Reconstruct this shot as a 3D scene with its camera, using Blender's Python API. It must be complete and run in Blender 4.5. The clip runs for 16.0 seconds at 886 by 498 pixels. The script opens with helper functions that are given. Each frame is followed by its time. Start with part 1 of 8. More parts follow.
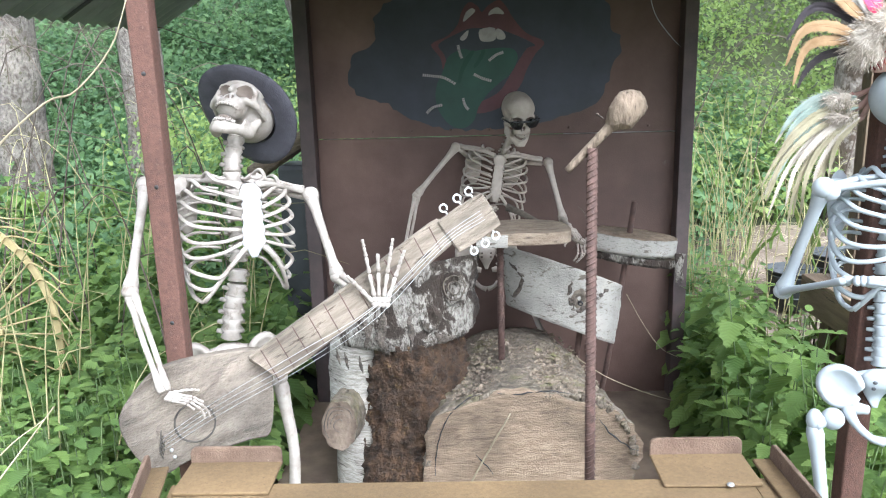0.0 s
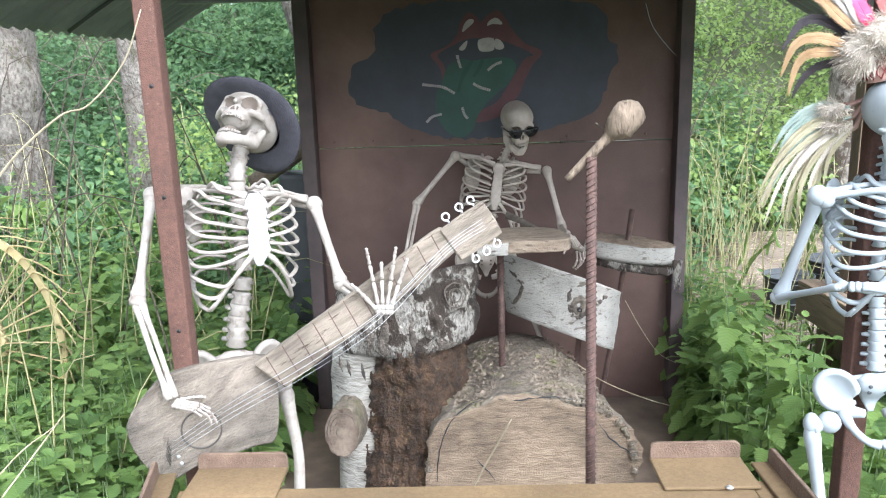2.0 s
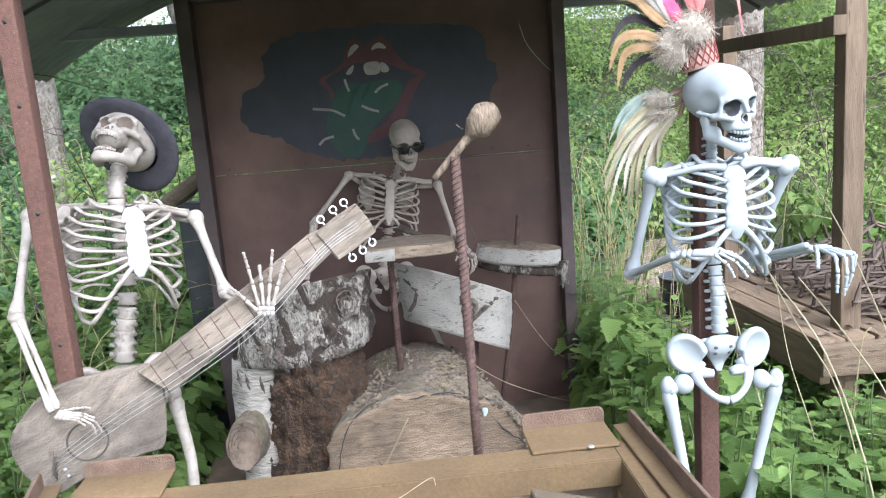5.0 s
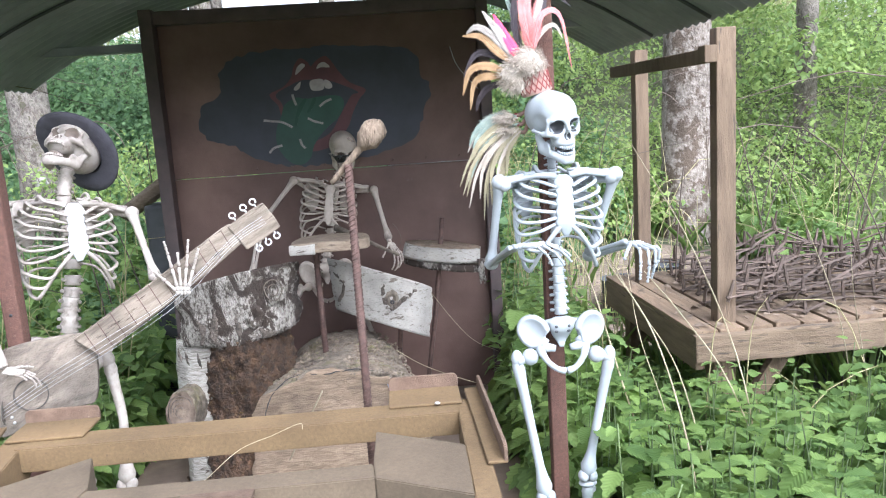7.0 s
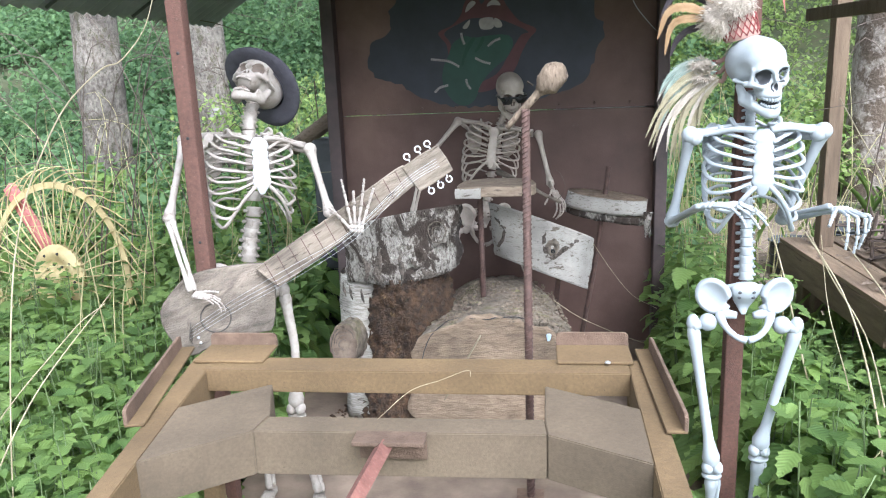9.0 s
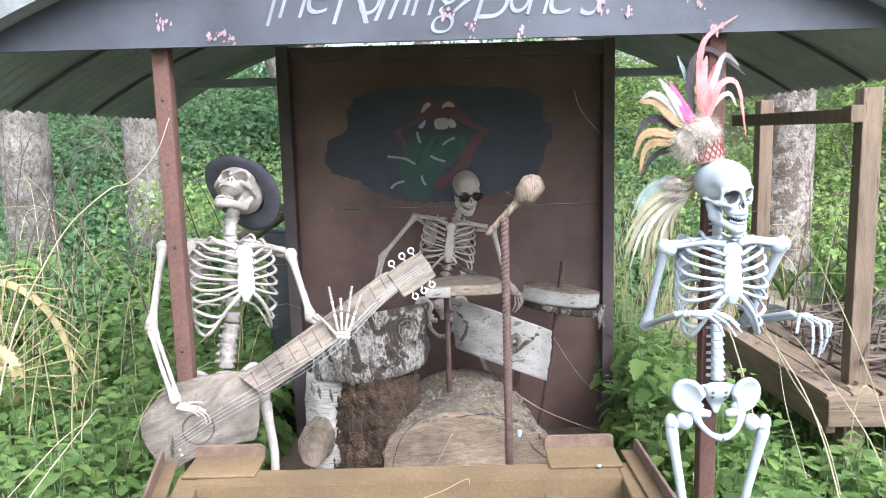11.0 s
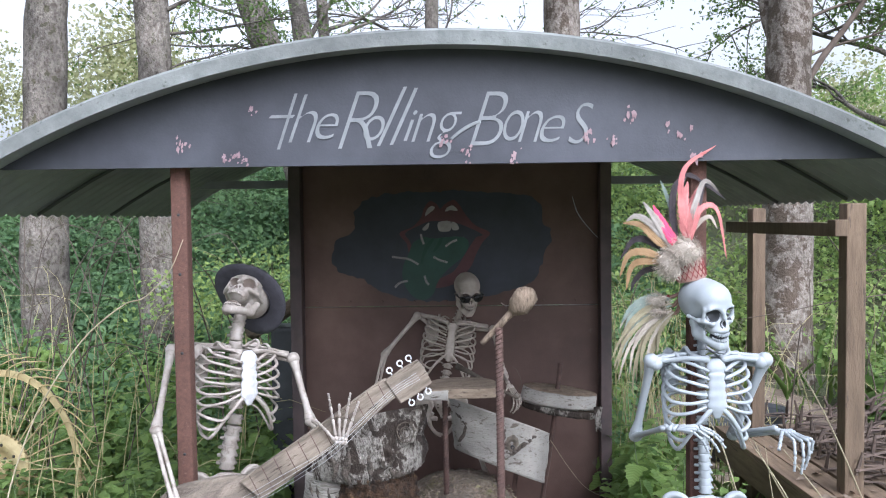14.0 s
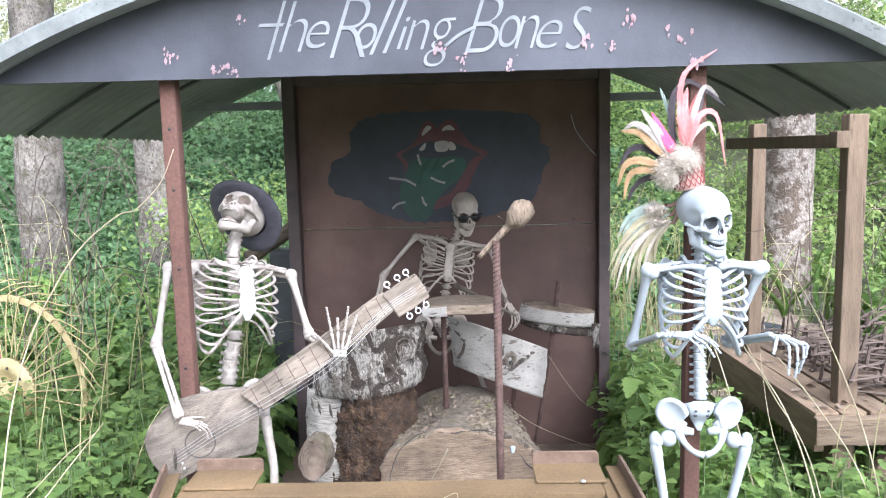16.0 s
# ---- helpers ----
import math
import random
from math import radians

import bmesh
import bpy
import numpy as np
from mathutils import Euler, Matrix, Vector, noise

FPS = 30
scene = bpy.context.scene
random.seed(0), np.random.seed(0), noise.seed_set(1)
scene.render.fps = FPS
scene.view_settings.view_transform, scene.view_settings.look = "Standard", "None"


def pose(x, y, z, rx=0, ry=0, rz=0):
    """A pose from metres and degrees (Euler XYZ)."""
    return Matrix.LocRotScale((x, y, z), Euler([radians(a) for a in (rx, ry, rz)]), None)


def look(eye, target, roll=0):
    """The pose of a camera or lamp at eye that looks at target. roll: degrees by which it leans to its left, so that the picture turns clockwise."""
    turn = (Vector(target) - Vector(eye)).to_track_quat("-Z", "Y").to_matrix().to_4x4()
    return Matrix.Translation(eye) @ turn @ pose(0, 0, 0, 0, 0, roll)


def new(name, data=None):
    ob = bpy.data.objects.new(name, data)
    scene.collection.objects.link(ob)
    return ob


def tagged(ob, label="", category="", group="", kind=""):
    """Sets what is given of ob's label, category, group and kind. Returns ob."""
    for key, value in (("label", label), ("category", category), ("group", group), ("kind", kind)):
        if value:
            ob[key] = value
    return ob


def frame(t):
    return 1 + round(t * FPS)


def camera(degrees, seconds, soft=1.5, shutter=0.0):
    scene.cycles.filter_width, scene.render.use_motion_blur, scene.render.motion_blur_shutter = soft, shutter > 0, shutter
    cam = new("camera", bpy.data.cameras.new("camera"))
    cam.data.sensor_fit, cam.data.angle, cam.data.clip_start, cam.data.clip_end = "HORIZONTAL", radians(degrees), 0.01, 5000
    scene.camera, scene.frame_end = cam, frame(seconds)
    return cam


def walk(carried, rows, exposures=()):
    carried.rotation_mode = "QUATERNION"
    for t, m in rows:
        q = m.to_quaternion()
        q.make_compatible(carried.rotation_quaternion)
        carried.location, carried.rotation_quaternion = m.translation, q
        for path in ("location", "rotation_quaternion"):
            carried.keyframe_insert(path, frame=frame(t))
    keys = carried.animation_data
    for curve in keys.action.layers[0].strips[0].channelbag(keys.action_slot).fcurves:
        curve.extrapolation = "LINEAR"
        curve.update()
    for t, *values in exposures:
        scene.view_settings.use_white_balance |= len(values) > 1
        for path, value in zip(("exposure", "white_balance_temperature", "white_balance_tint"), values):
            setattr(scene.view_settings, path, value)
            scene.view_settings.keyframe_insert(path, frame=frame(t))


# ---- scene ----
cam = camera(60.1, 16.0, 1.1)
METRES, EYE, TILT, LEAN, TURN = 1.75, 1.6, 0.0, 0.0, 1.7
ROWS = [
    (0.0, 0.0, 0.0, 0.0, -0.37, -13.47, 1.53),
    (0.5, -0.0052, -0.0153, 0.0002, -1.16, -13.04, 1.31),
    (1.0, -0.0013, -0.0221, 0.0038, -1.37, -13.02, 1.23),
    (1.5, 0.0115, -0.0249, -0.0006, -1.23, -12.93, 1.29),
    (2.0, -0.007, -0.0161, 0.0052, -0.63, -12.94, 1.7),
    (2.5, 0.0054, 0.0028, -0.0064, -2.59, -13.64, 2.55),
    (3.0, 0.028, 0.0183, -0.0114, -6.06, -15.17, 3.19),
    (3.5, 0.0634, 0.024, -0.03, -7.41, -16.78, 3.47),
    (4.0, 0.0597, -0.0032, -0.0439, -7.41, -14.16, 3.64),
    (6.5, 0.1796, -0.2655, -0.0392, -4.89, -9.36, 5.18),
    (7.0, 0.2442, -0.3264, -0.0433, -5.65, -9.74, 3.66),
    (7.5, 0.2311, -0.34, -0.0313, 1.08, -10.53, 3.57),
    (8.0, 0.2144, -0.3135, -0.0357, 6.09, -13.61, 3.0),
    (10.5, 0.1017, -0.284, -0.004, 0.19, -12.34, 1.38),
    (11.0, 0.0638, -0.3232, 0.0363, -1.51, -8.48, 1.51),
    (11.5, 0.0613, -0.3711, 0.065, -1.38, -5.4, 0.75),
    (12.0, 0.0726, -0.3941, 0.0785, -0.66, -4.62, 0.75),
    (12.5, 0.0816, -0.3868, 0.0903, -0.6, -3.69, 0.71),
    (13.0, 0.087, -0.3855, 0.099, -0.6, -2.81, 0.7),
    (13.5, 0.0851, -0.3872, 0.1028, -0.62, -2.16, 0.68),
    (14.0, 0.088, -0.3826, 0.0931, -0.65, -2.36, 0.7),
    (14.5, 0.0908, -0.3767, 0.0801, -0.64, -3.65, 0.75),
    (15.0, 0.0914, -0.3758, 0.069, -0.64, -5.16, 0.89),
    (15.5, 0.0916, -0.3774, 0.0631, -0.68, -6.43, 1.26),
    (16.0, 0.0942, -0.3759, 0.0567, -0.7, -7.37, 1.41),
]
walk(cam, [(t, pose(0, 0, EYE, TILT, LEAN, TURN) @ pose(METRES * x, METRES * y, METRES * z, 90 + pitch, roll, yaw)) for t, x, y, z, yaw, pitch, roll in ROWS], exposures=[(0.0, 1.1, 5650, 8), (2.5, 1.15, 5650, 9), (3.5, 0.82, 5650, 10), (4.0, 0.82, 5650, 10), (6.5, 1.02, 5650, 13), (7.0, 1.02, 5650, 13), (8.0, 0.95, 5650, 11), (10.5, 0.92, 5650, 10), (11.0, 1.12, 5650, 12), (12.0, 0.72, 5650, 13), (12.5, 0.62, 5650, 14), (13.5, 0.2, 5650, 14), (14.5, 0.62, 5650, 14), (15.0, 0.92, 5650, 14), (16.0, 1.1, 5650, 14)])

# ---- light ----
world = bpy.data.worlds.new("sky")
scene.world = world
world.use_nodes = True
wn, wl = world.node_tree.nodes, world.node_tree.links
sky = wn.new("ShaderNodeTexSky")
sky.sky_type, sky.sun_disc = "NISHITA", False
sky.sun_elevation, sky.sun_rotation = radians(47), radians(152)
sky.air_density, sky.dust_density, sky.ozone_density = 1.0, 6.0, 1.0
cloud = wn.new("ShaderNodeHueSaturation")
cloud.inputs["Saturation"].default_value, cloud.inputs["Value"].default_value = 0.14, 1.85
wl.new(sky.outputs[0], cloud.inputs["Color"])
wl.new(cloud.outputs[0], wn["Background"].inputs[0])
wn["Background"].inputs[1].default_value = 0.15
sun = new("sun", bpy.data.lights.new("sun", "SUN"))
sun.data.energy, sun.data.angle, sun.data.color = 0.72, radians(60), (1.0, 0.985, 0.96)
sun.matrix_basis = look((3.0, -4.2, 6.7), (0, 1.5, 0.8))


# the guitar's own axes: x along its neck
G0, GH = Vector((-0.645, 1.565, 0.83)), Vector((0.075, 1.825, 1.235))
gu = (GH - G0).normalized()
gn = Vector((0.262, -0.954, 0.147)).normalized()
gv = (gu.cross(gn) * -1).normalized()
GUITAR = Matrix(((gu.x, -gn.x, gv.x, G0.x), (gu.y, -gn.y, gv.y, G0.y), (gu.z, -gn.z, gv.z, G0.z), (0, 0, 0, 1)))


# ---- materials ----
def rgb(c):
    return (*c, 1.0)


def mat(name, c1, c2, scale=10.0, rough=0.7, metal=0.0, bump=0.3, fine=90.0, big=1.3, bigamt=0.35, stretch=(1, 1, 1),
        spot=None, spotscale=20.0, spotat=0.62, rand=0.0, coat=0.0, depth=0.004, swirl=0.0, ramp=(0.32, 0.68), edge=0.06, wave=None, grain=None):
    """A surface with grain at a small and a large scale, spots of a third colour, and fine relief."""
    m = bpy.data.materials.new(name)
    m.use_nodes = True
    n, l = m.node_tree.nodes, m.node_tree.links
    b = n["Principled BSDF"]
    co = n.new("ShaderNodeTexCoord")
    mp = n.new("ShaderNodeMapping")
    mp.inputs["Scale"].default_value = stretch
    if grain:
        gr = n.new("ShaderNodeMapping")
        gr.inputs["Rotation"].default_value = grain.to_3x3().inverted().to_euler()
        l.new(co.outputs["Object"], gr.inputs[0])
        l.new(gr.outputs[0], mp.inputs[0])
    else:
        l.new(co.outputs["Object"], mp.inputs[0])
    n1 = n.new("ShaderNodeTexNoise")
    n1.inputs["Scale"].default_value, n1.inputs["Detail"].default_value, n1.inputs["Roughness"].default_value = scale, 6, 0.62
    n1.inputs["Distortion"].default_value = swirl
    l.new(mp.outputs[0], n1.inputs["Vector"])
    r1 = n.new("ShaderNodeValToRGB")
    r1.color_ramp.elements[0].position, r1.color_ramp.elements[1].position = ramp
    r1.color_ramp.elements[0].color, r1.color_ramp.elements[1].color = rgb(c1), rgb(c2)
    l.new(n1.outputs["Fac"], r1.inputs[0])
    out = r1.outputs[0]
    if spot:
        n3 = n.new("ShaderNodeTexNoise")
        n3.inputs["Scale"].default_value, n3.inputs["Detail"].default_value, n3.inputs["Roughness"].default_value = spotscale, 8, 0.68
        n3.inputs["Distortion"].default_value = swirl
        l.new(mp.outputs[0], n3.inputs["Vector"])
        r3 = n.new("ShaderNodeValToRGB")
        r3.color_ramp.elements[0].position, r3.color_ramp.elements[1].position = spotat, spotat + edge
        l.new(n3.outputs["Fac"], r3.inputs[0])
        mx = n.new("ShaderNodeMix")
        mx.data_type = "RGBA"
        l.new(r3.outputs[0], mx.inputs[0])
        l.new(out, mx.inputs[6])
        mx.inputs[7].default_value = rgb(spot)
        out = mx.outputs[2]
    wv = None
    if wave:
        wv = n.new("ShaderNodeTexWave")
        wv.wave_type, wv.bands_direction = "BANDS", wave[0]
        wv.inputs["Scale"].default_value, wv.inputs["Distortion"].default_value = wave[1], wave[3]
        wv.inputs["Detail"].default_value, wv.inputs["Detail Scale"].default_value, wv.inputs["Detail Roughness"].default_value = 4, wave[4], 0.6
        l.new(gr.outputs[0] if grain else co.outputs["Object"], wv.inputs["Vector"])
        wr = n.new("ShaderNodeMapRange")
        wr.inputs["To Min"].default_value, wr.inputs["To Max"].default_value = 1 - wave[2], 1.0
        l.new(wv.outputs["Fac"], wr.inputs[0])
        wm_ = n.new("ShaderNodeMix")
        wm_.data_type, wm_.blend_type = "RGBA", "MULTIPLY"
        wm_.inputs[0].default_value = 1.0
        l.new(out, wm_.inputs[6])
        l.new(wr.outputs[0], wm_.inputs[7])
        out = wm_.outputs[2]
    n2 = n.new("ShaderNodeTexNoise")
    n2.inputs["Scale"].default_value, n2.inputs["Detail"].default_value = big, 3
    l.new(co.outputs["Object"], n2.inputs["Vector"])
    ma = n.new("ShaderNodeMapRange")
    ma.inputs["From Min"].default_value, ma.inputs["From Max"].default_value = 0.3, 0.7
    ma.inputs["To Min"].default_value, ma.inputs["To Max"].default_value = 1 - bigamt, 1 + bigamt
    l.new(n2.outputs["Fac"], ma.inputs[0])
    val = ma.outputs[0]
    if rand:
        oi = n.new("ShaderNodeObjectInfo")
        mr = n.new("ShaderNodeMapRange")
        mr.inputs["To Min"].default_value, mr.inputs["To Max"].default_value = 1 - rand, 1 + rand
        l.new(oi.outputs["Random"], mr.inputs[0])
        mu = n.new("ShaderNodeMath")
        mu.operation = "MULTIPLY"
        l.new(val, mu.inputs[0])
        l.new(mr.outputs[0], mu.inputs[1])
        val = mu.outputs[0]
    hs = n.new("ShaderNodeHueSaturation")
    l.new(val, hs.inputs["Value"])
    l.new(out, hs.inputs["Color"])
    l.new(hs.outputs[0], b.inputs["Base Color"])
    b.inputs["Metallic"].default_value = metal
    rr = n.new("ShaderNodeMapRange")
    rr.inputs["To Min"].default_value, rr.inputs["To Max"].default_value = max(0.05, rough - 0.12), min(1.0, rough + 0.12)
    l.new(n1.outputs["Fac"], rr.inputs[0])
    l.new(rr.outputs[0], b.inputs["Roughness"])
    b.inputs["Coat Weight"].default_value = coat
    if bump:
        nb = n.new("ShaderNodeTexNoise")
        nb.inputs["Scale"].default_value, nb.inputs["Detail"].default_value = fine, 5
        l.new(mp.outputs[0], nb.inputs["Vector"])
        bp = n.new("ShaderNodeBump")
        bp.inputs["Strength"].default_value, bp.inputs["Distance"].default_value = bump, depth
        if wv:
            hb = n.new("ShaderNodeMath")
            hb.operation = "MULTIPLY_ADD"
            hb.inputs[1].default_value = 0.25
            l.new(wv.outputs["Fac"], hb.inputs[0])
            l.new(nb.outputs["Fac"], hb.inputs[2])
            l.new(hb.outputs[0], bp.inputs["Height"])
        else:
            l.new(nb.outputs["Fac"], bp.inputs["Height"])
        l.new(bp.outputs[0], b.inputs["Normal"])
    return m


def leafmat(name, c1, c2, scale=1.5, gloss=0.5, veins=0.86):
    """Thin leaves: light comes through them; colour varies from leaf to leaf and over the plot."""
    m = bpy.data.materials.new(name)
    m.use_nodes = True
    n, l = m.node_tree.nodes, m.node_tree.links
    b = n["Principled BSDF"]
    co = n.new("ShaderNodeTexCoord")
    n1 = n.new("ShaderNodeTexNoise")
    n1.inputs["Scale"].default_value, n1.inputs["Detail"].default_value = scale, 4
    l.new(co.outputs["Object"], n1.inputs["Vector"])
    ge = n.new("ShaderNodeNewGeometry")
    oi = n.new("ShaderNodeObjectInfo")
    ad = n.new("ShaderNodeMath")
    ad.operation = "ADD"
    l.new(ge.outputs["Random Per Island"], ad.inputs[0])
    l.new(oi.outputs["Random"], ad.inputs[1])
    fr = n.new("ShaderNodeMath")
    fr.operation = "FRACT"
    l.new(ad.outputs[0], fr.inputs[0])
    av = n.new("ShaderNodeMath")
    av.operation = "MULTIPLY_ADD"
    l.new(fr.outputs[0], av.inputs[0])
    av.inputs[1].default_value = 0.5
    sc = n.new("ShaderNodeMath")
    sc.operation = "MULTIPLY"
    sc.inputs[1].default_value = 0.5
    l.new(n1.outputs["Fac"], sc.inputs[0])
    l.new(sc.outputs[0], av.inputs[2])
    r1 = n.new("ShaderNodeValToRGB")
    r1.color_ramp.elements[0].position, r1.color_ramp.elements[1].position = 0.2, 0.8
    r1.color_ramp.elements[0].color, r1.color_ramp.elements[1].color = rgb(c1), rgb(c2)
    l.new(av.outputs[0], r1.inputs[0])
    b.inputs["Roughness"].default_value = gloss
    b.inputs["Specular IOR Level"].default_value = 0.3
    # side veins: bands that slant away from the midrib
    sx = n.new("ShaderNodeSeparateXYZ")
    l.new(co.outputs["UV"], sx.inputs[0])
    ab = n.new("ShaderNodeMath")
    ab.operation = "ABSOLUTE"
    l.new(sx.outputs[1], ab.inputs[0])
    sl = n.new("ShaderNodeMath")
    sl.operation = "MULTIPLY_ADD"
    sl.inputs[1].default_value = -0.9
    l.new(ab.outputs[0], sl.inputs[0])
    l.new(sx.outputs[0], sl.inputs[2])
    fq = n.new("ShaderNodeMath")
    fq.operation = "MULTIPLY"
    fq.inputs[1].default_value = 52.0
    l.new(sl.outputs[0], fq.inputs[0])
    sn = n.new("ShaderNodeMath")
    sn.operation = "SINE"
    l.new(fq.outputs[0], sn.inputs[0])
    vn = n.new("ShaderNodeMapRange")
    vn.inputs["From Min"].default_value, vn.inputs["From Max"].default_value = -1.0, 0.2
    vn.inputs["To Min"].default_value, vn.inputs["To Max"].default_value = veins, 1.05
    l.new(sn.outputs[0], vn.inputs[0])
    vc = n.new("ShaderNodeHueSaturation")
    l.new(vn.outputs[0], vc.inputs["Value"])
    l.new(r1.outputs[0], vc.inputs["Color"])
    l.new(vc.outputs[0], b.inputs["Base Color"])
    bp = n.new("ShaderNodeBump")
    bp.inputs["Strength"].default_value, bp.inputs["Distance"].default_value = 0.35, 0.0025
    l.new(sn.outputs[0], bp.inputs["Height"])
    l.new(bp.outputs[0], b.inputs["Normal"])
    tr = n.new("ShaderNodeBsdfTranslucent")
    hs = n.new("ShaderNodeHueSaturation")
    hs.inputs["Hue"].default_value, hs.inputs["Value"].default_value = 0.485, 1.5
    l.new(r1.outputs[0], hs.inputs["Color"])
    l.new(hs.outputs[0], tr.inputs[0])
    mx = n.new("ShaderNodeMixShader")
    mx.inputs[0].default_value = 0.42
    l.new(b.outputs[0], mx.inputs[1])
    l.new(tr.outputs[0], mx.inputs[2])
    l.new(mx.outputs[0], n["Material Output"].inputs[0])
    return m


WHITE_BONE = mat("white_plastic_bone", (0.31, 0.34, 0.362), (0.38, 0.41, 0.428), 14, 0.5, bump=0.08, bigamt=0.05, spot=(0.26, 0.30, 0.32), spotscale=26, spotat=0.70)
CREAM_BONE = mat("cream_plastic_bone", (0.25, 0.215, 0.185), (0.385, 0.348, 0.31), 26, 0.55, bump=0.3, bigamt=0.2, spot=(0.165, 0.125, 0.095), spotscale=30, spotat=0.56, edge=0.14)
TAN_BONE = mat("tan_plastic_bone", (0.33, 0.28, 0.235), (0.48, 0.42, 0.36), 20, 0.55, bump=0.2, bigamt=0.15, spot=(0.22, 0.17, 0.13), spotscale=34, spotat=0.66)
# Breastbone whiter than the cream bones round it.
BREAST_WHITE = mat("whiter_breastbone", (0.40, 0.40, 0.415), (0.55, 0.55, 0.56), 60, 0.7, bump=0.2, bigamt=0.06)
# Near-black stands in for the shade inside bolt holes, knots and cracks.
HOLE_DARK = mat("hole_and_crack_dark", (0.012, 0.012, 0.014), (0.03, 0.028, 0.028), 30, 0.5, bump=0.1)
# Socket colours, also used as painted shade in mouth and sacrum holes.
WHITE_SOCKET = mat("grey_socket_paint_and_hole_shade", (0.030, 0.031, 0.034), (0.075, 0.078, 0.085), 40, 0.5, bump=0.1)
CREAM_SOCKET = mat("brown_socket_stain_and_hole_shade", (0.10, 0.075, 0.06), (0.2, 0.16, 0.13), 30, 0.7, bump=0.1)
RUST_PANEL = mat("rusted_sheet_steel", (0.102, 0.060, 0.049), (0.155, 0.097, 0.078), 5, 0.62, 0.25, 0.25, 160, 1.7, 0.3, spot=(0.165, 0.125, 0.105), spotscale=9, spotat=0.66)
RUST_EDGE = mat("dark_steel_flange", (0.06, 0.046, 0.046), (0.11, 0.08, 0.076), 9, 0.6, 0.25, 0.25, 160)
RED_POST = mat("red_rusted_post", (0.078, 0.038, 0.027), (0.132, 0.064, 0.047), 110, 0.85, 0.05, 0.6, 320, 3, 0.2, spot=(0.165, 0.098, 0.077), spotscale=150, spotat=0.60, edge=0.1)
REBAR = mat("rusted_rebar", (0.058, 0.034, 0.028), (0.122, 0.071, 0.057), 40, 0.8, 0.1, 0.5, 260, 4, 0.25)
CART_RUST = mat("ochre_rusted_steel", (0.112, 0.071, 0.033), (0.172, 0.115, 0.056), 110, 0.88, 0.05, 0.6, 420, 4.5, 0.26, spot=(0.072, 0.046, 0.026), spotscale=170, spotat=0.60, edge=0.10, depth=0.0015, ramp=(0.25, 0.75))
CART_GREY = mat("grey_brown_rusted_steel", (0.092, 0.068, 0.044), (0.145, 0.109, 0.071), 120, 0.88, 0.05, 0.6, 420, 5.0, 0.22, spot=(0.060, 0.044, 0.030), spotscale=190, spotat=0.61, edge=0.10, depth=0.0015, ramp=(0.25, 0.75))
CART_BROWN = mat("brown_rusted_flange", (0.10, 0.062, 0.042), (0.175, 0.118, 0.082), 24, 0.85, 0.1, 0.7, 220, 4, 0.3, spot=(0.30, 0.235, 0.165), spotscale=70, spotat=0.66, depth=0.005)
# Sheet colour raised to stand in for glare under the roof.
ROOF_UNDER = mat("dark_corrugated_sheet", (0.225, 0.23, 0.265), (0.31, 0.315, 0.355), 7, 0.55, 0.1, 0.15, 100, 1.4, 0.25)
ROOF_TRIM = mat("grey_galvanised_trim", (0.135, 0.145, 0.138), (0.215, 0.225, 0.215), 22, 0.8, 0.1, 0.3, 120, 3, 0.3, spot=(0.10, 0.108, 0.092), spotscale=40, spotat=0.60)
SIGN_BLACK = mat("black_painted_board", (0.043, 0.045, 0.056), (0.068, 0.071, 0.085), 6, 0.55, 0.0, 0.15, 160, 1.5, 0.25)
SIGN_WHITE = mat("silver_white_paint", (0.165, 0.176, 0.181), (0.255, 0.266, 0.274), 14, 0.5, bump=0.05, bigamt=0.1)
PINK_CHIP = mat("pink_primer_patch", (0.215, 0.128, 0.14), (0.35, 0.25, 0.263), 40, 0.7, bump=0.2)
MURAL_BLUE = mat("blue_black_paint", (0.028, 0.032, 0.042), (0.046, 0.050, 0.066), 7, 0.6, bump=0.1, bigamt=0.2)
MURAL_RED = mat("dull_red_paint", (0.074, 0.029, 0.034), (0.108, 0.042, 0.048), 12, 0.6, bump=0.1)
MURAL_GREEN = mat("dark_green_paint", (0.018, 0.055, 0.040), (0.030, 0.080, 0.058), 9, 0.6, bump=0.1)
MURAL_DGREEN = mat("deep_green_paint", (0.010, 0.048, 0.03), (0.016, 0.06, 0.04), 9, 0.6, bump=0.1)
MURAL_WHITE = mat("chalk_white_paint", (0.25, 0.225, 0.22), (0.37, 0.34, 0.33), 20, 0.6, bump=0.1)
WOOD_GREY = mat("weathered_grey_wood", (0.087, 0.070, 0.054), (0.220, 0.184, 0.147), 11, 0.9, 0, 1.0, 90, 6, 0.35, stretch=(1.0, 2.2, 3.0), spot=(0.075, 0.057, 0.043), spotscale=12, spotat=0.58, swirl=0.9, edge=0.10, grain=GUITAR, depth=0.006)
WOOD_NECK = mat("grey_brown_neck_wood", (0.128, 0.102, 0.076), (0.33, 0.275, 0.215), 7, 0.9, 0, 1.0, 50, 6, 0.3, stretch=(1.2, 6, 9), spot=(0.077, 0.056, 0.04), spotscale=7, spotat=0.58, edge=0.08, grain=GUITAR, depth=0.008)
WOOD_CUT = mat("cut_log_end", (0.169, 0.119, 0.079), (0.338, 0.254, 0.179), 9, 0.92, 0, 1.0, 80, 4, 0.42, stretch=(2, 2, 9), spot=(0.13, 0.095, 0.068), spotscale=5, spotat=0.56, edge=0.16, swirl=0.8, depth=0.005, wave=("Z", 34, 0.12, 12.0, 1.0))
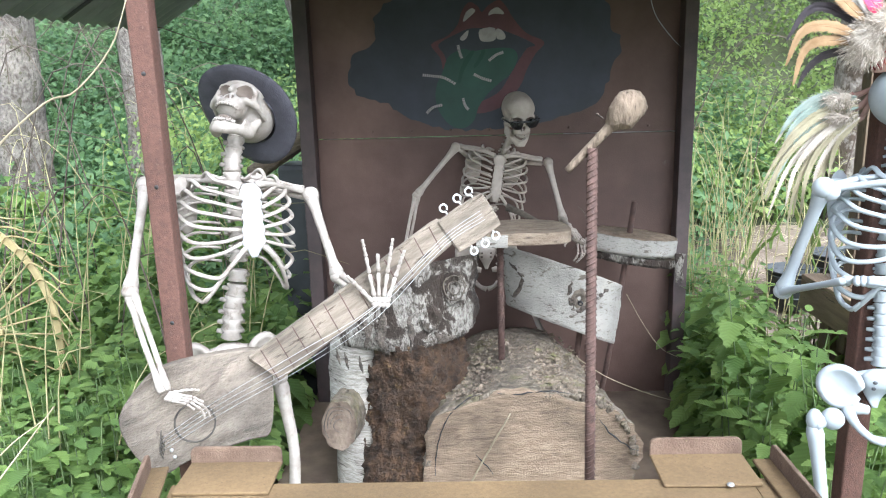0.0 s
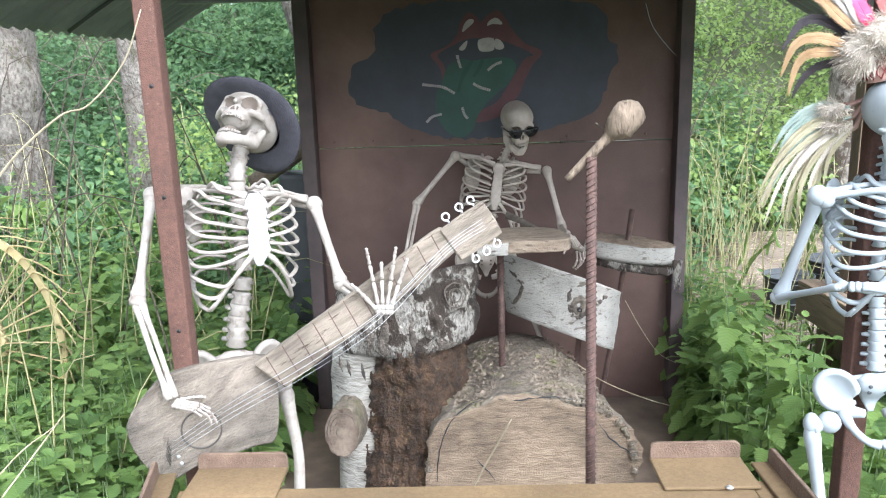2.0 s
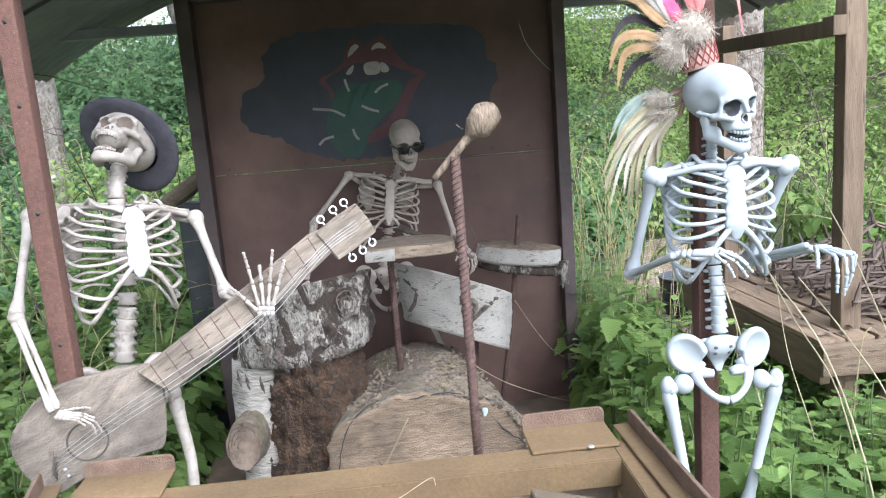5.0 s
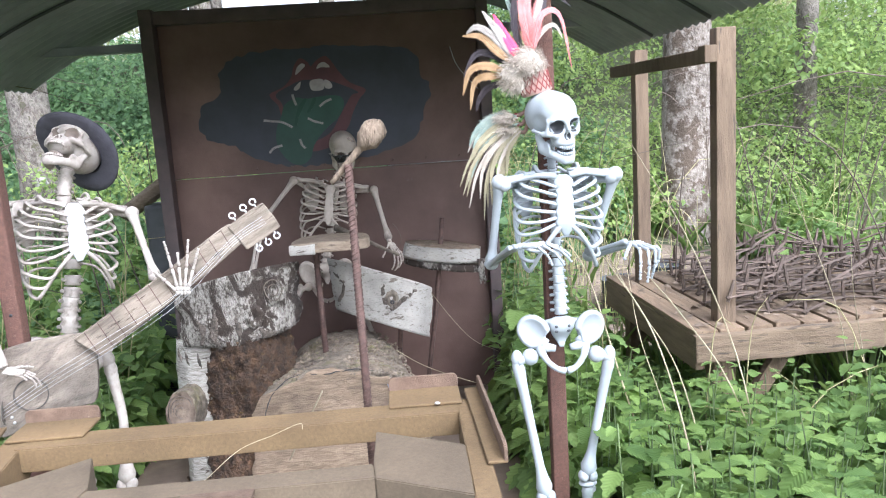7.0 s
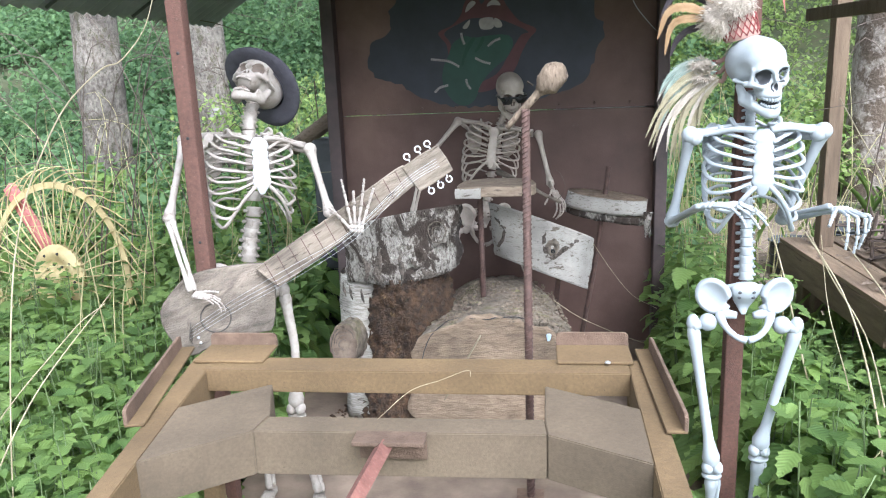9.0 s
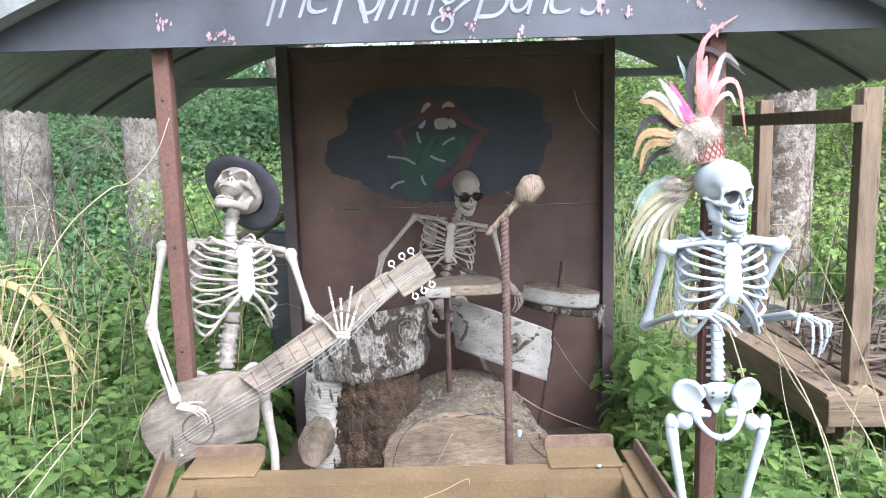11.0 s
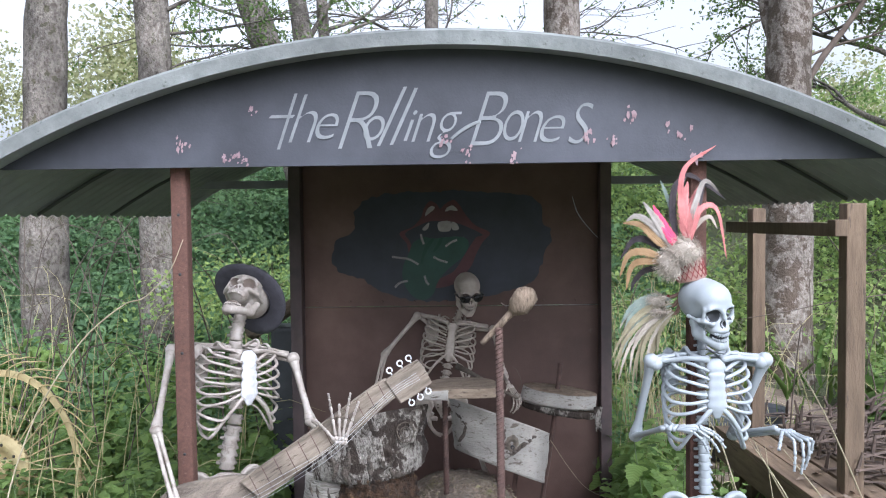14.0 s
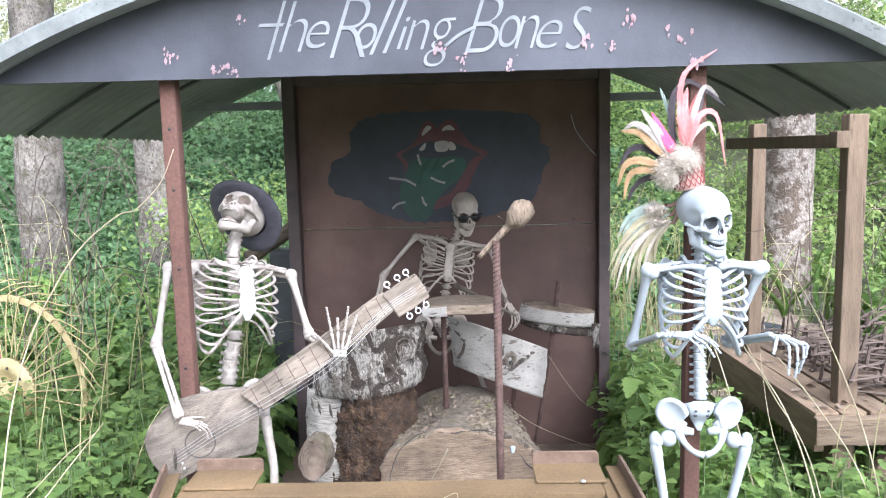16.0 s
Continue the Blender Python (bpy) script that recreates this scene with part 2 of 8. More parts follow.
WOOD_BOARD = mat("pale_sawn_board", (0.17, 0.125, 0.088), (0.31, 0.245, 0.182), 9, 0.88, 0, 0.8, 60, 5, 0.25, stretch=(2, 6, 6), spot=(0.12, 0.09, 0.066), spotscale=14, spotat=0.55, edge=0.1)
WOOD_TABLE = mat("brown_weathered_timber", (0.116, 0.079, 0.050), (0.218, 0.155, 0.100), 5, 0.88, 0, 0.8, 40, 2, 0.25, stretch=(9, 0.9, 9), spot=(0.075, 0.055, 0.04), spotscale=5, spotat=0.60, rand=0.2)
WOOD_POST = mat("brown_timber_post", (0.100, 0.069, 0.045), (0.187, 0.133, 0.088), 5, 0.88, 0, 0.8, 40, 2, 0.25, stretch=(9, 9, 0.9), spot=(0.07, 0.052, 0.038), spotscale=5, spotat=0.60, rand=0.2)
WOOD_FRONT = mat("rough_timber_edge", (0.117, 0.082, 0.052), (0.224, 0.164, 0.108), 5, 0.9, 0, 1.0, 40, 2, 0.25, stretch=(0.9, 9, 9), spot=(0.08, 0.06, 0.044), spotscale=5, spotat=0.58, rand=0.15)
WOOD_PALE = mat("pale_cut_stub", (0.115, 0.085, 0.060), (0.235, 0.182, 0.135), 9, 0.9, 0, 0.9, 60, 4, 0.3, stretch=(3, 3, 5), spot=(0.11, 0.078, 0.053), spotscale=9, spotat=0.54, edge=0.14, wave=("Z", 40, 0.14, 6.0, 1.2))
MIC_WOOD = mat("carved_brown_wood", (0.105, 0.075, 0.052), (0.29, 0.222, 0.16), 26, 0.9, 0, 1.0, 90, 6, 0.3, spot=(0.07, 0.05, 0.036), spotscale=30, spotat=0.58, edge=0.08, depth=0.006, stretch=(2.2, 1, 0.6))
CRUMB = mat("crumbled_bark_and_moss", (0.10, 0.076, 0.056), (0.27, 0.215, 0.16), 40, 0.95, 0, 0.8, 120, 5, 0.3, spot=(0.16, 0.155, 0.065), spotscale=12, spotat=0.55, edge=0.1)
BARK_OLD = mat("mossy_old_bark", (0.105, 0.082, 0.060), (0.29, 0.24, 0.185), 34, 0.95, 0, 1.0, 60, 2.5, 0.35, spot=(0.18, 0.16, 0.075), spotscale=6, spotat=0.54, edge=0.15, depth=0.02)
PALE_BLUE = mat("pale_blue_paint", (0.30, 0.38, 0.52), (0.42, 0.50, 0.62), 40, 0.6, bump=0.1)
STUB_CUT = mat("brown_sawn_branch", (0.085, 0.060, 0.043), (0.19, 0.145, 0.11), 22, 0.92, 0, 0.8, 90, 5, 0.3, spot=(0.06, 0.042, 0.03), spotscale=9, spotat=0.6, edge=0.08)
ROT_WOOD = mat("rotten_brown_wood", (0.017, 0.011, 0.007), (0.090, 0.050, 0.027), 34, 0.97, 0, 1.0, 90, 5, 0.55, spot=(0.13, 0.085, 0.038), spotscale=38, spotat=0.60, depth=0.016)
BIRCH = mat("white_birch_bark", (0.215, 0.195, 0.165), (0.40, 0.375, 0.335), 26, 0.85, 0, 0.8, 70, 7, 0.3, stretch=(0.8, 1, 6), spot=(0.075, 0.06, 0.047), spotscale=9, spotat=0.575, depth=0.006, swirl=0.5, edge=0.05, ramp=(0.38, 0.58))
BIRCH_DARK = mat("scarred_birch_bark", (0.070, 0.056, 0.043), (0.34, 0.312, 0.275), 50, 0.9, 0, 1.0, 130, 9, 0.3, stretch=(1.5, 1, 0.8), spot=(0.045, 0.032, 0.024), spotscale=8, spotat=0.475, edge=0.05, swirl=1.0, depth=0.012, ramp=(0.38, 0.56))
BIRCH_TOM = mat("patched_white_birch_bark", (0.13, 0.115, 0.095), (0.40, 0.375, 0.335), 70, 0.85, 0, 0.9, 140, 7, 0.22, stretch=(0.9, 1, 3.0), spot=(0.15, 0.125, 0.10), spotscale=16.0, spotat=0.58, depth=0.005, edge=0.04, swirl=0.7, ramp=(0.30, 0.44))
BARK_SCAR = mat("dark_cracked_bark", (0.045, 0.036, 0.029), (0.16, 0.132, 0.108), 70, 0.95, 0, 1.0, 120, 9, 0.3, spot=(0.05, 0.04, 0.032), spotscale=40, spotat=0.55, depth=0.01)
TRUNK = mat("lichened_trunk_bark", (0.060, 0.047, 0.037), (0.245, 0.220, 0.190), 34, 0.95, 0, 1.0, 70, 2.6, 0.5, stretch=(1, 1, 0.7), spot=(0.075, 0.068, 0.043), spotscale=17, spotat=0.55, depth=0.02, edge=0.04)
TRUNK_BIRCH = mat("peeling_birch_trunk", (0.10, 0.077, 0.059), (0.30, 0.265, 0.228), 30, 0.9, 0, 1.0, 60, 1.6, 0.3, stretch=(1, 1, 0.8), spot=(0.085, 0.063, 0.045), spotscale=9, spotat=0.50, depth=0.015, edge=0.035)
# Soil colour darkened so gaps between leaves read as shadow.
SOIL = mat("leafy_soil", (0.045, 0.058, 0.027), (0.105, 0.108, 0.056), 9, 0.95, 0, 0.9, 40, 0.8, 0.35, depth=0.02)
EARTH = mat("trodden_dry_earth", (0.14, 0.105, 0.078), (0.25, 0.20, 0.152), 7, 0.95, 0, 0.8, 60, 2, 0.2, spot=(0.09, 0.068, 0.052), spotscale=22, spotat=0.58, depth=0.012)
DECK = mat("dusty_steel_deck", (0.139, 0.100, 0.074), (0.246, 0.188, 0.140), 8, 0.85, 0.05, 0.4, 90, 2, 0.3)
HARROW = mat("rusted_harrow_iron", (0.055, 0.04, 0.032), (0.125, 0.09, 0.07), 30, 0.85, 0.1, 0.5, 150, 4, 0.3)
# Black felt base raised to stand in for lens haze.
FELT = mat("haze_lifted_black_felt", (0.04, 0.038, 0.048), (0.07, 0.067, 0.08), 30, 0.95, 0, 0.6, 260, 6, 0.2)
WIRE = mat("dull_silver_wire", (0.34, 0.34, 0.34), (0.50, 0.50, 0.50), 30, 0.4, 0.7, 0)
ZINC = mat("zinc_screw_eye", (0.55, 0.56, 0.57), (0.72, 0.72, 0.72), 30, 0.4, 0.6, 0)
BLACK_WIRE = mat("blackened_fret_wire", (0.04, 0.035, 0.03), (0.08, 0.07, 0.06), 30, 0.6, 0.4, 0)
PLASTIC_BLACK = mat("black_plastic", (0.012, 0.012, 0.013), (0.025, 0.025, 0.027), 10, 0.3, bump=0.05)
BUCKET = mat("grey_black_bucket", (0.03, 0.034, 0.037), (0.06, 0.065, 0.07), 10, 0.5, bump=0.1)
YELLOW = mat("faded_yellow_paint", (0.33, 0.255, 0.115), (0.47, 0.385, 0.20), 14, 0.65, 0.05, 0.3, 120, 4, 0.2, spot=(0.24, 0.13, 0.06), spotscale=26, spotat=0.64)
FADED_RED = mat("faded_red_paint", (0.36, 0.10, 0.09), (0.52, 0.2, 0.18), 14, 0.7, 0, 0.3, 120)
CENTRE_RED = mat("flaking_red_bar", (0.115, 0.045, 0.035), (0.20, 0.092, 0.071), 40, 0.8, 0.05, 0.7, 180, 6, 0.25, spot=(0.23, 0.155, 0.12), spotscale=80, spotat=0.60)
STRAW = mat("dry_straw_stalk", (0.26, 0.215, 0.135), (0.41, 0.355, 0.24), 9, 0.8, 0, 0.2, 200, 1, 0.3, rand=0.25)
DRY_GRASS = mat("dry_yellow_grass", (0.25, 0.225, 0.105), (0.42, 0.375, 0.20), 9, 0.8, 0, 0.2, 200, 1, 0.35)
DEAD_LEAF = mat("brown_dead_leaf", (0.10, 0.072, 0.05), (0.24, 0.185, 0.14), 60, 0.9, 0, 0.2, 120, 3, 0.4)
GREEN_STEM = mat("green_stalk", (0.075, 0.11, 0.045), (0.15, 0.20, 0.08), 9, 0.7, 0, 0.2, 200, 1, 0.3)
TWIG = mat("brown_twig", (0.075, 0.055, 0.042), (0.16, 0.125, 0.10), 9, 0.85, 0, 0.2, 100, 1, 0.3)
NETTLE = leafmat("nettle_leaf", (0.082, 0.150, 0.044), (0.228, 0.330, 0.096))
NETTLE_DARK = leafmat("bramble_leaf", (0.071, 0.139, 0.065), (0.171, 0.277, 0.118), 0.9)
HEDGE = leafmat("hedge_leaf", (0.088, 0.156, 0.046), (0.275, 0.366, 0.112), 0.5)
SPRING = leafmat("spring_leaf", (0.06, 0.11, 0.03), (0.16, 0.25, 0.07), 0.8)
# Pale spring leaf colour, brightened further to hold distance haze.
FAR_LEAF = leafmat("hazed_woodland_leaf", (0.24, 0.27, 0.13), (0.40, 0.40, 0.23), 0.3)
GRASS = leafmat("grass_blade", (0.07, 0.14, 0.03), (0.24, 0.32, 0.10), 0.7)


# ---- mesh helpers ----
def link(name, bm, material, parent=None, label="", smooth=True):
    me = bpy.data.meshes.new(name)
    bm.normal_update()
    bm.to_mesh(me)
    bm.free()
    for m in material if isinstance(material, (list, tuple)) else [material]:
        me.materials.append(m)
    if smooth:
        me.shade_smooth()
    ob = new(name, me)
    if parent:
        ob.parent = parent
        ob.matrix_parent_inverse = parent.matrix_world.inverted() if parent.parent else parent.matrix_basis.inverted()
    if label:
        ob["label"] = label
    return ob


def part(name, bm, material, parent, label="", smooth=True):
    return link(name, bm, material, parent, label, smooth)


def raw(name, verts, faces, material, parent=None, smooth=True, slots=None):
    """An object from lists or arrays of vertices and faces."""
    me = bpy.data.meshes.new(name)
    me.from_pydata([tuple(v) for v in verts], [], [tuple(f) for f in faces])
    for m in material if isinstance(material, (list, tuple)) else [material]:
        me.materials.append(m)
    if slots is not None:
        me.polygons.foreach_set("material_index", np.asarray(slots, dtype=np.int32))
    if smooth:
        me.shade_smooth()
    me.update()
    ob = new(name, me)
    if parent:
        ob.parent = parent
        ob.matrix_parent_inverse = parent.matrix_basis.inverted()
    return ob


def empty(name, x, y, z, label="", category="", group="", kind=""):
    ob = new(name)
    ob.empty_display_size = 0.05
    ob.matrix_basis = Matrix.Translation((x, y, z))
    return tagged(ob, label, category, group, kind)


def smooth_path(pts, n):
    """Catmull-Rom through the points: n steps to a span."""
    p = [Vector(q) for q in pts]
    if len(p) < 3 or n < 2:
        return p
    e = [2 * p[0] - p[1]] + p + [2 * p[-1] - p[-2]]
    out = []
    for i in range(1, len(e) - 2):
        a, b, c, d = e[i - 1 : i + 3]
        for k in range(n):
            t = k / n
            out.append(0.5 * (2 * b + (c - a) * t + (2 * a - 5 * b + 4 * c - d) * t * t + (3 * b - a - 3 * c + d) * t**3))
    out.append(p[-1])
    return out


def tube(bm, pts, radii, seg=8, steps=4, flat=1.0, flatdir=None, slot=0, cap=True):
    """A rounded bar along points, its radius gliding through radii; flat squeezes it along flatdir."""
    path = smooth_path(pts, steps)
    n = len(path)
    rs = [radii] if isinstance(radii, (int, float)) else list(radii)
    rad = [float(np.interp(i / max(1, n - 1), np.linspace(0, 1, len(rs)), rs)) if len(rs) > 1 else rs[0] for i in range(n)]
    t0 = (path[1] - path[0]).normalized()
    ref = Vector(flatdir) if flatdir else (Vector((0, 0, 1)) if abs(t0.z) < 0.9 else Vector((1, 0, 0)))
    u = (ref - t0 * ref.dot(t0)).normalized()
    rings = []
    for i, p in enumerate(path):
        t = (path[min(i + 1, n - 1)] - path[max(i - 1, 0)]).normalized()
        u = (u - t * u.dot(t)).normalized()
        v = t.cross(u)
        rings.append([bm.verts.new(p + rad[i] * (math.cos(a) * u * flat + math.sin(a) * v)) for a in (2 * math.pi * k / seg for k in range(seg))])
    faces = []
    for a, b in zip(rings, rings[1:]):
        for k in range(seg):
            faces.append(bm.faces.new((a[k], a[(k + 1) % seg], b[(k + 1) % seg], b[k])))
    if cap:
        faces.append(bm.faces.new(rings[0][::-1]))
        faces.append(bm.faces.new(rings[-1]))
    for f in faces:
        f.material_index = slot
    return rings


def ball(bm, c, r, seg=10, rings=7, m=None, slot=0):
    """An ellipsoid at c with radii r."""
    r = (r, r, r) if isinstance(r, (int, float)) else r
    mm = (m or Matrix.Identity(4))
    got = bmesh.ops.create_uvsphere(bm, u_segments=seg, v_segments=rings, radius=1, matrix=Matrix.Translation(c) @ mm @ Matrix.Diagonal((*r, 1)))
    for v in got["verts"]:
        for f in v.link_faces:
            f.material_index = slot


def chip(bm, c, r, turn=0.0):
    """A small angular crumb: eight faces."""
    cs, sn = math.cos(turn), math.sin(turn)
    c = Vector(c)
    q = [bm.verts.new(c + Vector((x * cs - y * sn, x * sn + y * cs, z))) for x, y, z in ((r[0], 0, 0), (0, r[1], r[2] * 0.3), (-r[0], 0, 0), (0, -r[1], -r[2] * 0.2), (0, 0, r[2]), (r[0] * 0.2, 0, -r[2]))]
    for k in range(4):
        bm.faces.new((q[k], q[(k + 1) % 4], q[4])), bm.faces.new((q[(k + 1) % 4], q[k], q[5]))


def box(bm, lo, hi, bevel=0.0, m=None):
    """A box between two corners, its edges rounded by bevel, moved by m."""
    lo, hi = Vector(lo), Vector(hi)
    got = bmesh.ops.create_cube(bm, size=1, matrix=Matrix.Translation((lo + hi) / 2) @ Matrix.Diagonal((*(hi - lo), 1)))
    vs = got["verts"]
    if bevel:
        es = list({e for v in vs for e in v.link_edges})
        r = bmesh.ops.bevel(bm, geom=es, offset=bevel, segments=2, affect="EDGES", profile=0.6)
        vs = list({v for f in r["faces"] for v in f.verts} | {v for v in vs if v.is_valid})
    if m:
        bmesh.ops.transform(bm, matrix=m, verts=vs)
    return vs


def slab(bm, outline, depth, m=None):
    """A flat piece with an outline in x, z; front at y = 0 and back at y = depth."""
    a = [bm.verts.new((x, 0, z)) for x, z in outline]
    b = [bm.verts.new((x, depth, z)) for x, z in outline]
    n = len(a)
    fs = [bm.faces.new(a), bm.faces.new(b[::-1])]
    fs += [bm.faces.new((a[k], b[k], b[(k + 1) % n], a[(k + 1) % n])) for k in range(n)]
    bmesh.ops.recalc_face_normals(bm, faces=fs)
    if m:
        bmesh.ops.transform(bm, matrix=m, verts=a + b)
    return a + b


def outline(pts, n=5):
    """A closed smooth outline through points in a plane."""
    p = [(x, 0, z) for x, z in pts]
    full = smooth_path([p[-1], *p, p[0], p[1]], n)
    return [(v.x, v.z) for v in full[n : n * (len(p) + 1)]]


def wobble(bm, amount, scale, seed=0.0):
    for v in bm.verts:
        q = v.co * scale + Vector((seed, seed * 2, -seed))
        v.co += amount * noise.noise_vector(q)


def nets(f, lo, hi, h):
    """The surface f = 0 as quads, over a grid of step h."""
    lo, hi = np.array(lo, float), np.array(hi, float)
    n = np.ceil((hi - lo) / h).astype(int) + 1
    g = np.stack(np.meshgrid(*[lo[i] + h * np.arange(n[i]) for i in range(3)], indexing="ij"), -1)
    v = f(g.reshape(-1, 3)).reshape(n)
    s = v < 0
    corners = [(i, j, k) for i in (0, 1) for j in (0, 1) for k in (0, 1)]
    cell = [s[c[0] : n[0] - 1 + c[0], c[1] : n[1] - 1 + c[1], c[2] : n[2] - 1 + c[2]] for c in corners]
    cnt = sum(c.astype(int) for c in cell)
    mixed = (cnt > 0) & (cnt < 8)
    acc, num = np.zeros((*mixed.shape, 3)), np.zeros(mixed.shape)
    for a in corners:
        for ax in range(3):
            if a[ax]:
                continue
            b = list(a)
            b[ax] = 1
            va = v[a[0] : n[0] - 1 + a[0], a[1] : n[1] - 1 + a[1], a[2] : n[2] - 1 + a[2]]
            vb = v[b[0] : n[0] - 1 + b[0], b[1] : n[1] - 1 + b[1], b[2] : n[2] - 1 + b[2]]
            cross = (va < 0) != (vb < 0)
            t = np.where(cross, va / np.where(va == vb, 1, va - vb), 0)
            p = np.zeros((*mixed.shape, 3)) + np.array(a, float)
            p[..., ax] += t
            acc += np.where(cross[..., None], p, 0)
            num += cross
    ids = -np.ones(mixed.shape, int)
    ids[mixed] = np.arange(mixed.sum())
    idx = np.argwhere(mixed)
    verts = lo + h * (idx + acc[mixed] / num[mixed][:, None])
    quads = []
    for ax in range(3):
        o1, o2 = [i for i in range(3) if i != ax]
        sl0, sl1 = [slice(None)] * 3, [slice(None)] * 3
        sl0[ax], sl1[ax] = slice(0, n[ax] - 1), slice(1, n[ax])
        ch = np.argwhere(s[tuple(sl0)] != s[tuple(sl1)])
        for p in ch:
            if p[o1] == 0 or p[o2] == 0 or p[o1] >= n[o1] - 1 or p[o2] >= n[o2] - 1:
                continue
            q = []
            for d1, d2 in ((-1, -1), (0, -1), (0, 0), (-1, 0)):
                c = p.copy()
                c[o1] += d1
                c[o2] += d2
                q.append(ids[tuple(c)])
            if min(q) >= 0:
                flip = bool(s[tuple(p)]) == (ax == 1)
                quads.append(q[::-1] if flip else q)
    return verts, quads


# ---- ground ----
def rise(x, y):
    """The height of the ground: level round the stage, a bank behind."""
    a = min(1, max(0, (y - 3.6) / 2.4))
    b = min(1, max(0, (y - 5.6) / 5.5))
    return 0.5 * a * a * (3 - 2 * a) + 2.1 * b * b * (3 - 2 * b) + 0.03 * noise.noise(Vector((x * 0.8, y * 0.8, 0)))


def axis_steps(lo, hi, near_lo, near_hi, fine, coarse):
    out, v = [], lo
    while v < hi:
        out.append(v)
        v += fine if near_lo <= v <= near_hi else coarse
    return out + [hi]


gx = sorted(set(axis_steps(-6, 6, -6, 6, 0.25, 1) + [-400, -150, -60, -30, -18, -11, -8, 8, 11, 18, 30, 60, 150, 400]))
gy = sorted(set(axis_steps(-3, 13, -3, 13, 0.25, 1) + [-400, -150, -60, -25, -12, -6, 16, 22, 30, 60, 150, 400]))
verts = [(x, y, rise(x, y)) for y in gy for x in gx]
nx = len(gx)
faces = [(j * nx + i, j * nx + i + 1, (j + 1) * nx + i + 1, (j + 1) * nx + i) for j in range(len(gy) - 1) for i in range(nx - 1)]
tagged(raw("ground", verts, faces, SOIL), "leaf-littered soil under nettles, rising to a bank, darkened to read as shade", "ground", kind="structure")
bm = bmesh.new()
ring = [bm.verts.new((2.15 + 0.85 * math.cos(a) * (1 + 0.2 * noise.noise(Vector((math.cos(a), math.sin(a), 3)))), 4.55 + 0.85 * math.sin(a), 0)) for a in (k * math.tau / 40 for k in range(40))]
mid = bm.verts.new((2.15, 4.55, 0))
for k in range(40):
    bm.faces.new((mid, ring[k], ring[(k + 1) % 40]))
bmesh.ops.subdivide_edges(bm, edges=bm.edges[:], cuts=3, use_grid_fill=True)
for v in bm.verts:
    v.co.z = rise(v.co.x, v.co.y) + 0.02
tagged(link("earth_patch", bm, EARTH), "bare trodden patch of dry earth among nettles", "ground", kind="structure")

# ---- shelter ----
PX0, PX1, PY = -0.665, 0.935, 3.25
FLOOR = 0.14
bm = bmesh.new()
box(bm, (-0.70, 1.62, 0.0), (0.97, 3.40, FLOOR), 0.006)
tagged(link("stage_floor", bm, DECK, smooth=False), "dusty steel deck under the log drums", "floor", kind="structure")

back_wall = empty("wall_back", 0.13, PY, FLOOR, "rusty brown sheet-steel back panel with flanged edges and a painted mouth", "wall", kind="structure")
bm = bmesh.new()
box(bm, (PX0 + 0.05, PY, FLOOR), (PX1 - 0.045, PY + 0.03, 1.306), 0.002)
part("lower_sheet", bm, RUST_PANEL, back_wall, smooth=False)
bm = bmesh.new()
box(bm, (PX0 + 0.05, PY + 0.004, 1.310), (PX1 - 0.045, PY + 0.034, 2.10), 0.002)
part("upper_sheet", bm, RUST_PANEL, back_wall, smooth=False)
for x0, x1 in ((PX0 - 0.01, PX0 + 0.05), (PX1 - 0.045, PX1 + 0.01)):
    bm = bmesh.new()
    box(bm, (x0, PY - 0.07, FLOOR), (x1, PY + 0.04, 2.10), 0.004)
    part("side_flange", bm, RUST_EDGE, back_wall, "dark rusted steel channel", smooth=False)
bm = bmesh.new()
box(bm, (PX0 + 0.05, PY - 0.05, 2.03), (PX1 - 0.045, PY, 2.09), 0.003)
part("top_flange", bm, RUST_EDGE, back_wall, smooth=False)
for k in range(9):
    bm = bmesh.new()
    ball(bm, (PX0 + 0.12 + k * 0.165, PY, 1.335), (0.006, 0.004, 0.006), 8, 5)
    part("rivet", bm, RUST_PANEL, back_wall)
bm = bmesh.new()
tube(bm, [(0.42, PY - 0.003, 1.309), (0.885, PY - 0.003, 1.309)], 0.0016, 6, 1)
part("joint_edge", bm, WIRE, back_wall, "thin bright line along the right part of the sheet joint")
bm = bmesh.new()
box(bm, (-1.32, 3.30, 1.925), (1.56, 3.36, 1.965), 0.004)
tagged(link("roof_beam", bm, ROOF_UNDER, smooth=False), "dark steel beam across the back of the shelter", "beam", kind="structure")

# the painted mouth on the panel
def paint(name, pts, material, level, label="", n=5):
    bm = bmesh.new()
    for o in [outline(p, n) for p in (pts if isinstance(pts[0], list) else [pts])]:
        slab(bm, o, 0.0012, Matrix.Translation((0, PY + 0.002 - 0.0024 * level, 0)))
    return part(name, bm, material, back_wall, label, smooth=False)


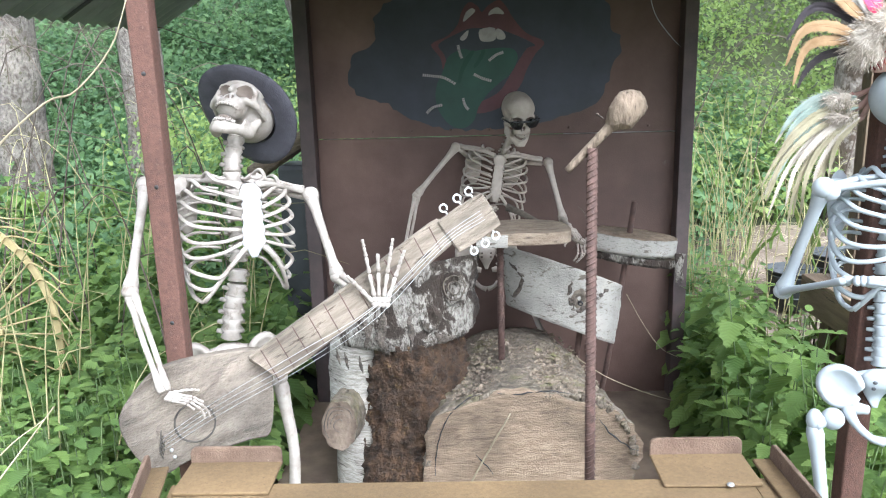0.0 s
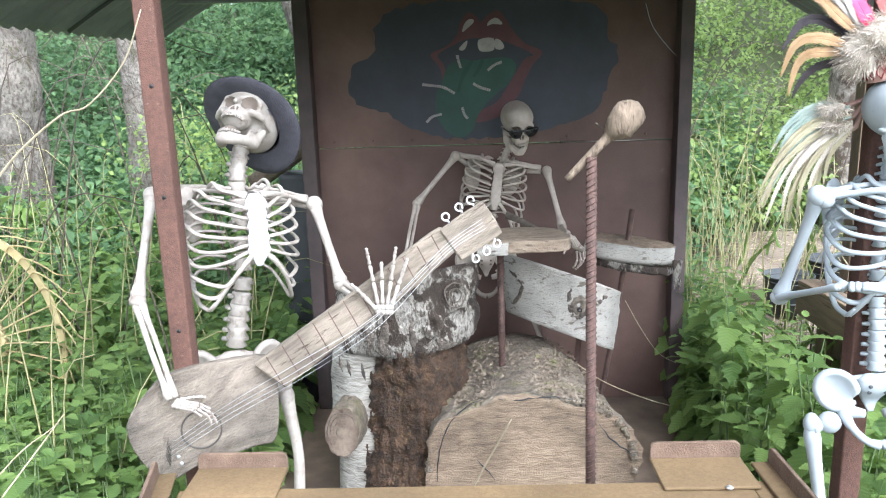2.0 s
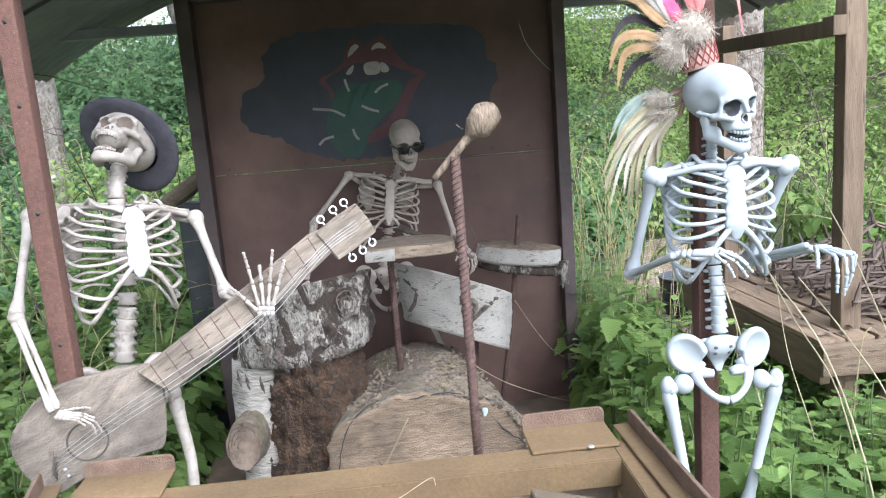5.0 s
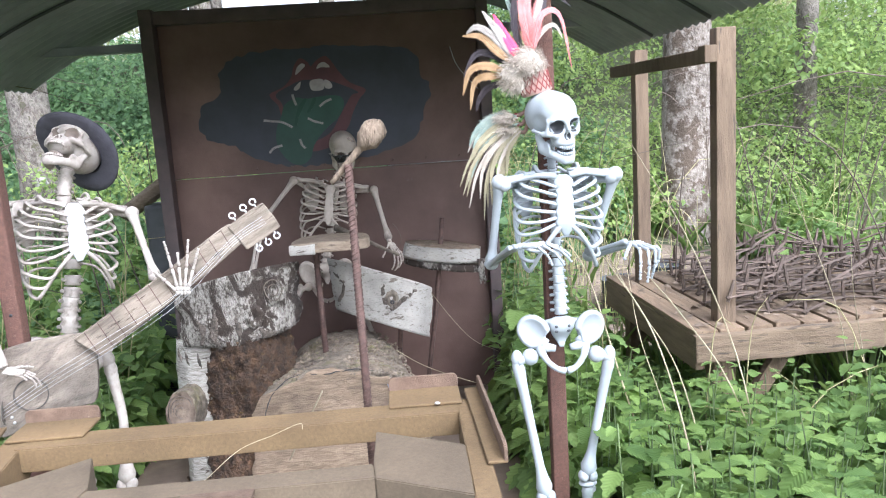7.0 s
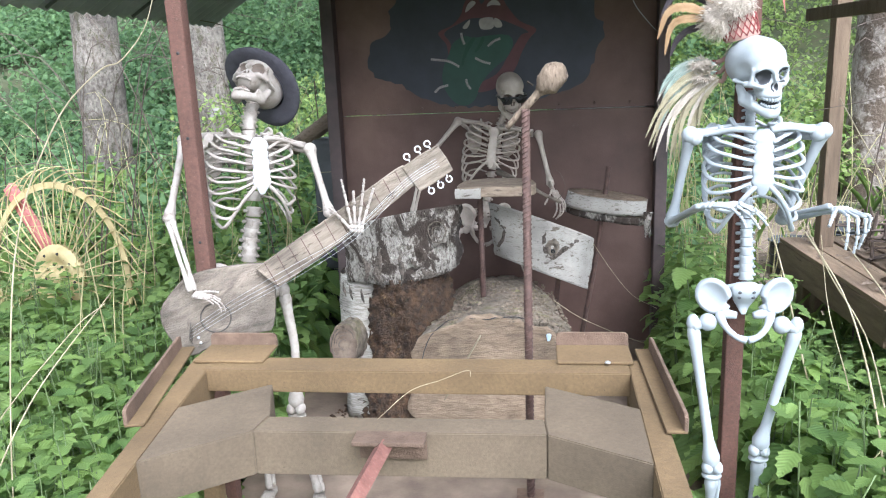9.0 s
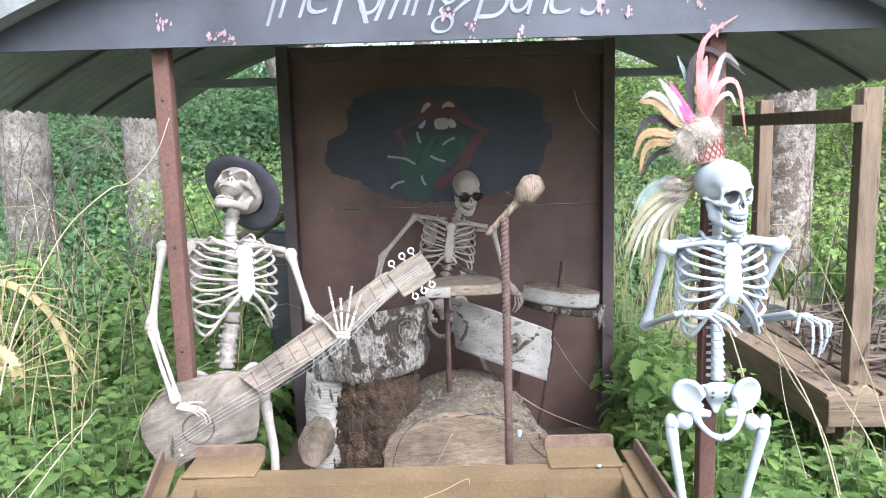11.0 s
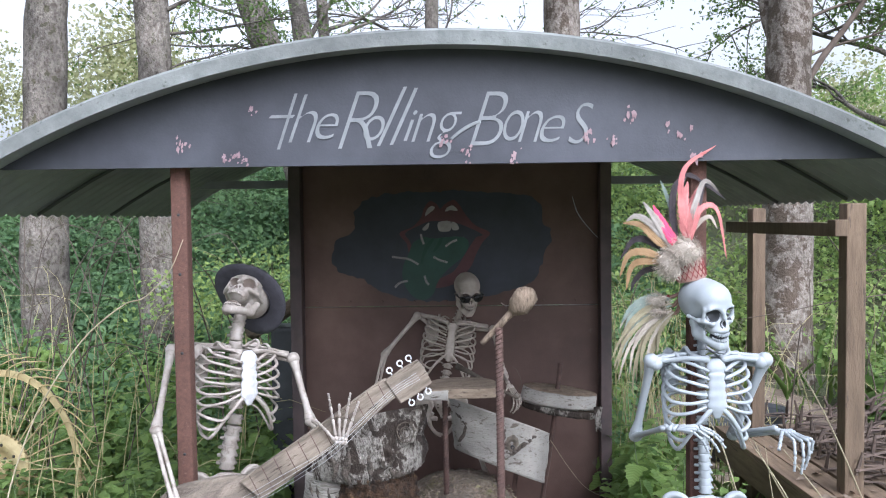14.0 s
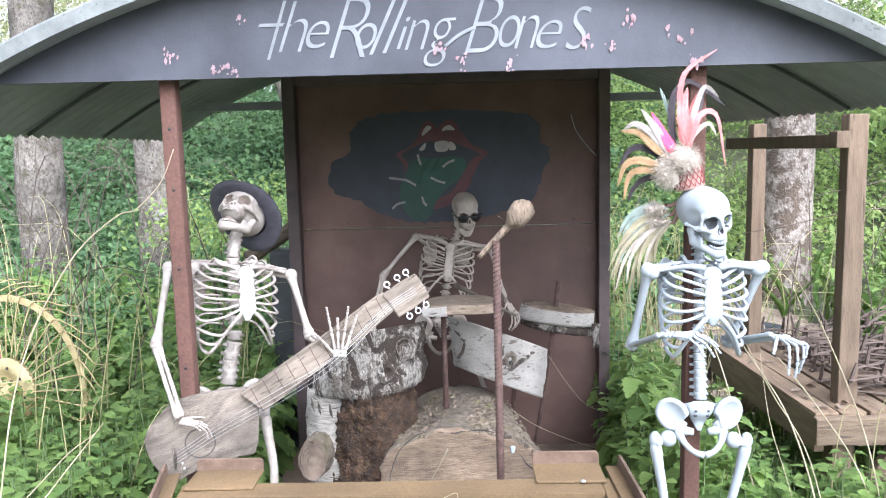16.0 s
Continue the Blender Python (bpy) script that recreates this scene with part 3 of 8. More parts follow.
PATCH = [(-0.355, 1.70), (-0.350, 1.79), (-0.31, 1.85), (-0.185, 1.888), (-0.03, 1.892), (0.184, 1.898), (0.40, 1.886), (0.554, 1.868), (0.604, 1.82), (0.612, 1.735), (0.648, 1.70), (0.655, 1.63), (0.62, 1.58), (0.60, 1.50), (0.575, 1.45),
         (0.50, 1.405), (0.343, 1.362), (0.151, 1.337), (0.016, 1.332), (-0.12, 1.352), (-0.233, 1.392), (-0.31, 1.45), (-0.435, 1.487), (-0.476, 1.55), (-0.45, 1.655), (-0.40, 1.675)]
BRUSHED = []
for (ax_, az_), (bx_, bz_) in zip(PATCH, PATCH[1:] + PATCH[:1]):
    steps = max(2, int(math.hypot(bx_ - ax_, bz_ - az_) / 0.022))
    for k in range(steps):
        x, z = ax_ + (bx_ - ax_) * k / steps, az_ + (bz_ - az_) * k / steps
        BRUSHED.append((x + 0.014 * noise.noise(Vector((x * 31, z * 31, 2))), z + 0.014 * noise.noise(Vector((x * 33, z * 33, 9)))))
paint("dark_patch", BRUSHED, MURAL_BLUE, 1, "blue-black painted patch behind the mouth", 2)
paint("lips", [(-0.122, 1.685), (-0.055, 1.717), (-0.012, 1.761), (0.005, 1.81), (0.036, 1.847), (0.071, 1.83), (0.087, 1.807), (0.115, 1.833), (0.157, 1.852), (0.186, 1.826), (0.214, 1.781), (0.267, 1.721), (0.341, 1.683), (0.306, 1.638),
      (0.27, 1.575), (0.247, 1.518), (0.211, 1.473), (0.151, 1.42), (0.06, 1.402), (0.068, 1.442), (0.152, 1.486), (0.2, 1.554), (0.236, 1.611), (0.271, 1.66), (0.302, 1.674), (0.201, 1.723), (0.132, 1.741), (0.039, 1.744), (-0.02, 1.723),
      (-0.092, 1.684), (-0.069, 1.643), (-0.059, 1.596), (-0.076, 1.585), (-0.086, 1.632)], MURAL_RED, 2, "dull red painted lips", 4)
paint("tongue", [(-0.034, 1.648), (0.009, 1.665), (0.049, 1.655), (0.107, 1.662), (0.177, 1.665), (0.219, 1.654), (0.231, 1.618), (0.2, 1.559), (0.157, 1.525), (0.109, 1.482), (0.07, 1.43), (0.05, 1.376), (0.016, 1.346), (-0.03, 1.345),
      (-0.07, 1.375), (-0.1, 1.423), (-0.11, 1.475), (-0.101, 1.528), (-0.078, 1.574), (-0.058, 1.626)], MURAL_GREEN, 4, "green painted tongue")
paint("tongue_fold", [(0.055, 1.652), (0.03, 1.61), (0.008, 1.57), (-0.005, 1.53), (-0.015, 1.535), (-0.005, 1.58), (0.015, 1.625), (0.042, 1.655)], MURAL_DGREEN, 5)
paint("tongue_fold", [(0.10, 1.655), (0.085, 1.62), (0.06, 1.59), (0.05, 1.595), (0.07, 1.625), (0.085, 1.656)], MURAL_DGREEN, 5)
for pts in ([(0.078, 1.738), (0.139, 1.743), (0.141, 1.698), (0.108, 1.690), (0.080, 1.697)], [(0.146, 1.739), (0.169, 1.733), (0.183, 1.710), (0.173, 1.697), (0.147, 1.702)], [(0.013, 1.724), (0.032, 1.737), (0.026, 1.710), (0.010, 1.697), (-0.004, 1.704)]):
    paint("tooth", pts, MURAL_WHITE, 5, n=3)
for pts in ([(0.011, 1.771), (0.022, 1.805), (0.045, 1.822), (0.061, 1.812), (0.040, 1.791)], [(0.114, 1.793), (0.124, 1.813), (0.152, 1.823), (0.175, 1.804), (0.172, 1.796), (0.137, 1.799)]):
    paint("lip_shine", pts, MURAL_WHITE, 5, n=4)
WORMS = [[(-0.161, 1.565), (-0.119, 1.559), (-0.072, 1.551), (-0.025, 1.524)], [(-0.148, 1.408), (-0.123, 1.431), (-0.082, 1.441)], [(-0.012, 1.68), (-0.006, 1.652), (0.003, 1.627)],
         [(0.051, 1.563), (0.082, 1.546), (0.124, 1.533)], [(0.113, 1.614), (0.142, 1.636), (0.173, 1.647)], [(0.004, 1.467), (0.013, 1.436), (0.027, 1.419)]]
for w in WORMS:
    bm = bmesh.new()
    path = smooth_path([(x, PY - 0.0125, z) for x, z in w], 5)
    for a, b in zip(path, path[1:]):
        tube(bm, [a.lerp(b, 0.1), b.lerp(a, 0.1)], 0.0065, 6, 1, 0.3, (0, 1, 0))
    part("worm", bm, MURAL_WHITE, back_wall, "pale painted segmented worm", smooth=False)

# ---- roof ----
RC, RZ, RR = 0.12, -0.447, 2.73
RY0, RY1, RX0, RX1 = 1.50, 3.66, -1.42, 1.63


def arch(x, r=RR):
    return RZ + math.sqrt(r * r - (x - RC) ** 2)


# corrugated sheet, with two rows of nail holes along each eave
a0, a1 = math.asin((RX0 - RC) / RR), math.asin((RX1 - RC) / RR)
slots = [e for d in (0.034, 0.094) for e in (a0 + d / RR, a1 - (d + 0.006) / RR)]
angles = sorted([a0 + (a1 - a0) * i / 35 for i in range(36)] + slots + [e + 0.006 / RR for e in slots])
ny, na = 232, len(angles)
holes = {angles.index(e) for e in slots}
verts, faces, rowy = [], [], []
for j in range(ny):
    y = RY0 + 0.01 + (RY1 - RY0 - 0.01) * j / (ny - 1)
    rowy.append(y)
    r = RR - 0.02 + 0.008 * math.sin(math.tau * y / 0.076)
    verts += [(RC + r * math.sin(a), y, RZ + r * math.cos(a)) for a in angles]
for j in range(ny - 1):
    crest = int(rowy[j + 1] / 0.076 - 0.25) != int(rowy[j] / 0.076 - 0.25) and int(rowy[j] / 0.62) != int((rowy[j] + 0.12) / 0.62 + 0.0) - 1
    for i in range(na - 1):
        if not (crest and i in holes):
            faces.append((j * na + i, j * na + i + 1, (j + 1) * na + i + 1, (j + 1) * na + i))
roof = raw("roof", verts, faces, ROOF_UNDER)
so = roof.modifiers.new("sheet", "SOLIDIFY")
so.thickness = 0.003
tagged(roof, "arched roof of dark corrugated iron over the stage", "roof", kind="structure")
bm = bmesh.new()
pr = []
for i in range(49):
    x = RX0 + (RX1 - RX0) * i / 48
    a = math.asin((x - RC) / RR)
    s, c = math.sin(a), math.cos(a)
    sec = [(RR - 0.038, RY0 - 0.012), (RR + 0.0, RY0 - 0.014), (RR + 0.008, RY0 - 0.006), (RR + 0.008, RY0 + 0.06), (RR + 0.002, RY0 + 0.06), (RR - 0.002, RY0 - 0.004), (RR - 0.036, RY0 - 0.006)]
    pr.append([bm.verts.new((RC + r * s, y, RZ + r * c)) for r, y in sec])
for a, b in zip(pr, pr[1:]):
    for k in range(7):
        bm.faces.new((a[k], b[k], b[(k + 1) % 7], a[(k + 1) % 7]))
bm.faces.new(pr[0])
bm.faces.new(pr[-1][::-1])
bmesh.ops.recalc_face_normals(bm, faces=bm.faces[:])
part("roof_trim", bm, ROOF_TRIM, roof, "weathered grey galvanised edge trim", smooth=False)
for y in (2.15, 2.75):
    bm = bmesh.new()
    tube(bm, [(RC + (RR - 0.036) * math.sin(a), y, RZ + (RR - 0.036) * math.cos(a)) for a in np.linspace(math.asin((RX0 + 0.02 - RC) / RR), math.asin((RX1 - 0.02 - RC) / RR), 14)], 0.007, 6, 2)
    part("sheet_lap", bm, SIGN_BLACK, roof)

# ---- sign ----
SY, SZ = 1.585, 1.919
sign = empty("sign_board", 0.12, SY, SZ, "arched black sign board with white hand lettering and flaking pink patches", "sign")
bm = bmesh.new()
ax = [-1.18 + 2.60 * i / 60 for i in range(61)]
slab(bm, [(-1.18, SZ), (1.42, SZ)] + [(x, max(SZ + 0.02, arch(x, RR - 0.03))) for x in reversed(ax)], 0.022, Matrix.Translation((0, SY, 0)))
sboard = part("board", bm, SIGN_BLACK, sign, smooth=False)


def glyph(ch, lean, offset):
    cu = bpy.data.curves.new("letter", "FONT")
    cu.body, cu.size, cu.shear, cu.offset, cu.extrude, cu.resolution_u = ch, 1.0, lean, offset, 0.0, 6
    ob = bpy.data.objects.new("letter", cu)
    scene.collection.objects.link(ob)
    bpy.context.view_layer.update()
    me = bpy.data.meshes.new_from_object(ob.evaluated_get(bpy.context.evaluated_depsgraph_get()))
    bpy.data.objects.remove(ob)
    co = np.array([v.co for v in me.vertices])
    return me, co.min(0), co.max(0)


def letter(ch, x0, x1, z0, z1, lean=0.42, stroke=0.0094):
    """One brushed letter, leaning, between x0 and x1 and from z0 to z1, its strokes as thick as its neighbours'."""
    _, lo, hi = glyph(ch, lean, 0.0)
    lift = 0.0004 * (len(sign.children) % 3)
    me, lo, hi = glyph(ch, lean, max(-0.038, min(0.03, (2 * stroke / ((x1 - x0) / (hi[0] - lo[0]) + (z1 - z0) / (hi[1] - lo[1])) - 0.088) / 2)))
    for v in me.vertices:
        v.co = (x0 + (v.co.x - lo[0]) * (x1 - x0) / (hi[0] - lo[0]), SY - 0.003 - lift, z0 + (v.co.y - lo[1]) * (z1 - z0) / (hi[1] - lo[1]))
    me.materials.append(SIGN_WHITE)
    o = new("letter", me)
    o.parent = sign
    o.matrix_parent_inverse = sign.matrix_basis.inverted()
    o["label"] = "white brushed letter stroke"


for ch, x0, x1, z0, z1 in (("l", -0.352, -0.288, 1.968, 2.130), ("-", -0.374, -0.296, 2.059, 2.068), ("h", -0.318, -0.230, 1.988, 2.127), ("e", -0.238, -0.168, 1.996, 2.071)):
    letter(ch, x0, x1, z0, z1)
for ch, x0, x1, z0, z1 in (("R", -0.172, -0.050, 1.968, 2.133), ("o", -0.097, -0.034, 1.990, 2.062), ("l", -0.059, 0.033, 1.974, 2.145), ("l", -0.021, 0.065, 1.977, 2.141), ("i", 0.020, 0.062, 1.988, 2.076), ("n", 0.043, 0.116, 1.985, 2.067), ("g", 0.096, 0.192, 1.936, 2.070)):
    letter(ch, x0, x1, z0, z1)
for ch, x0, x1, z0, z1 in (("B", 0.214, 0.326, 1.972, 2.127), ("o", 0.311, 0.373, 1.984, 2.072), ("n", 0.354, 0.427, 1.980, 2.070), ("e", 0.417, 0.492, 1.978, 2.056), ("s", 0.500, 0.574, 1.973, 2.091)):
    letter(ch, x0, x1, z0, z1)
bm = bmesh.new()
tube(bm, [(x, SY - 0.0028, z) for x, z in ((0.158, 1.990), (0.185, 2.012), (0.215, 2.030), (0.246, 2.042))], [0.0045, 0.0055, 0.005], 8, 6, 0.1, (0, 1, 0))
part("brush_stroke", bm, SIGN_WHITE, sign)
rnd = random.Random(5)
for cx, cz, k in ((-0.633, 1.985, 7), (-0.50, 1.945, 9), (-0.455, 1.945, 8), (0.215, 1.945, 5), (0.335, 1.938, 6), (0.136, 1.993, 8), (0.563, 2.0, 6), (0.68, 2.055, 8), (0.63, 1.985, 3), (0.83, 1.995, 2), (0.87, 1.93, 4), (-0.42, 2.09, 4), (0.79, 2.01, 2)):
    for i in range(k + 4):
        bm = bmesh.new()
        c, r, tall = (cx + rnd.gauss(0, 0.010), cz + rnd.gauss(0, 0.011)), rnd.uniform(0.0012, 0.0058), rnd.uniform(0.9, 2.2)
        slab(bm, [(c[0] + r * rnd.uniform(0.6, 1.3) * math.cos(a), c[1] + tall * r * rnd.uniform(0.4, 1.4) * math.sin(a) + 0.3 * r * math.cos(a)) for a in (j * math.tau / 9 for j in range(9))], 0.001, Matrix.Translation((0, SY - 0.0035 - 0.0003 * i, 0)))
        part("paint_patch", bm, PINK_CHIP, sboard, "fleck where black paint has flaked off pink", smooth=False)

# ---- posts ----


def post(name, x, y, z1, w, label, holes=()):
    p = empty(name, x, y, 0, label, "post", "posts of the shelter")
    bm = bmesh.new()
    box(bm, (x - w, y - w, 0), (x + w, y + w, z1), 0.005)
    part("shaft", bm, RED_POST, p)
    # dark plugs stand in for the shade of bolt holes
    for z in holes:
        bm = bmesh.new()
        tube(bm, [(x, y - w - 0.001, z), (x, y - w + 0.004, z)], 0.005, 8, 1)
        part("bolt_hole", bm, HOLE_DARK, p)
    return p


post("shelter_post", -0.666, 1.655, arch(-0.666) - 0.04, 0.0235, "rust-red square steel post holding up the roof", (1.78, 1.60, 1.36, 1.05))
post("shelter_post", 0.893, 1.655, arch(0.893) - 0.04, 0.0245, "rust-red square steel post behind the white skeleton", (1.5,))


# ---- old chassis frame in front of the stage ----
CZ = 0.77
cart = empty("chassis_frame", 0.0, 0.9, 0.0, "rusty ochre steel chassis frame standing among nettles before the stage", "metal frame")


def beam(name, pts, material=None, label="", zt=CZ, h=0.075):
    """A flat-topped steel piece with a plan outline."""
    bm = bmesh.new()
    a = [bm.verts.new((x, y, zt)) for x, y in pts]
    b = [bm.verts.new((x, y, zt - h)) for x, y in pts]
    n = len(a)
    bm.faces.new(a), bm.faces.new(b[::-1])
    for k in range(n):
        bm.faces.new((a[k], b[k], b[(k + 1) % n], a[(k + 1) % n]))
    bmesh.ops.recalc_face_normals(bm, faces=bm.faces[:])
    bmesh.ops.bevel(bm, geom=bm.edges[:], offset=0.0025, segments=2, affect="EDGES")
    return part(name, bm, material or CART_RUST, cart, label, smooth=False)


def rail_x(y):
    """The inner edge of the rail that converges towards the drawbar."""
    return -0.544 + (1.309 - y) * 0.126


beam("cross_beam", [(-0.560, 1.325), (0.568, 1.325), (0.568, 1.418), (-0.560, 1.418)], h=0.062)
beam("cross_beam", [(-0.290, 0.985), (0.356, 0.995), (0.350, 1.066), (-0.277, 1.058)], CART_GREY, h=0.106)
beam("side_rail", [(rail_x(0.30), 0.30), (rail_x(1.42), 1.42), (rail_x(1.42) - 0.062, 1.42), (rail_x(0.30) - 0.044, 0.30)], h=0.09, zt=CZ - 0.002)
beam("side_rail", [(0.552, 0.30), (0.610, 0.30), (0.618, 1.42), (0.568, 1.42)], h=0.09, zt=CZ - 0.002)
beam("gusset", [(-0.331, 1.237), (-0.277, 1.062), (-0.289, 0.981), (rail_x(0.835), 0.835), (rail_x(1.094), 1.094)], CART_GREY, h=0.106, zt=CZ + 0.001)
beam("gusset", [(0.354, 1.244), (0.351, 1.068), (0.357, 0.991), (0.560, 0.879), (0.564, 1.125)], CART_GREY, h=0.106, zt=CZ + 0.001)


def lug(a, b, inward, hv=0.045, w=0.07):
    """A short piece of angle iron from a to b: a foot that reaches inward and an upright flange with rounded corners."""
    a, b = Vector((*a, CZ)), Vector((*b, CZ))
    u = (b - a).normalized()
    v = Vector((-u.y, u.x, 0)) * inward
    m = Matrix(((u.x, v.x, 0, a.x), (u.y, v.y, 0, a.y), (0, 0, 1, a.z), (0, 0, 0, 1)))
    ln = (b - a).length
    bm = bmesh.new()
    box(bm, (0, 0.0, 0.0005), (ln, w, 0.0085), 0.003, m)
    foot = part("lug_foot", bm, CART_RUST, cart)
    r, q = 0.014, 0.006
    prof = [(0, q), (ln, q)] + [(ln - r + r * math.cos(t), hv - r + r * math.sin(t)) for t in (0, 0.5, 1.05, 1.57)] + [(r - r * math.sin(t), hv - r + r * math.cos(t)) for t in (0, 0.5, 1.05, 1.57)]
    bm = bmesh.new()
    slab(bm, prof, 0.009, m)
    bmesh.ops.bevel(bm, geom=bm.edges[:], offset=0.0015, segments=1, affect="EDGES")
    part("lug_flange", bm, CART_BROWN, foot, "brown rusted upright flange", smooth=False)


lug((-0.404, 1.500), (-0.602, 1.500), 1, 0.043, 0.13)
lug((0.581, 1.510), (0.386, 1.510), 1, 0.045, 0.13)
lug((-0.592, 0.985), (-0.690, 1.470), -1, 0.045, 0.045)
lug((0.640, 1.480), (0.648, 1.005), -1, 0.045, 0.045)
bm = bmesh.new()
box(bm, (-0.055, 0.935, CZ - 0.006), (0.10, 0.99, CZ + 0.004), 0.002)
box(bm, (-0.048, 0.976, CZ - 0.055), (0.10, 0.984, CZ - 0.01), 0.002)
part("draw_plate", bm, CART_BROWN, cart)
bm = bmesh.new()
tube(bm, [(0.012, 0.95, CZ - 0.012), (-0.03, 0.62, CZ - 0.045), (-0.06, 0.32, CZ - 0.08)], 0.019, 4, 2)
part("draw_bar", bm, CENTRE_RED, cart, "flaking red square bar", smooth=False)
for x, y in ((-0.60, 0.42), (0.595, 0.42), (-0.60, 1.40), (0.595, 1.40)):
    bm = bmesh.new()
    box(bm, (x - 0.025, y - 0.02, 0), (x + 0.025, y + 0.02, CZ - 0.1), 0.003)
    part("leg", bm, CART_RUST, cart)
bm = bmesh.new()
ball(bm, (0.515, 1.375, CZ + 0.01), (0.008, 0.008, 0.004), 10, 6)
part("bolt_head", bm, WIRE, cart, "pale bolt head")


# ---- logs and drums ----
def log_mesh(r0, r1, length, seg=40, rings=14, seed=1.0, rough=0.02, squash=(1, 1), square=2.0, crumble=0.0):
    """A log along local x from 0 to length; faces of its sides in slot 0, of the ends in slot 1."""
    bm = bmesh.new()
    loops = []
    for j in range(rings + 1):
        t = j / rings
        r = r0 + (r1 - r0) * t
        lp = []
        for k in range(seg):
            a = math.tau * k / seg
            d = Vector((t * length * 4, math.cos(a) * 2, math.sin(a) * 2)) + Vector((seed * 7, seed, -seed * 3))
            q = r * (1 + rough * 2.2 * noise.noise(d * 0.9) + rough * 1.1 * noise.noise(d * 4)) / (abs(math.cos(a)) ** square + abs(math.sin(a)) ** square) ** (1 / square) + crumble * noise.noise(d * 11) + crumble * 0.7 * noise.noise(d * 24)
            lp.append(bm.verts.new((t * length + (0.004 * noise.noise(d * 3) if j in (0, rings) else 0), q * squash[0] * math.cos(a), q * squash[1] * math.sin(a))))
        loops.append(lp)
    for a, b in zip(loops, loops[1:]):
        for k in range(seg):
            bm.faces.new((a[k], b[k], b[(k + 1) % seg], a[(k + 1) % seg]))
    for lp, x, flip in ((loops[0], 0, 1), (loops[-1], length, 0)):
        prev = lp
        for f in (0.93, 0.66, 0.33):
            cur = [bm.verts.new((x + (0.006 if f > 0.9 else 0.003 * noise.noise(Vector((k * 0.7, f * 5, seed)))) * (1 if flip else -1), v.co.y * f, v.co.z * f)) for k, v in enumerate(lp)]
            for k in range(seg):
                q = (prev[k], prev[(k + 1) % seg], cur[(k + 1) % seg], cur[k])
                bm.faces.new(q if flip else q[::-1]).material_index = 1
            prev = cur
        bm.faces.new(prev if flip else prev[::-1]).material_index = 1
    bmesh.ops.recalc_face_normals(bm, faces=bm.faces[:])
    return bm


def log_thing(name, m, mats, label, category="log", **kw):
    bm = log_mesh(**kw)
    bmesh.ops.transform(bm, matrix=m, verts=bm.verts[:])
    return tagged(link(name, bm, mats), label, category)


def axis_frame(a, b, roll=0.0):
    """Maps local x onto the line from a to b."""
    a, b = Vector(a), Vector(b)
    return Matrix.Translation(a) @ (b - a).to_track_quat("X", "Z").to_matrix().to_4x4() @ Matrix.Rotation(radians(roll), 4, "X")


bass = log_thing("bass_drum_log", axis_frame((0.19, 2.16, 0.36), (0.17, 2.86, 0.40)), [BARK_OLD, WOOD_CUT], "large mossy log with a rough sawn face, serving as bass drum", r0=0.33, r1=0.24, length=0.68, seg=80, rings=30, seed=2.0, rough=0.05, squash=(1.0, 0.83), square=2.6, crumble=0.007)
stump = log_thing("birch_stump", axis_frame((-0.315, 2.44, FLOOR), (-0.325, 2.48, 0.74)), [BIRCH, ROT_WOOD], "upright birch stump with white bark, standing on the deck", r0=0.155, r1=0.14, length=0.60, seed=4.0, rough=0.05)


def drum_log(mats, label, cx, cy, zb, zt, rb, rt, deep, low, high, seed, rough=0.03):
    """A short upright log sawn off aslant; low and high: how the two cuts slope along x and y."""
    bm = log_mesh(rb, rt, 1.0, 84, 18, seed, rough, (1.0, deep), crumble=0.003)
    for v in bm.verts:
        f, x, y = v.co.x, v.co.y, v.co.z
        z0, z1 = zb + low[0] * x + low[1] * y, zt + high[0] * x + high[1] * y
        v.co = (cx + x, cy + y, z0 + (z1 - z0) * f)
    bmesh.ops.recalc_face_normals(bm, faces=bm.faces[:])
    return tagged(link("tom_log", bm, mats), label, "log")


def bark_scar(log, pts, r, cx, cy, rx, ry, material, label=""):
    """A raised streak of bark over the front of an upright log, through points in x and z."""
    bm = bmesh.new()
    p = [(x, cy - ry * math.sqrt(max(0.02, 1 - ((x - cx) / rx) ** 2)), z) for x, z in pts]
    tube(bm, p, r, 10, 8, 0.3, (0, 1, 0))
    wobble(bm, 0.007, 45, pts[0][0] * 7)
    wobble(bm, 0.0025, 160, pts[0][1])
    part("bark_scar", bm, material, log, label)


for k in range(3):
    bm = bmesh.new()
    x, z = -0.414 + 0.026 * k + (0.022 if k == 2 else 0), 0.70 - 0.012 * k
    tube(bm, [(x - 0.004, 2.305 - 0.2 * (x + 0.414), z + 0.03), (x, 2.300 - 0.2 * (x + 0.414), z), (x + 0.005, 2.305 - 0.2 * (x + 0.414), z - 0.032)], [0.001, 0.0065, 0.001], 8, 5)
    wobble(bm, 0.003, 70, k)
    part("slit", bm, BARK_SCAR, stump, "dark lip-shaped slit in the bark")
tom_a = drum_log([BIRCH_DARK, WOOD_CUT], "scarred birch log tilted on the stump as a drum", -0.196, 2.43, 0.745, 0.955, 0.230, 0.238, 0.75, (0.10, 0.06), (0.20, -0.26), 6.0, 0.035)
tom_b = drum_log([BIRCH_TOM, WOOD_CUT], "white birch log with a dark knot, tilted as a drum", 0.352, 2.74, 0.645, 0.872, 0.200, 0.224, 0.75, (-0.40, -0.25), (-0.37, -0.27), 8.0, 0.02)
A_FRONT, B_FRONT = (-0.196, 2.43, 0.236, 0.177), (0.352, 2.74, 0.212, 0.159)
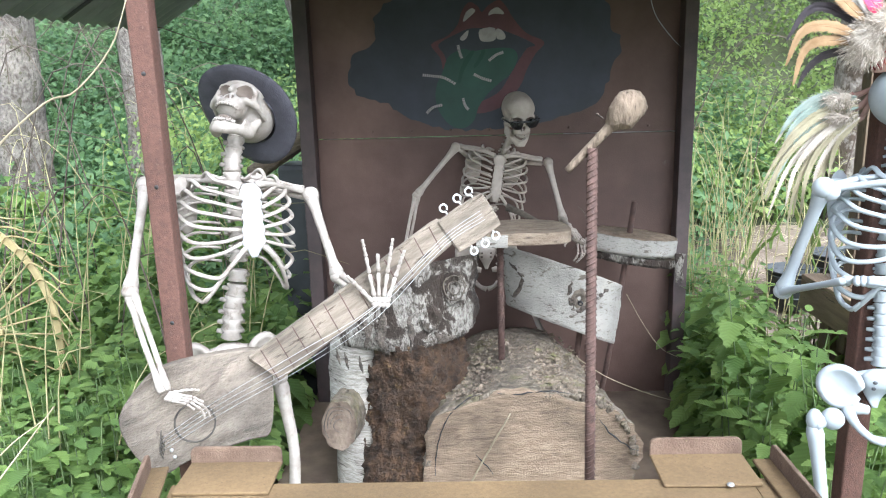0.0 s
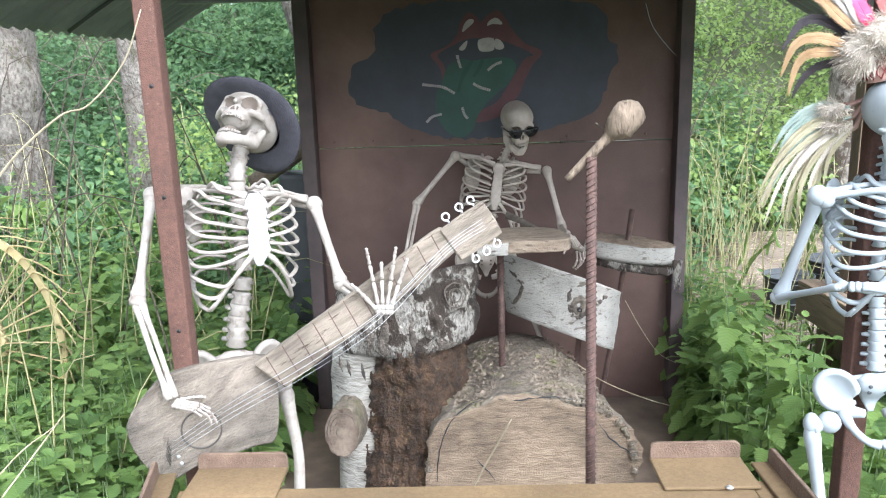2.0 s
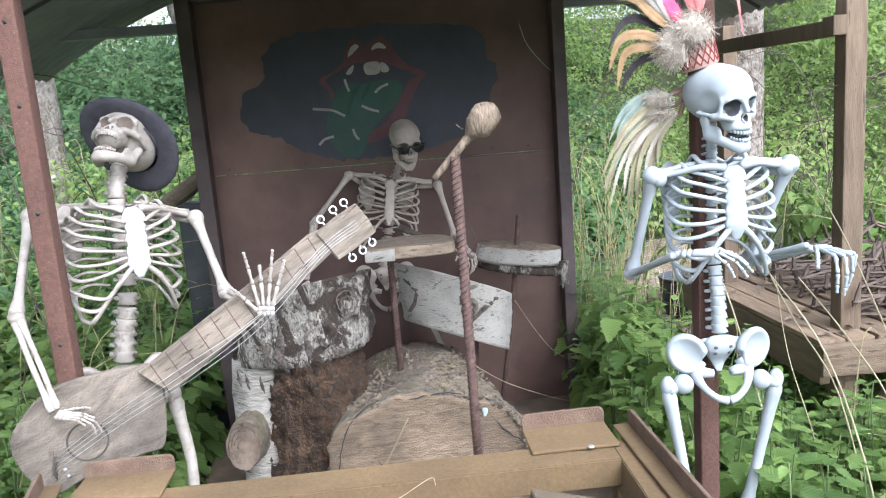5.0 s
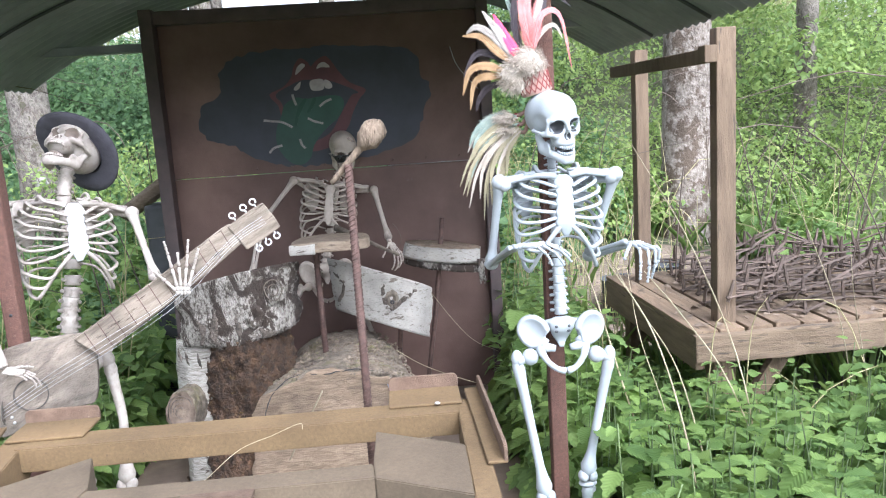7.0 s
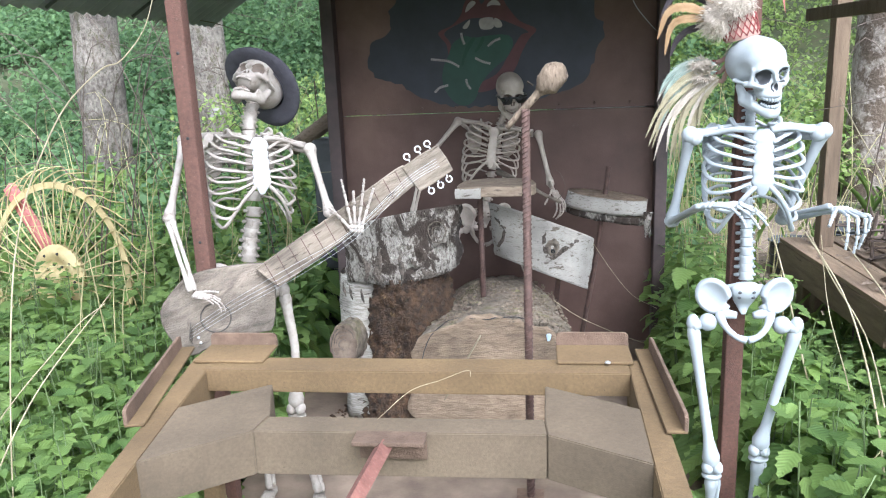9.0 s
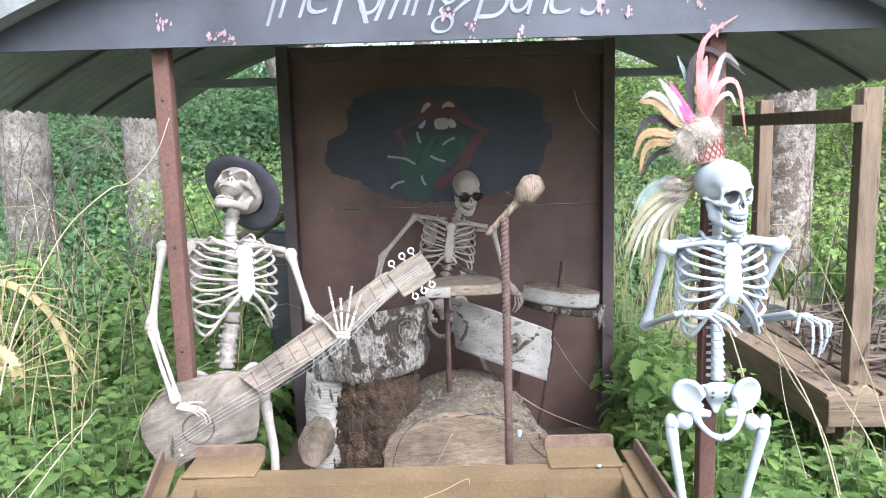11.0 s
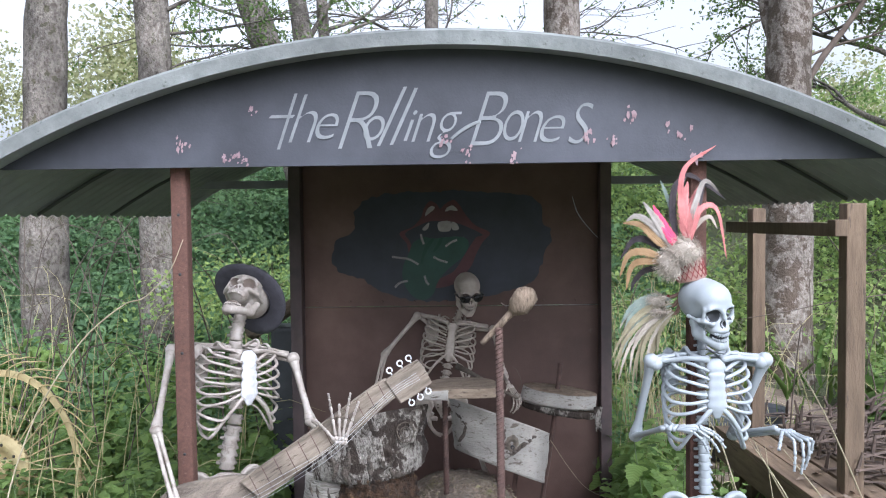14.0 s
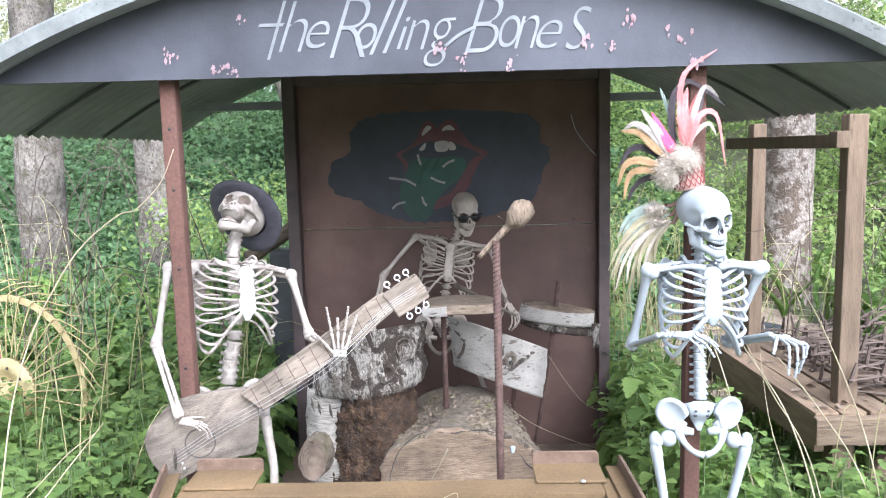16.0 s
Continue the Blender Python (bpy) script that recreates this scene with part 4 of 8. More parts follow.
for pts, r in (([(-0.262, 0.88), (-0.258, 0.83), (-0.270, 0.77), (-0.25, 0.72)], (0.004, 0.013, 0.016, 0.004)), ([(-0.19, 0.91), (-0.186, 0.85), (-0.172, 0.80), (-0.178, 0.73)], (0.003, 0.010, 0.012, 0.003)),
               ([(-0.34, 0.84), (-0.31, 0.80), (-0.32, 0.74)], (0.004, 0.014, 0.004)), ([(-0.10, 0.79), (-0.07, 0.76), (-0.03, 0.765)], (0.004, 0.015, 0.004))):
    bark_scar(tom_a, pts, r, *A_FRONT, BARK_SCAR, "ridge of dark cracked bark")
for pts, r in (([(0.375, 0.862), (0.362, 0.82), (0.375, 0.765), (0.398, 0.745)], (0.004, 0.009, 0.011, 0.006)), ([(0.398, 0.745), (0.435, 0.775), (0.475, 0.805), (0.505, 0.812)], (0.006, 0.014, 0.013, 0.004)),
               ([(0.152, 0.925), (0.190, 0.89), (0.205, 0.85), (0.172, 0.78)], (0.012, 0.016, 0.010, 0.008))):
    bark_scar(tom_b, pts, r, *B_FRONT, BARK_SCAR, "streak of dark rough bark")
bm = bmesh.new()
tube(bm, [(0.40, 2.74, FLOOR), (0.41, 2.74, 0.45), (0.43, 2.74, 0.66)], 0.011, 8, 2)
part("rod", bm, REBAR, tom_b, "rusted rod under the log")
stub = log_thing("branch_stub", axis_frame((-0.406, 2.20, 0.508), (-0.385, 2.42, 0.48)), [BARK_OLD, STUB_CUT], "sawn branch stub leaning against the stump", r0=0.057, r1=0.062, length=0.22, seed=9.0, rough=0.05, squash=(1, 1.42), crumble=0.003)
for q in (0.84, 0.66, 0.47, 0.28):
    bm = bmesh.new()
    tube(bm, [(-0.406 + 0.057 * q * math.cos(t), 2.2045 - 0.004 * (q < 0.3), 0.508 + 0.080 * q * math.sin(t)) for t in np.linspace(0, math.tau, 33)], 0.0016, 5, 1)
    wobble(bm, 0.004, 35, q)
    part("growth_ring", bm, BARK_SCAR, stub)

log_thing("rotten_log", axis_frame((-0.185, 2.37, FLOOR), (-0.175, 2.41, 0.66)), [ROT_WOOD, ROT_WOOD], "crumbling rotten brown log standing before the birch stump", r0=0.190, r1=0.150, length=0.60, seg=110, rings=60, seed=12.0, rough=0.12, crumble=0.017)
bm = bmesh.new()
rnd = random.Random(5)
for k in range(420):
    a, q = rnd.uniform(0, math.tau), rnd.uniform(0.12, 0.30)
    x, y, s = -0.22 + q * math.cos(a), 2.33 + q * 0.75 * math.sin(a), rnd.uniform(0.004, 0.013)
    chip(bm, (x, y, FLOOR + 0.045 * max(0, 1 - q / 0.24) + s * 0.4), (s, s * rnd.uniform(0.5, 1), s * 0.6), a * 3)
tagged(link("wood_litter", bm, ROT_WOOD, smooth=False), "dark crumbs of rotten wood fallen on the deck", "wood crumbs", kind="stuff")

# bark crumbs, chips and moss along the top of the big log
rnd = random.Random(6)
bm = bmesh.new()
for k in range(1500):
    a, t = rnd.gauss(math.pi / 2, 0.62), rnd.uniform(0, 1) ** 1.6
    q = (0.325 - 0.08 * t) / (abs(math.cos(a)) ** 2.6 + abs(math.sin(a)) ** 2.6) ** (1 / 2.6)
    s = rnd.uniform(0.003, 0.010) * (1.5 if rnd.random() < 0.12 else 1)
    chip(bm, (0.188 - q * math.cos(a), 2.165 + 0.66 * t, 0.365 + 0.03 * t + 0.83 * q * math.sin(a)), (s, s * rnd.uniform(0.5, 1.2), s * rnd.uniform(0.4, 0.8)), rnd.uniform(0, 6))
tagged(part("bark_litter", bm, CRUMB, bass, "crumbled bark, chips and moss", smooth=False), kind="stuff")
bm = bmesh.new()
for k in range(150):
    a = rnd.uniform(0.12, math.pi - 0.05)
    q = 0.322 / (abs(math.cos(a)) ** 2.6 + abs(math.sin(a)) ** 2.6) ** (1 / 2.6)
    s = rnd.uniform(0.007, 0.017)
    ball(bm, (0.19 - q * math.cos(a), 2.162 + rnd.uniform(-0.008, 0.01), 0.36 + 0.83 * q * math.sin(a)), (s, s * 0.5, s * rnd.uniform(0.4, 0.8)), 6, 4, Matrix.Rotation(rnd.uniform(-0.4, 0.4) + a, 4, "Y"))
wobble(bm, 0.006, 60, 3)
tagged(part("bark_rim", bm, BARK_OLD, bass, "ragged rim of old bark"), kind="stuff")
for pts in ([(0.044, 2.147, 0.640), (-0.02, 2.147, 0.605), (-0.067, 2.147, 0.555), (-0.100, 2.147, 0.45), (-0.108, 2.147, 0.36)], [(0.395, 2.147, 0.545), (0.43, 2.147, 0.50), (0.47, 2.147, 0.465), (0.515, 2.147, 0.436)], [(0.075, 2.147, 0.641), (0.12, 2.147, 0.628), (0.18, 2.147, 0.636), (0.25, 2.147, 0.640), (0.32, 2.147, 0.630)], [(0.02, 2.147, 0.43), (0.05, 2.147, 0.395), (0.075, 2.147, 0.36)]):
    bm = bmesh.new()
    tube(bm, pts, [0.0008, 0.0026, 0.0022, 0.0008], 6, 6)
    wobble(bm, 0.006, 40, pts[0][0])
    part("crack", bm, HOLE_DARK, bass, "dark drying crack in the sawn face")
bm = bmesh.new()
ball(bm, (0.374, 2.148, 0.562), (0.009, 0.004, 0.016), 10, 6)
wobble(bm, 0.004, 70, 2)
part("paint_dab", bm, PALE_BLUE, bass, "dab of pale blue paint")


def knot(px, py, pz, r, tall, seed):
    """A dark eye of scarred bark: a raised rim round a hollow, facing -y."""
    bm = bmesh.new()
    rings = []
    for q, d in ((1.0, 0.004), (0.85, -0.006), (0.62, -0.009), (0.42, -0.003), (0.2, 0.006), (0.05, 0.010)):
        rings.append([bm.verts.new((px + r * q * math.cos(a) * (1 + 0.25 * noise.noise(Vector((math.cos(a) * 2, math.sin(a) * 2, seed)))), py + d, pz + r * tall * q * math.sin(a) * (1 + 0.25 * noise.noise(Vector((math.sin(a) * 2, seed, math.cos(a) * 2)))))) for a in (i * math.tau / 26 for i in range(26))])
    for a, b in zip(rings, rings[1:]):
        for i in range(26):
            bm.faces.new((a[i], a[(i + 1) % 26], b[(i + 1) % 26], b[i]))
    bm.faces.new(rings[-1])
    bmesh.ops.recalc_face_normals(bm, faces=bm.faces[:])
    return bm


part("knot", knot(0.398, 2.580, 0.792, 0.030, 1.15, 1), WOOD_GREY, tom_b, "grey weathered knot in the bark")
part("knot", knot(0.400, 2.575, 0.777, 0.010, 0.9, 2), HOLE_DARK, tom_b)
for kx, ky, kz, kr in ((-0.036, 2.287, 0.930, 0.046), (-0.112, 2.258, 0.838, 0.036)):
    part("knot", knot(kx, ky, kz, kr, 1.2, kz), BIRCH_DARK, tom_a, "round healed branch knot in the bark")
    for q in (0.72, 0.4) if kr > 0.04 else ():
        bm = bmesh.new()
        tube(bm, [(kx + kr * q * math.cos(t) * (1 + 0.08 * math.sin(3 * t)), ky - 0.011 + 0.010 * (q - 0.5) ** 2, kz + kr * 1.2 * q * math.sin(t)) for t in np.linspace(0, math.tau, 25)], 0.0022, 5, 1)
        wobble(bm, 0.002, 90, q)
        part("knot_ring", bm, WOOD_GREY, tom_a)


def rebar(a, b, r):
    bm = bmesh.new()
    a, b = Vector(a), Vector(b)
    tube(bm, [a, b], r, 10, 1)
    n = int((b - a).length / 0.0150)
    t = (b - a).normalized()
    u = t.cross(Vector((0.3, 1, 0.2))).normalized()
    v = t.cross(u)
    for k in range(n):
        c = a + (b - a) * ((k + 0.5) / n)
        for s in (0, math.pi):
            tube(bm, [c + (r * 1.05) * (math.cos(q) * u + math.sin(q) * v) + t * 0.020 * (i / 4 - 0.5) for i, q in enumerate(np.linspace(s + 0.1, s + math.pi - 0.1, 5))], 0.0019, 4, 1)
    return bm


stand = empty("drum_stand", 0.12, 2.46, 0.56, "rusted rebar rod in the log carrying a flat wooden board", "drum stand")
part("rod", rebar((0.118, 2.465, 0.50), (0.115, 2.45, 1.055), 0.011), REBAR, stand)
bm = bmesh.new()
top = outline([(0.045, 2.30), (0.14, 2.29), (0.27, 2.295), (0.330, 2.33), (0.325, 2.43), (0.28, 2.50), (0.16, 2.52), (0.06, 2.45)], 3)
a = [bm.verts.new((x, y, 1.094 + 0.004 * noise.noise(Vector((x * 30, y * 30, 0))))) for x, y in top]
b = [bm.verts.new((x, y, 1.056)) for x, y in top]
bm.faces.new(a), bm.faces.new(b[::-1])
for k in range(len(a)):
    bm.faces.new((a[k], b[k], b[(k + 1) % len(a)], a[(k + 1) % len(a)]))
bmesh.ops.recalc_face_normals(bm, faces=bm.faces[:])
bmesh.ops.bevel(bm, geom=[e for e in bm.edges], offset=0.003, segments=1, affect="EDGES")
board = part("board", bm, WOOD_BOARD, stand, "pale sawn wooden board with a bark edge", smooth=False)
bm = bmesh.new()
box(bm, (0.036, 2.285, 1.052), (0.132, 2.306, 1.089), 0.004)
bmesh.ops.subdivide_edges(bm, edges=bm.edges[:], cuts=2)
wobble(bm, 0.004, 60, 2)
part("bark_edge", bm, BIRCH_TOM, board, "strip of white birch bark")

cym = empty("cymbal_stand", 0.64, 2.9, FLOOR, "birch log slice on a rusted rod, set up like a drum", "drum stand")
bm = bmesh.new()
tube(bm, [(0.50, 2.86, FLOOR), (0.585, 2.88, 0.6), (0.65, 2.9, 1.075)], 0.011, 8, 2)
part("rod", bm, REBAR, cym)
halved = Matrix.Translation((0, 2.89, 0)) @ Matrix.Diagonal((1, 0.5, 1, 1)) @ Matrix.Translation((0, -2.89, 0))
bm = log_mesh(0.175, 0.17, 0.068, 40, 4, 3.0, 0.05)
bmesh.ops.transform(bm, matrix=halved @ axis_frame((0.640, 2.89, 0.886), (0.650, 2.888, 0.953)), verts=bm.verts[:])
part("log_slice", bm, [BIRCH_TOM, WOOD_CUT], cym, "white-barked half slice of birch log")
bm = log_mesh(0.172, 0.17, 0.034, 40, 3, 5.0, 0.07)
bmesh.ops.transform(bm, matrix=halved @ axis_frame((0.642, 2.90, 0.846), (0.648, 2.90, 0.880)), verts=bm.verts[:])
part("split_slice", bm, [BIRCH_DARK, WOOD_CUT], cym)
bm = bmesh.new()
for k in range(5):
    tube(bm, [(0.80 + 0.006 * k, 2.83, 0.885), (0.80 + 0.004 * k, 2.825, 0.83), (0.803 + 0.006 * k, 2.83, 0.77 + 0.012 * (k % 3))], [0.009, 0.006, 0.003], 5, 3)
part("torn_bark", bm, BIRCH_DARK, cym, "hanging strip of torn bark")

# ---- wooden microphone ----
mic = empty("microphone_stand", 0.305, 1.78, FLOOR, "carved wooden microphone on a rusted rebar stand", "microphone")
part("rod", rebar((0.308, 1.76, FLOOR + 0.01), (0.307, 1.83, 1.40), 0.0125), REBAR, mic)
bm = bmesh.new()
box(bm, (0.262, 1.715, FLOOR), (0.352, 1.805, FLOOR + 0.016), 0.003)
part("base_plate", bm, CART_BROWN, mic)
bm = bmesh.new()
A, B = Vector((0.25, 1.85, 1.345)), Vector((0.405, 1.83, 1.508))
d = B - A
tube(bm, [A, A + d * 0.25, A + d * 0.5, A + d * 0.62, A + d * 0.68], [0.0085, 0.0105, 0.0115, 0.013, 0.021], 14, 3)
part("handle", bm, MIC_WOOD, mic)
bm = bmesh.new()
tube(bm, [A + d * f for f in (0.64, 0.70, 0.78, 0.88, 0.97, 1.04, 1.09)], [0.018, 0.028, 0.037, 0.041, 0.038, 0.029, 0.010], 20, 3)
wobble(bm, 0.004, 34, 1)
wobble(bm, 0.002, 110, 2)
head = part("head", bm, MIC_WOOD, mic, "rounded carved wooden microphone head")
bm = bmesh.new()
n0 = A + d * 0.70
tube(bm, [n0 + Vector((-0.028, -0.01, 0.01)), n0 + Vector((-0.042, -0.014, 0.020))], 0.002, 6, 1)
ball(bm, n0 + Vector((-0.043, -0.0143, 0.0207)), 0.0035, 8, 5)
part("nail", bm, HARROW, mic)

# ---- weathered bench with posts ----
tm = pose(1.615, 2.30, 0.0, 0, 0, 2.0)
table = empty("timber_bench", 1.6, 2.3, 0, "weathered brown timber bench with slatted top and tall posts", "bench")


def plank(name, lo, hi, bevel=0.004, parent=None, material=None, m=None, label="", worn=0.0):
    bm = bmesh.new()
    box(bm, lo, hi, bevel, m)
    if worn:
        bmesh.ops.subdivide_edges(bm, edges=[e for e in bm.edges if e.calc_length() > 0.3], cuts=24)
        bmesh.ops.triangulate(bm, faces=[f for f in bm.faces if len(f.verts) > 4])
        wobble(bm, worn, 9, lo[0])
    bmesh.ops.transform(bm, matrix=tm, verts=bm.verts[:])
    return part(name, bm, material or WOOD_TABLE, parent or table, label, smooth=False)


plank("front_board", (-0.035, -0.025, 0.496), (2.3, 0.016, 0.612), 0.009, material=WOOD_FRONT, worn=0.008)
plank("side_board", (-0.022, 0.018, 0.46), (0.018, 1.16, 0.598), 0.005)
plank("edge_board", (-0.02, 0.020, 0.600), (0.075, 1.16, 0.620), 0.004)
for k in range(18):
    plank("slat", (0.082 + k * 0.118, 0.020, 0.598), (0.186 + k * 0.118, 1.15, 0.620 + 0.003 * (k % 3)), 0.004)
plank("post", (0.115, 0.110, 0.3), (0.195, 0.175, 1.800), 0.006, material=WOOD_POST)
plank("post", (0.085, 0.932, 0.3), (0.152, 1.002, 1.790), 0.006, material=WOOD_POST)
plank("post_block", (0.062, 0.100, 1.668), (0.113, 0.165, 1.735), 0.005, material=WOOD_POST)
rail = Matrix.Translation((0.088, 0.135, 1.695)) @ Matrix.Rotation(radians(3.2), 4, "Z")
plank("rail", (-0.022, 0.03, -0.028), (0.012, 0.97, 0.028), 0.004, material=WOOD_POST, m=rail)
for x, y in ((0.07, 0.05), (1.95, 0.05), (0.07, 1.05), (1.95, 1.05)):
    plank("leg", (x, y, 0), (x + 0.08, y + 0.08, 0.495), 0.005, material=WOOD_POST)
brace = Matrix.Translation((0.17, 0.075, 0.17)) @ Matrix.Rotation(radians(-57), 4, "Y")
plank("brace", (0.0, -0.02, -0.032), (0.36, 0.02, 0.032), 0.004, material=WOOD_POST, m=brace)

# ---- chain harrow heaped on the bench ----
harrow = empty("chain_harrow", 2.6, 2.9, 0.625, "heap of rusted spiked harrow links lying on the bench", "harrow")
rnd = random.Random(11)
for layer in range(3):
    ox, oy, turn = (0.0, 0.05, -0.03)[layer], (0.0, 0.04, -0.05)[layer], (0.06, -0.14, 0.22)[layer]
    node = {}
    for i in range(11):
        for j in range(7):
            x, y = 0.22 + ox + 0.172 * i + rnd.gauss(0, 0.022), 0.12 + oy + 0.145 * j + (0.07 if i % 2 else 0) + rnd.gauss(0, 0.02)
            x, y = x + (y - 0.5) * turn, y + (x - 1.1) * turn * 0.35
            x, y = min(2.15, max(0.15, x)), min(1.10, max(0.08, y))
            lift = 0.05 * layer + (0.035 + 0.03 * layer) * (0.5 + noise.noise(Vector((x * 3.1, y * 3.1, layer * 5.0)))) * min(1.0, (x - 0.15) * 2)
            node[i, j] = tm @ Vector((x, y, 0.632 + max(0.0, lift)))
    for (i, j), p in node.items():
        if rnd.random() < 0.16:
            continue
        ends = [(i + 1, j), (i + 1, j + (1 if i % 2 else -1))]
        bm = bmesh.new()
        for e in ends:
            if e in node and rnd.random() < 0.85:
                q = node[e]
                d = (q - p) * 0.08
                tube(bm, [p - d, (p + q) / 2 + Vector((0, 0, rnd.uniform(-0.006, 0.010))), q + d], 0.0105, 4, 2, 0.45, Vector((0, 0, 1)))
        tip = Vector((rnd.gauss(0, 0.018), rnd.gauss(0, 0.018), rnd.uniform(0.05, 0.095)))
        tube(bm, [p - tip * 0.25, p + tip * 0.3, p + tip], [0.0075, 0.0085, 0.005], 5, 1)
        ball(bm, p, (0.014, 0.014, 0.009), 6, 4)
        part("link_bar", bm, HARROW, harrow, smooth=False)

# ---- buckets on the bare earth ----


def bucket(x, y, r, h, label):
    z0 = rise(x, y) + 0.02
    b = empty("bucket", x, y, z0, label, "bucket", "buckets on the bare earth")
    bm = bmesh.new()
    prof = [(r * 0.8, 0), (r * 0.84, h * 0.3), (r * 0.88, h * 0.32), (r * 0.9, h * 0.6), (r * 0.94, h * 0.62), (r, h), (r * 1.05, h), (r * 1.05, h - 0.012), (r * 0.97, h - 0.004), (r * 0.78, 0.012)]
    rings = [[bm.verts.new((x + q * math.cos(t), y + q * math.sin(t), z0 + z)) for t in (i * math.tau / 24 for i in range(24))] for q, z in prof]
    for a, c in zip(rings, rings[1:]):
        for i in range(24):
            bm.faces.new((a[i], a[(i + 1) % 24], c[(i + 1) % 24], c[i]))
    bm.faces.new(rings[0][::-1]), bm.faces.new(rings[-1])
    part("body", bm, BUCKET, b)
    for q in (0.35, 0.62, 0.86):
        bm = bmesh.new()
        tube(bm, [(x + r * (0.84 + 0.16 * q) * math.cos(t), y + r * (0.84 + 0.16 * q) * math.sin(t), z0 + h * q) for t in (i * math.tau / 24 for i in range(25))], 0.006, 5, 1)
        part("hoop", bm, BUCKET, b)


bucket(1.93, 4.42, 0.14, 0.24, "dark grey ribbed plastic bucket on bare earth")
bucket(2.28, 4.62, 0.15, 0.22, "black plastic bucket standing behind another")

# ---- finger-wheel rake ----
WC, WR, HR = Vector((-2.0, 2.875, 0.585)), 0.464, 0.175
wn = Vector((-0.302, -0.948, 0.099)).normalized()
wu = wn.cross(Vector((0, 0, 1))).normalized()
wv = wu.cross(wn)
wm = Matrix(((wu.x, wv.x, wn.x, WC.x), (wu.y, wv.y, wn.y, WC.y), (wu.z, wv.z, wn.z, WC.z), (0, 0, 0, 1)))
wheel = empty("rake_wheel", WC.x, WC.y, 0.12, "faded yellow finger-wheel hay rake standing in the nettles", "rake wheel")
bm = bmesh.new()
prof = [(0.0, 0.030), (0.30, 0.030), (0.34, 0.014), (0.46, 0.010), (0.60, 0.012), (0.66, 0.024), (0.88, 0.022), (0.94, 0.010), (1.0, 0.010), (1.0, -0.012), (0.0, -0.012)]
rings = [[bm.verts.new(wm @ Vector((max(q * HR, 1e-4) * math.cos(t), max(q * HR, 1e-4) * math.sin(t), z))) for t in (i * math.tau / 40 for i in range(40))] for q, z in prof]
for a, c in zip(rings, rings[1:]):
    for i in range(40):
        bm.faces.new((a[i], a[(i + 1) % 40], c[(i + 1) % 40], c[i]))
bmesh.ops.recalc_face_normals(bm, faces=bm.faces[:])
hub = part("hub_plate", bm, YELLOW, wheel)
for i in range(18):
    t, q = i * math.tau / 9 + (0.35 if i > 8 else 0), HR * (0.76 if i > 8 else 0.44)
    bm = bmesh.new()
    ball(bm, wm @ Vector((q * math.cos(t), q * math.sin(t), 0.024 if i > 8 else 0.014)), (0.008, 0.006, 0.008), 6, 4)
    part("hub_bolt", bm, BLACK_WIRE, hub)
bm = bmesh.new()
N, CROSS = 72, ((-0.016, 0.004), (0.016, 0.004), (0.016, -0.004), (-0.016, -0.004))
rings = [[bm.verts.new(wm @ Vector(((WR + p) * math.cos(i * math.tau / N), (WR + p) * math.sin(i * math.tau / N), q))) for p, q in CROSS] for i in range(N)]
for i in range(N):
    a, c = rings[i], rings[(i + 1) % N]
    for k in range(4):
        bm.faces.new((a[k], a[(k + 1) % 4], c[(k + 1) % 4], c[k]))
bmesh.ops.recalc_face_normals(bm, faces=bm.faces[:])
part("rim", bm, YELLOW, wheel, "flat yellow steel rim, rust-stained", smooth=False)
for i in range(40):
    t = i * math.tau / 40
    bm = bmesh.new()
    bend = 0.02 * math.sin(i * 2.3)
    path = ((0.95 * HR, 0.0, 0.004), (0.30, 0.01, 0.010), (WR - 0.02, 0.03, 0.012), (WR + 0.022, 0.05, 0.010), (WR + 0.065, 0.20 + bend, 0.006), (WR + 0.080, 0.29 + bend, -0.004), (WR + 0.088, 0.325 + bend, -0.030), (WR + 0.082, 0.335 + bend, -0.075))
    tube(bm, [wm @ Vector((q * math.cos(t + d), q * math.sin(t + d), z)) for q, d, z in path], [0.0036, 0.0036, 0.0034, 0.0034, 0.0032, 0.003, 0.0028, 0.0024], 5, 3)
    part("tine", bm, YELLOW, wheel)
bm = bmesh.new()
box(bm, (-0.032, 0.05, -0.06), (0.032, 0.58, -0.025), 0.004, wm @ Matrix.Rotation(-0.70, 4, "Z"))
part("arm", bm, FADED_RED, wheel, "faded red carrier arm")

# ---- things behind the panel ----
log_thing("grey_branch", axis_frame((-1.0, 3.62, 1.12), (-0.62, 3.46, 1.36)), [WOOD_PALE, WOOD_CUT], "bare grey branch leaning behind the panel", "branch", r0=0.04, r1=0.035, length=0.45, seed=3.0, rough=0.08)
bm = bmesh.new()
box(bm, (-0.84, 3.42, rise(-0.8, 3.5)), (-0.60, 3.62, 1.18), 0.02)
tagged(link("dark_bin", bm, BUCKET, smooth=False), "dark plastic bin standing behind the panel", "bin")


# ---- plastic skeletons ----
def e_ball(p, c, r):
    r = np.array(r, float)
    return (np.linalg.norm((p - np.array(c)) / r, axis=1) - 1) * r.min()


def e_bar(p, a, b, r):
    a, b = np.array(a, float), np.array(b, float)
    t = np.clip(((p - a) @ (b - a)) / ((b - a) @ (b - a)), 0, 1)[:, None]
    return np.linalg.norm(p - a - t * (b - a), axis=1) - r


def e_join(a, b, k):
    h = np.clip(0.5 + 0.5 * (b - a) / k, 0, 1)
    return b * (1 - h) + a * h - k * h * (1 - h)


def e_cut(a, b, k):
    return -e_join(-a, b, k)


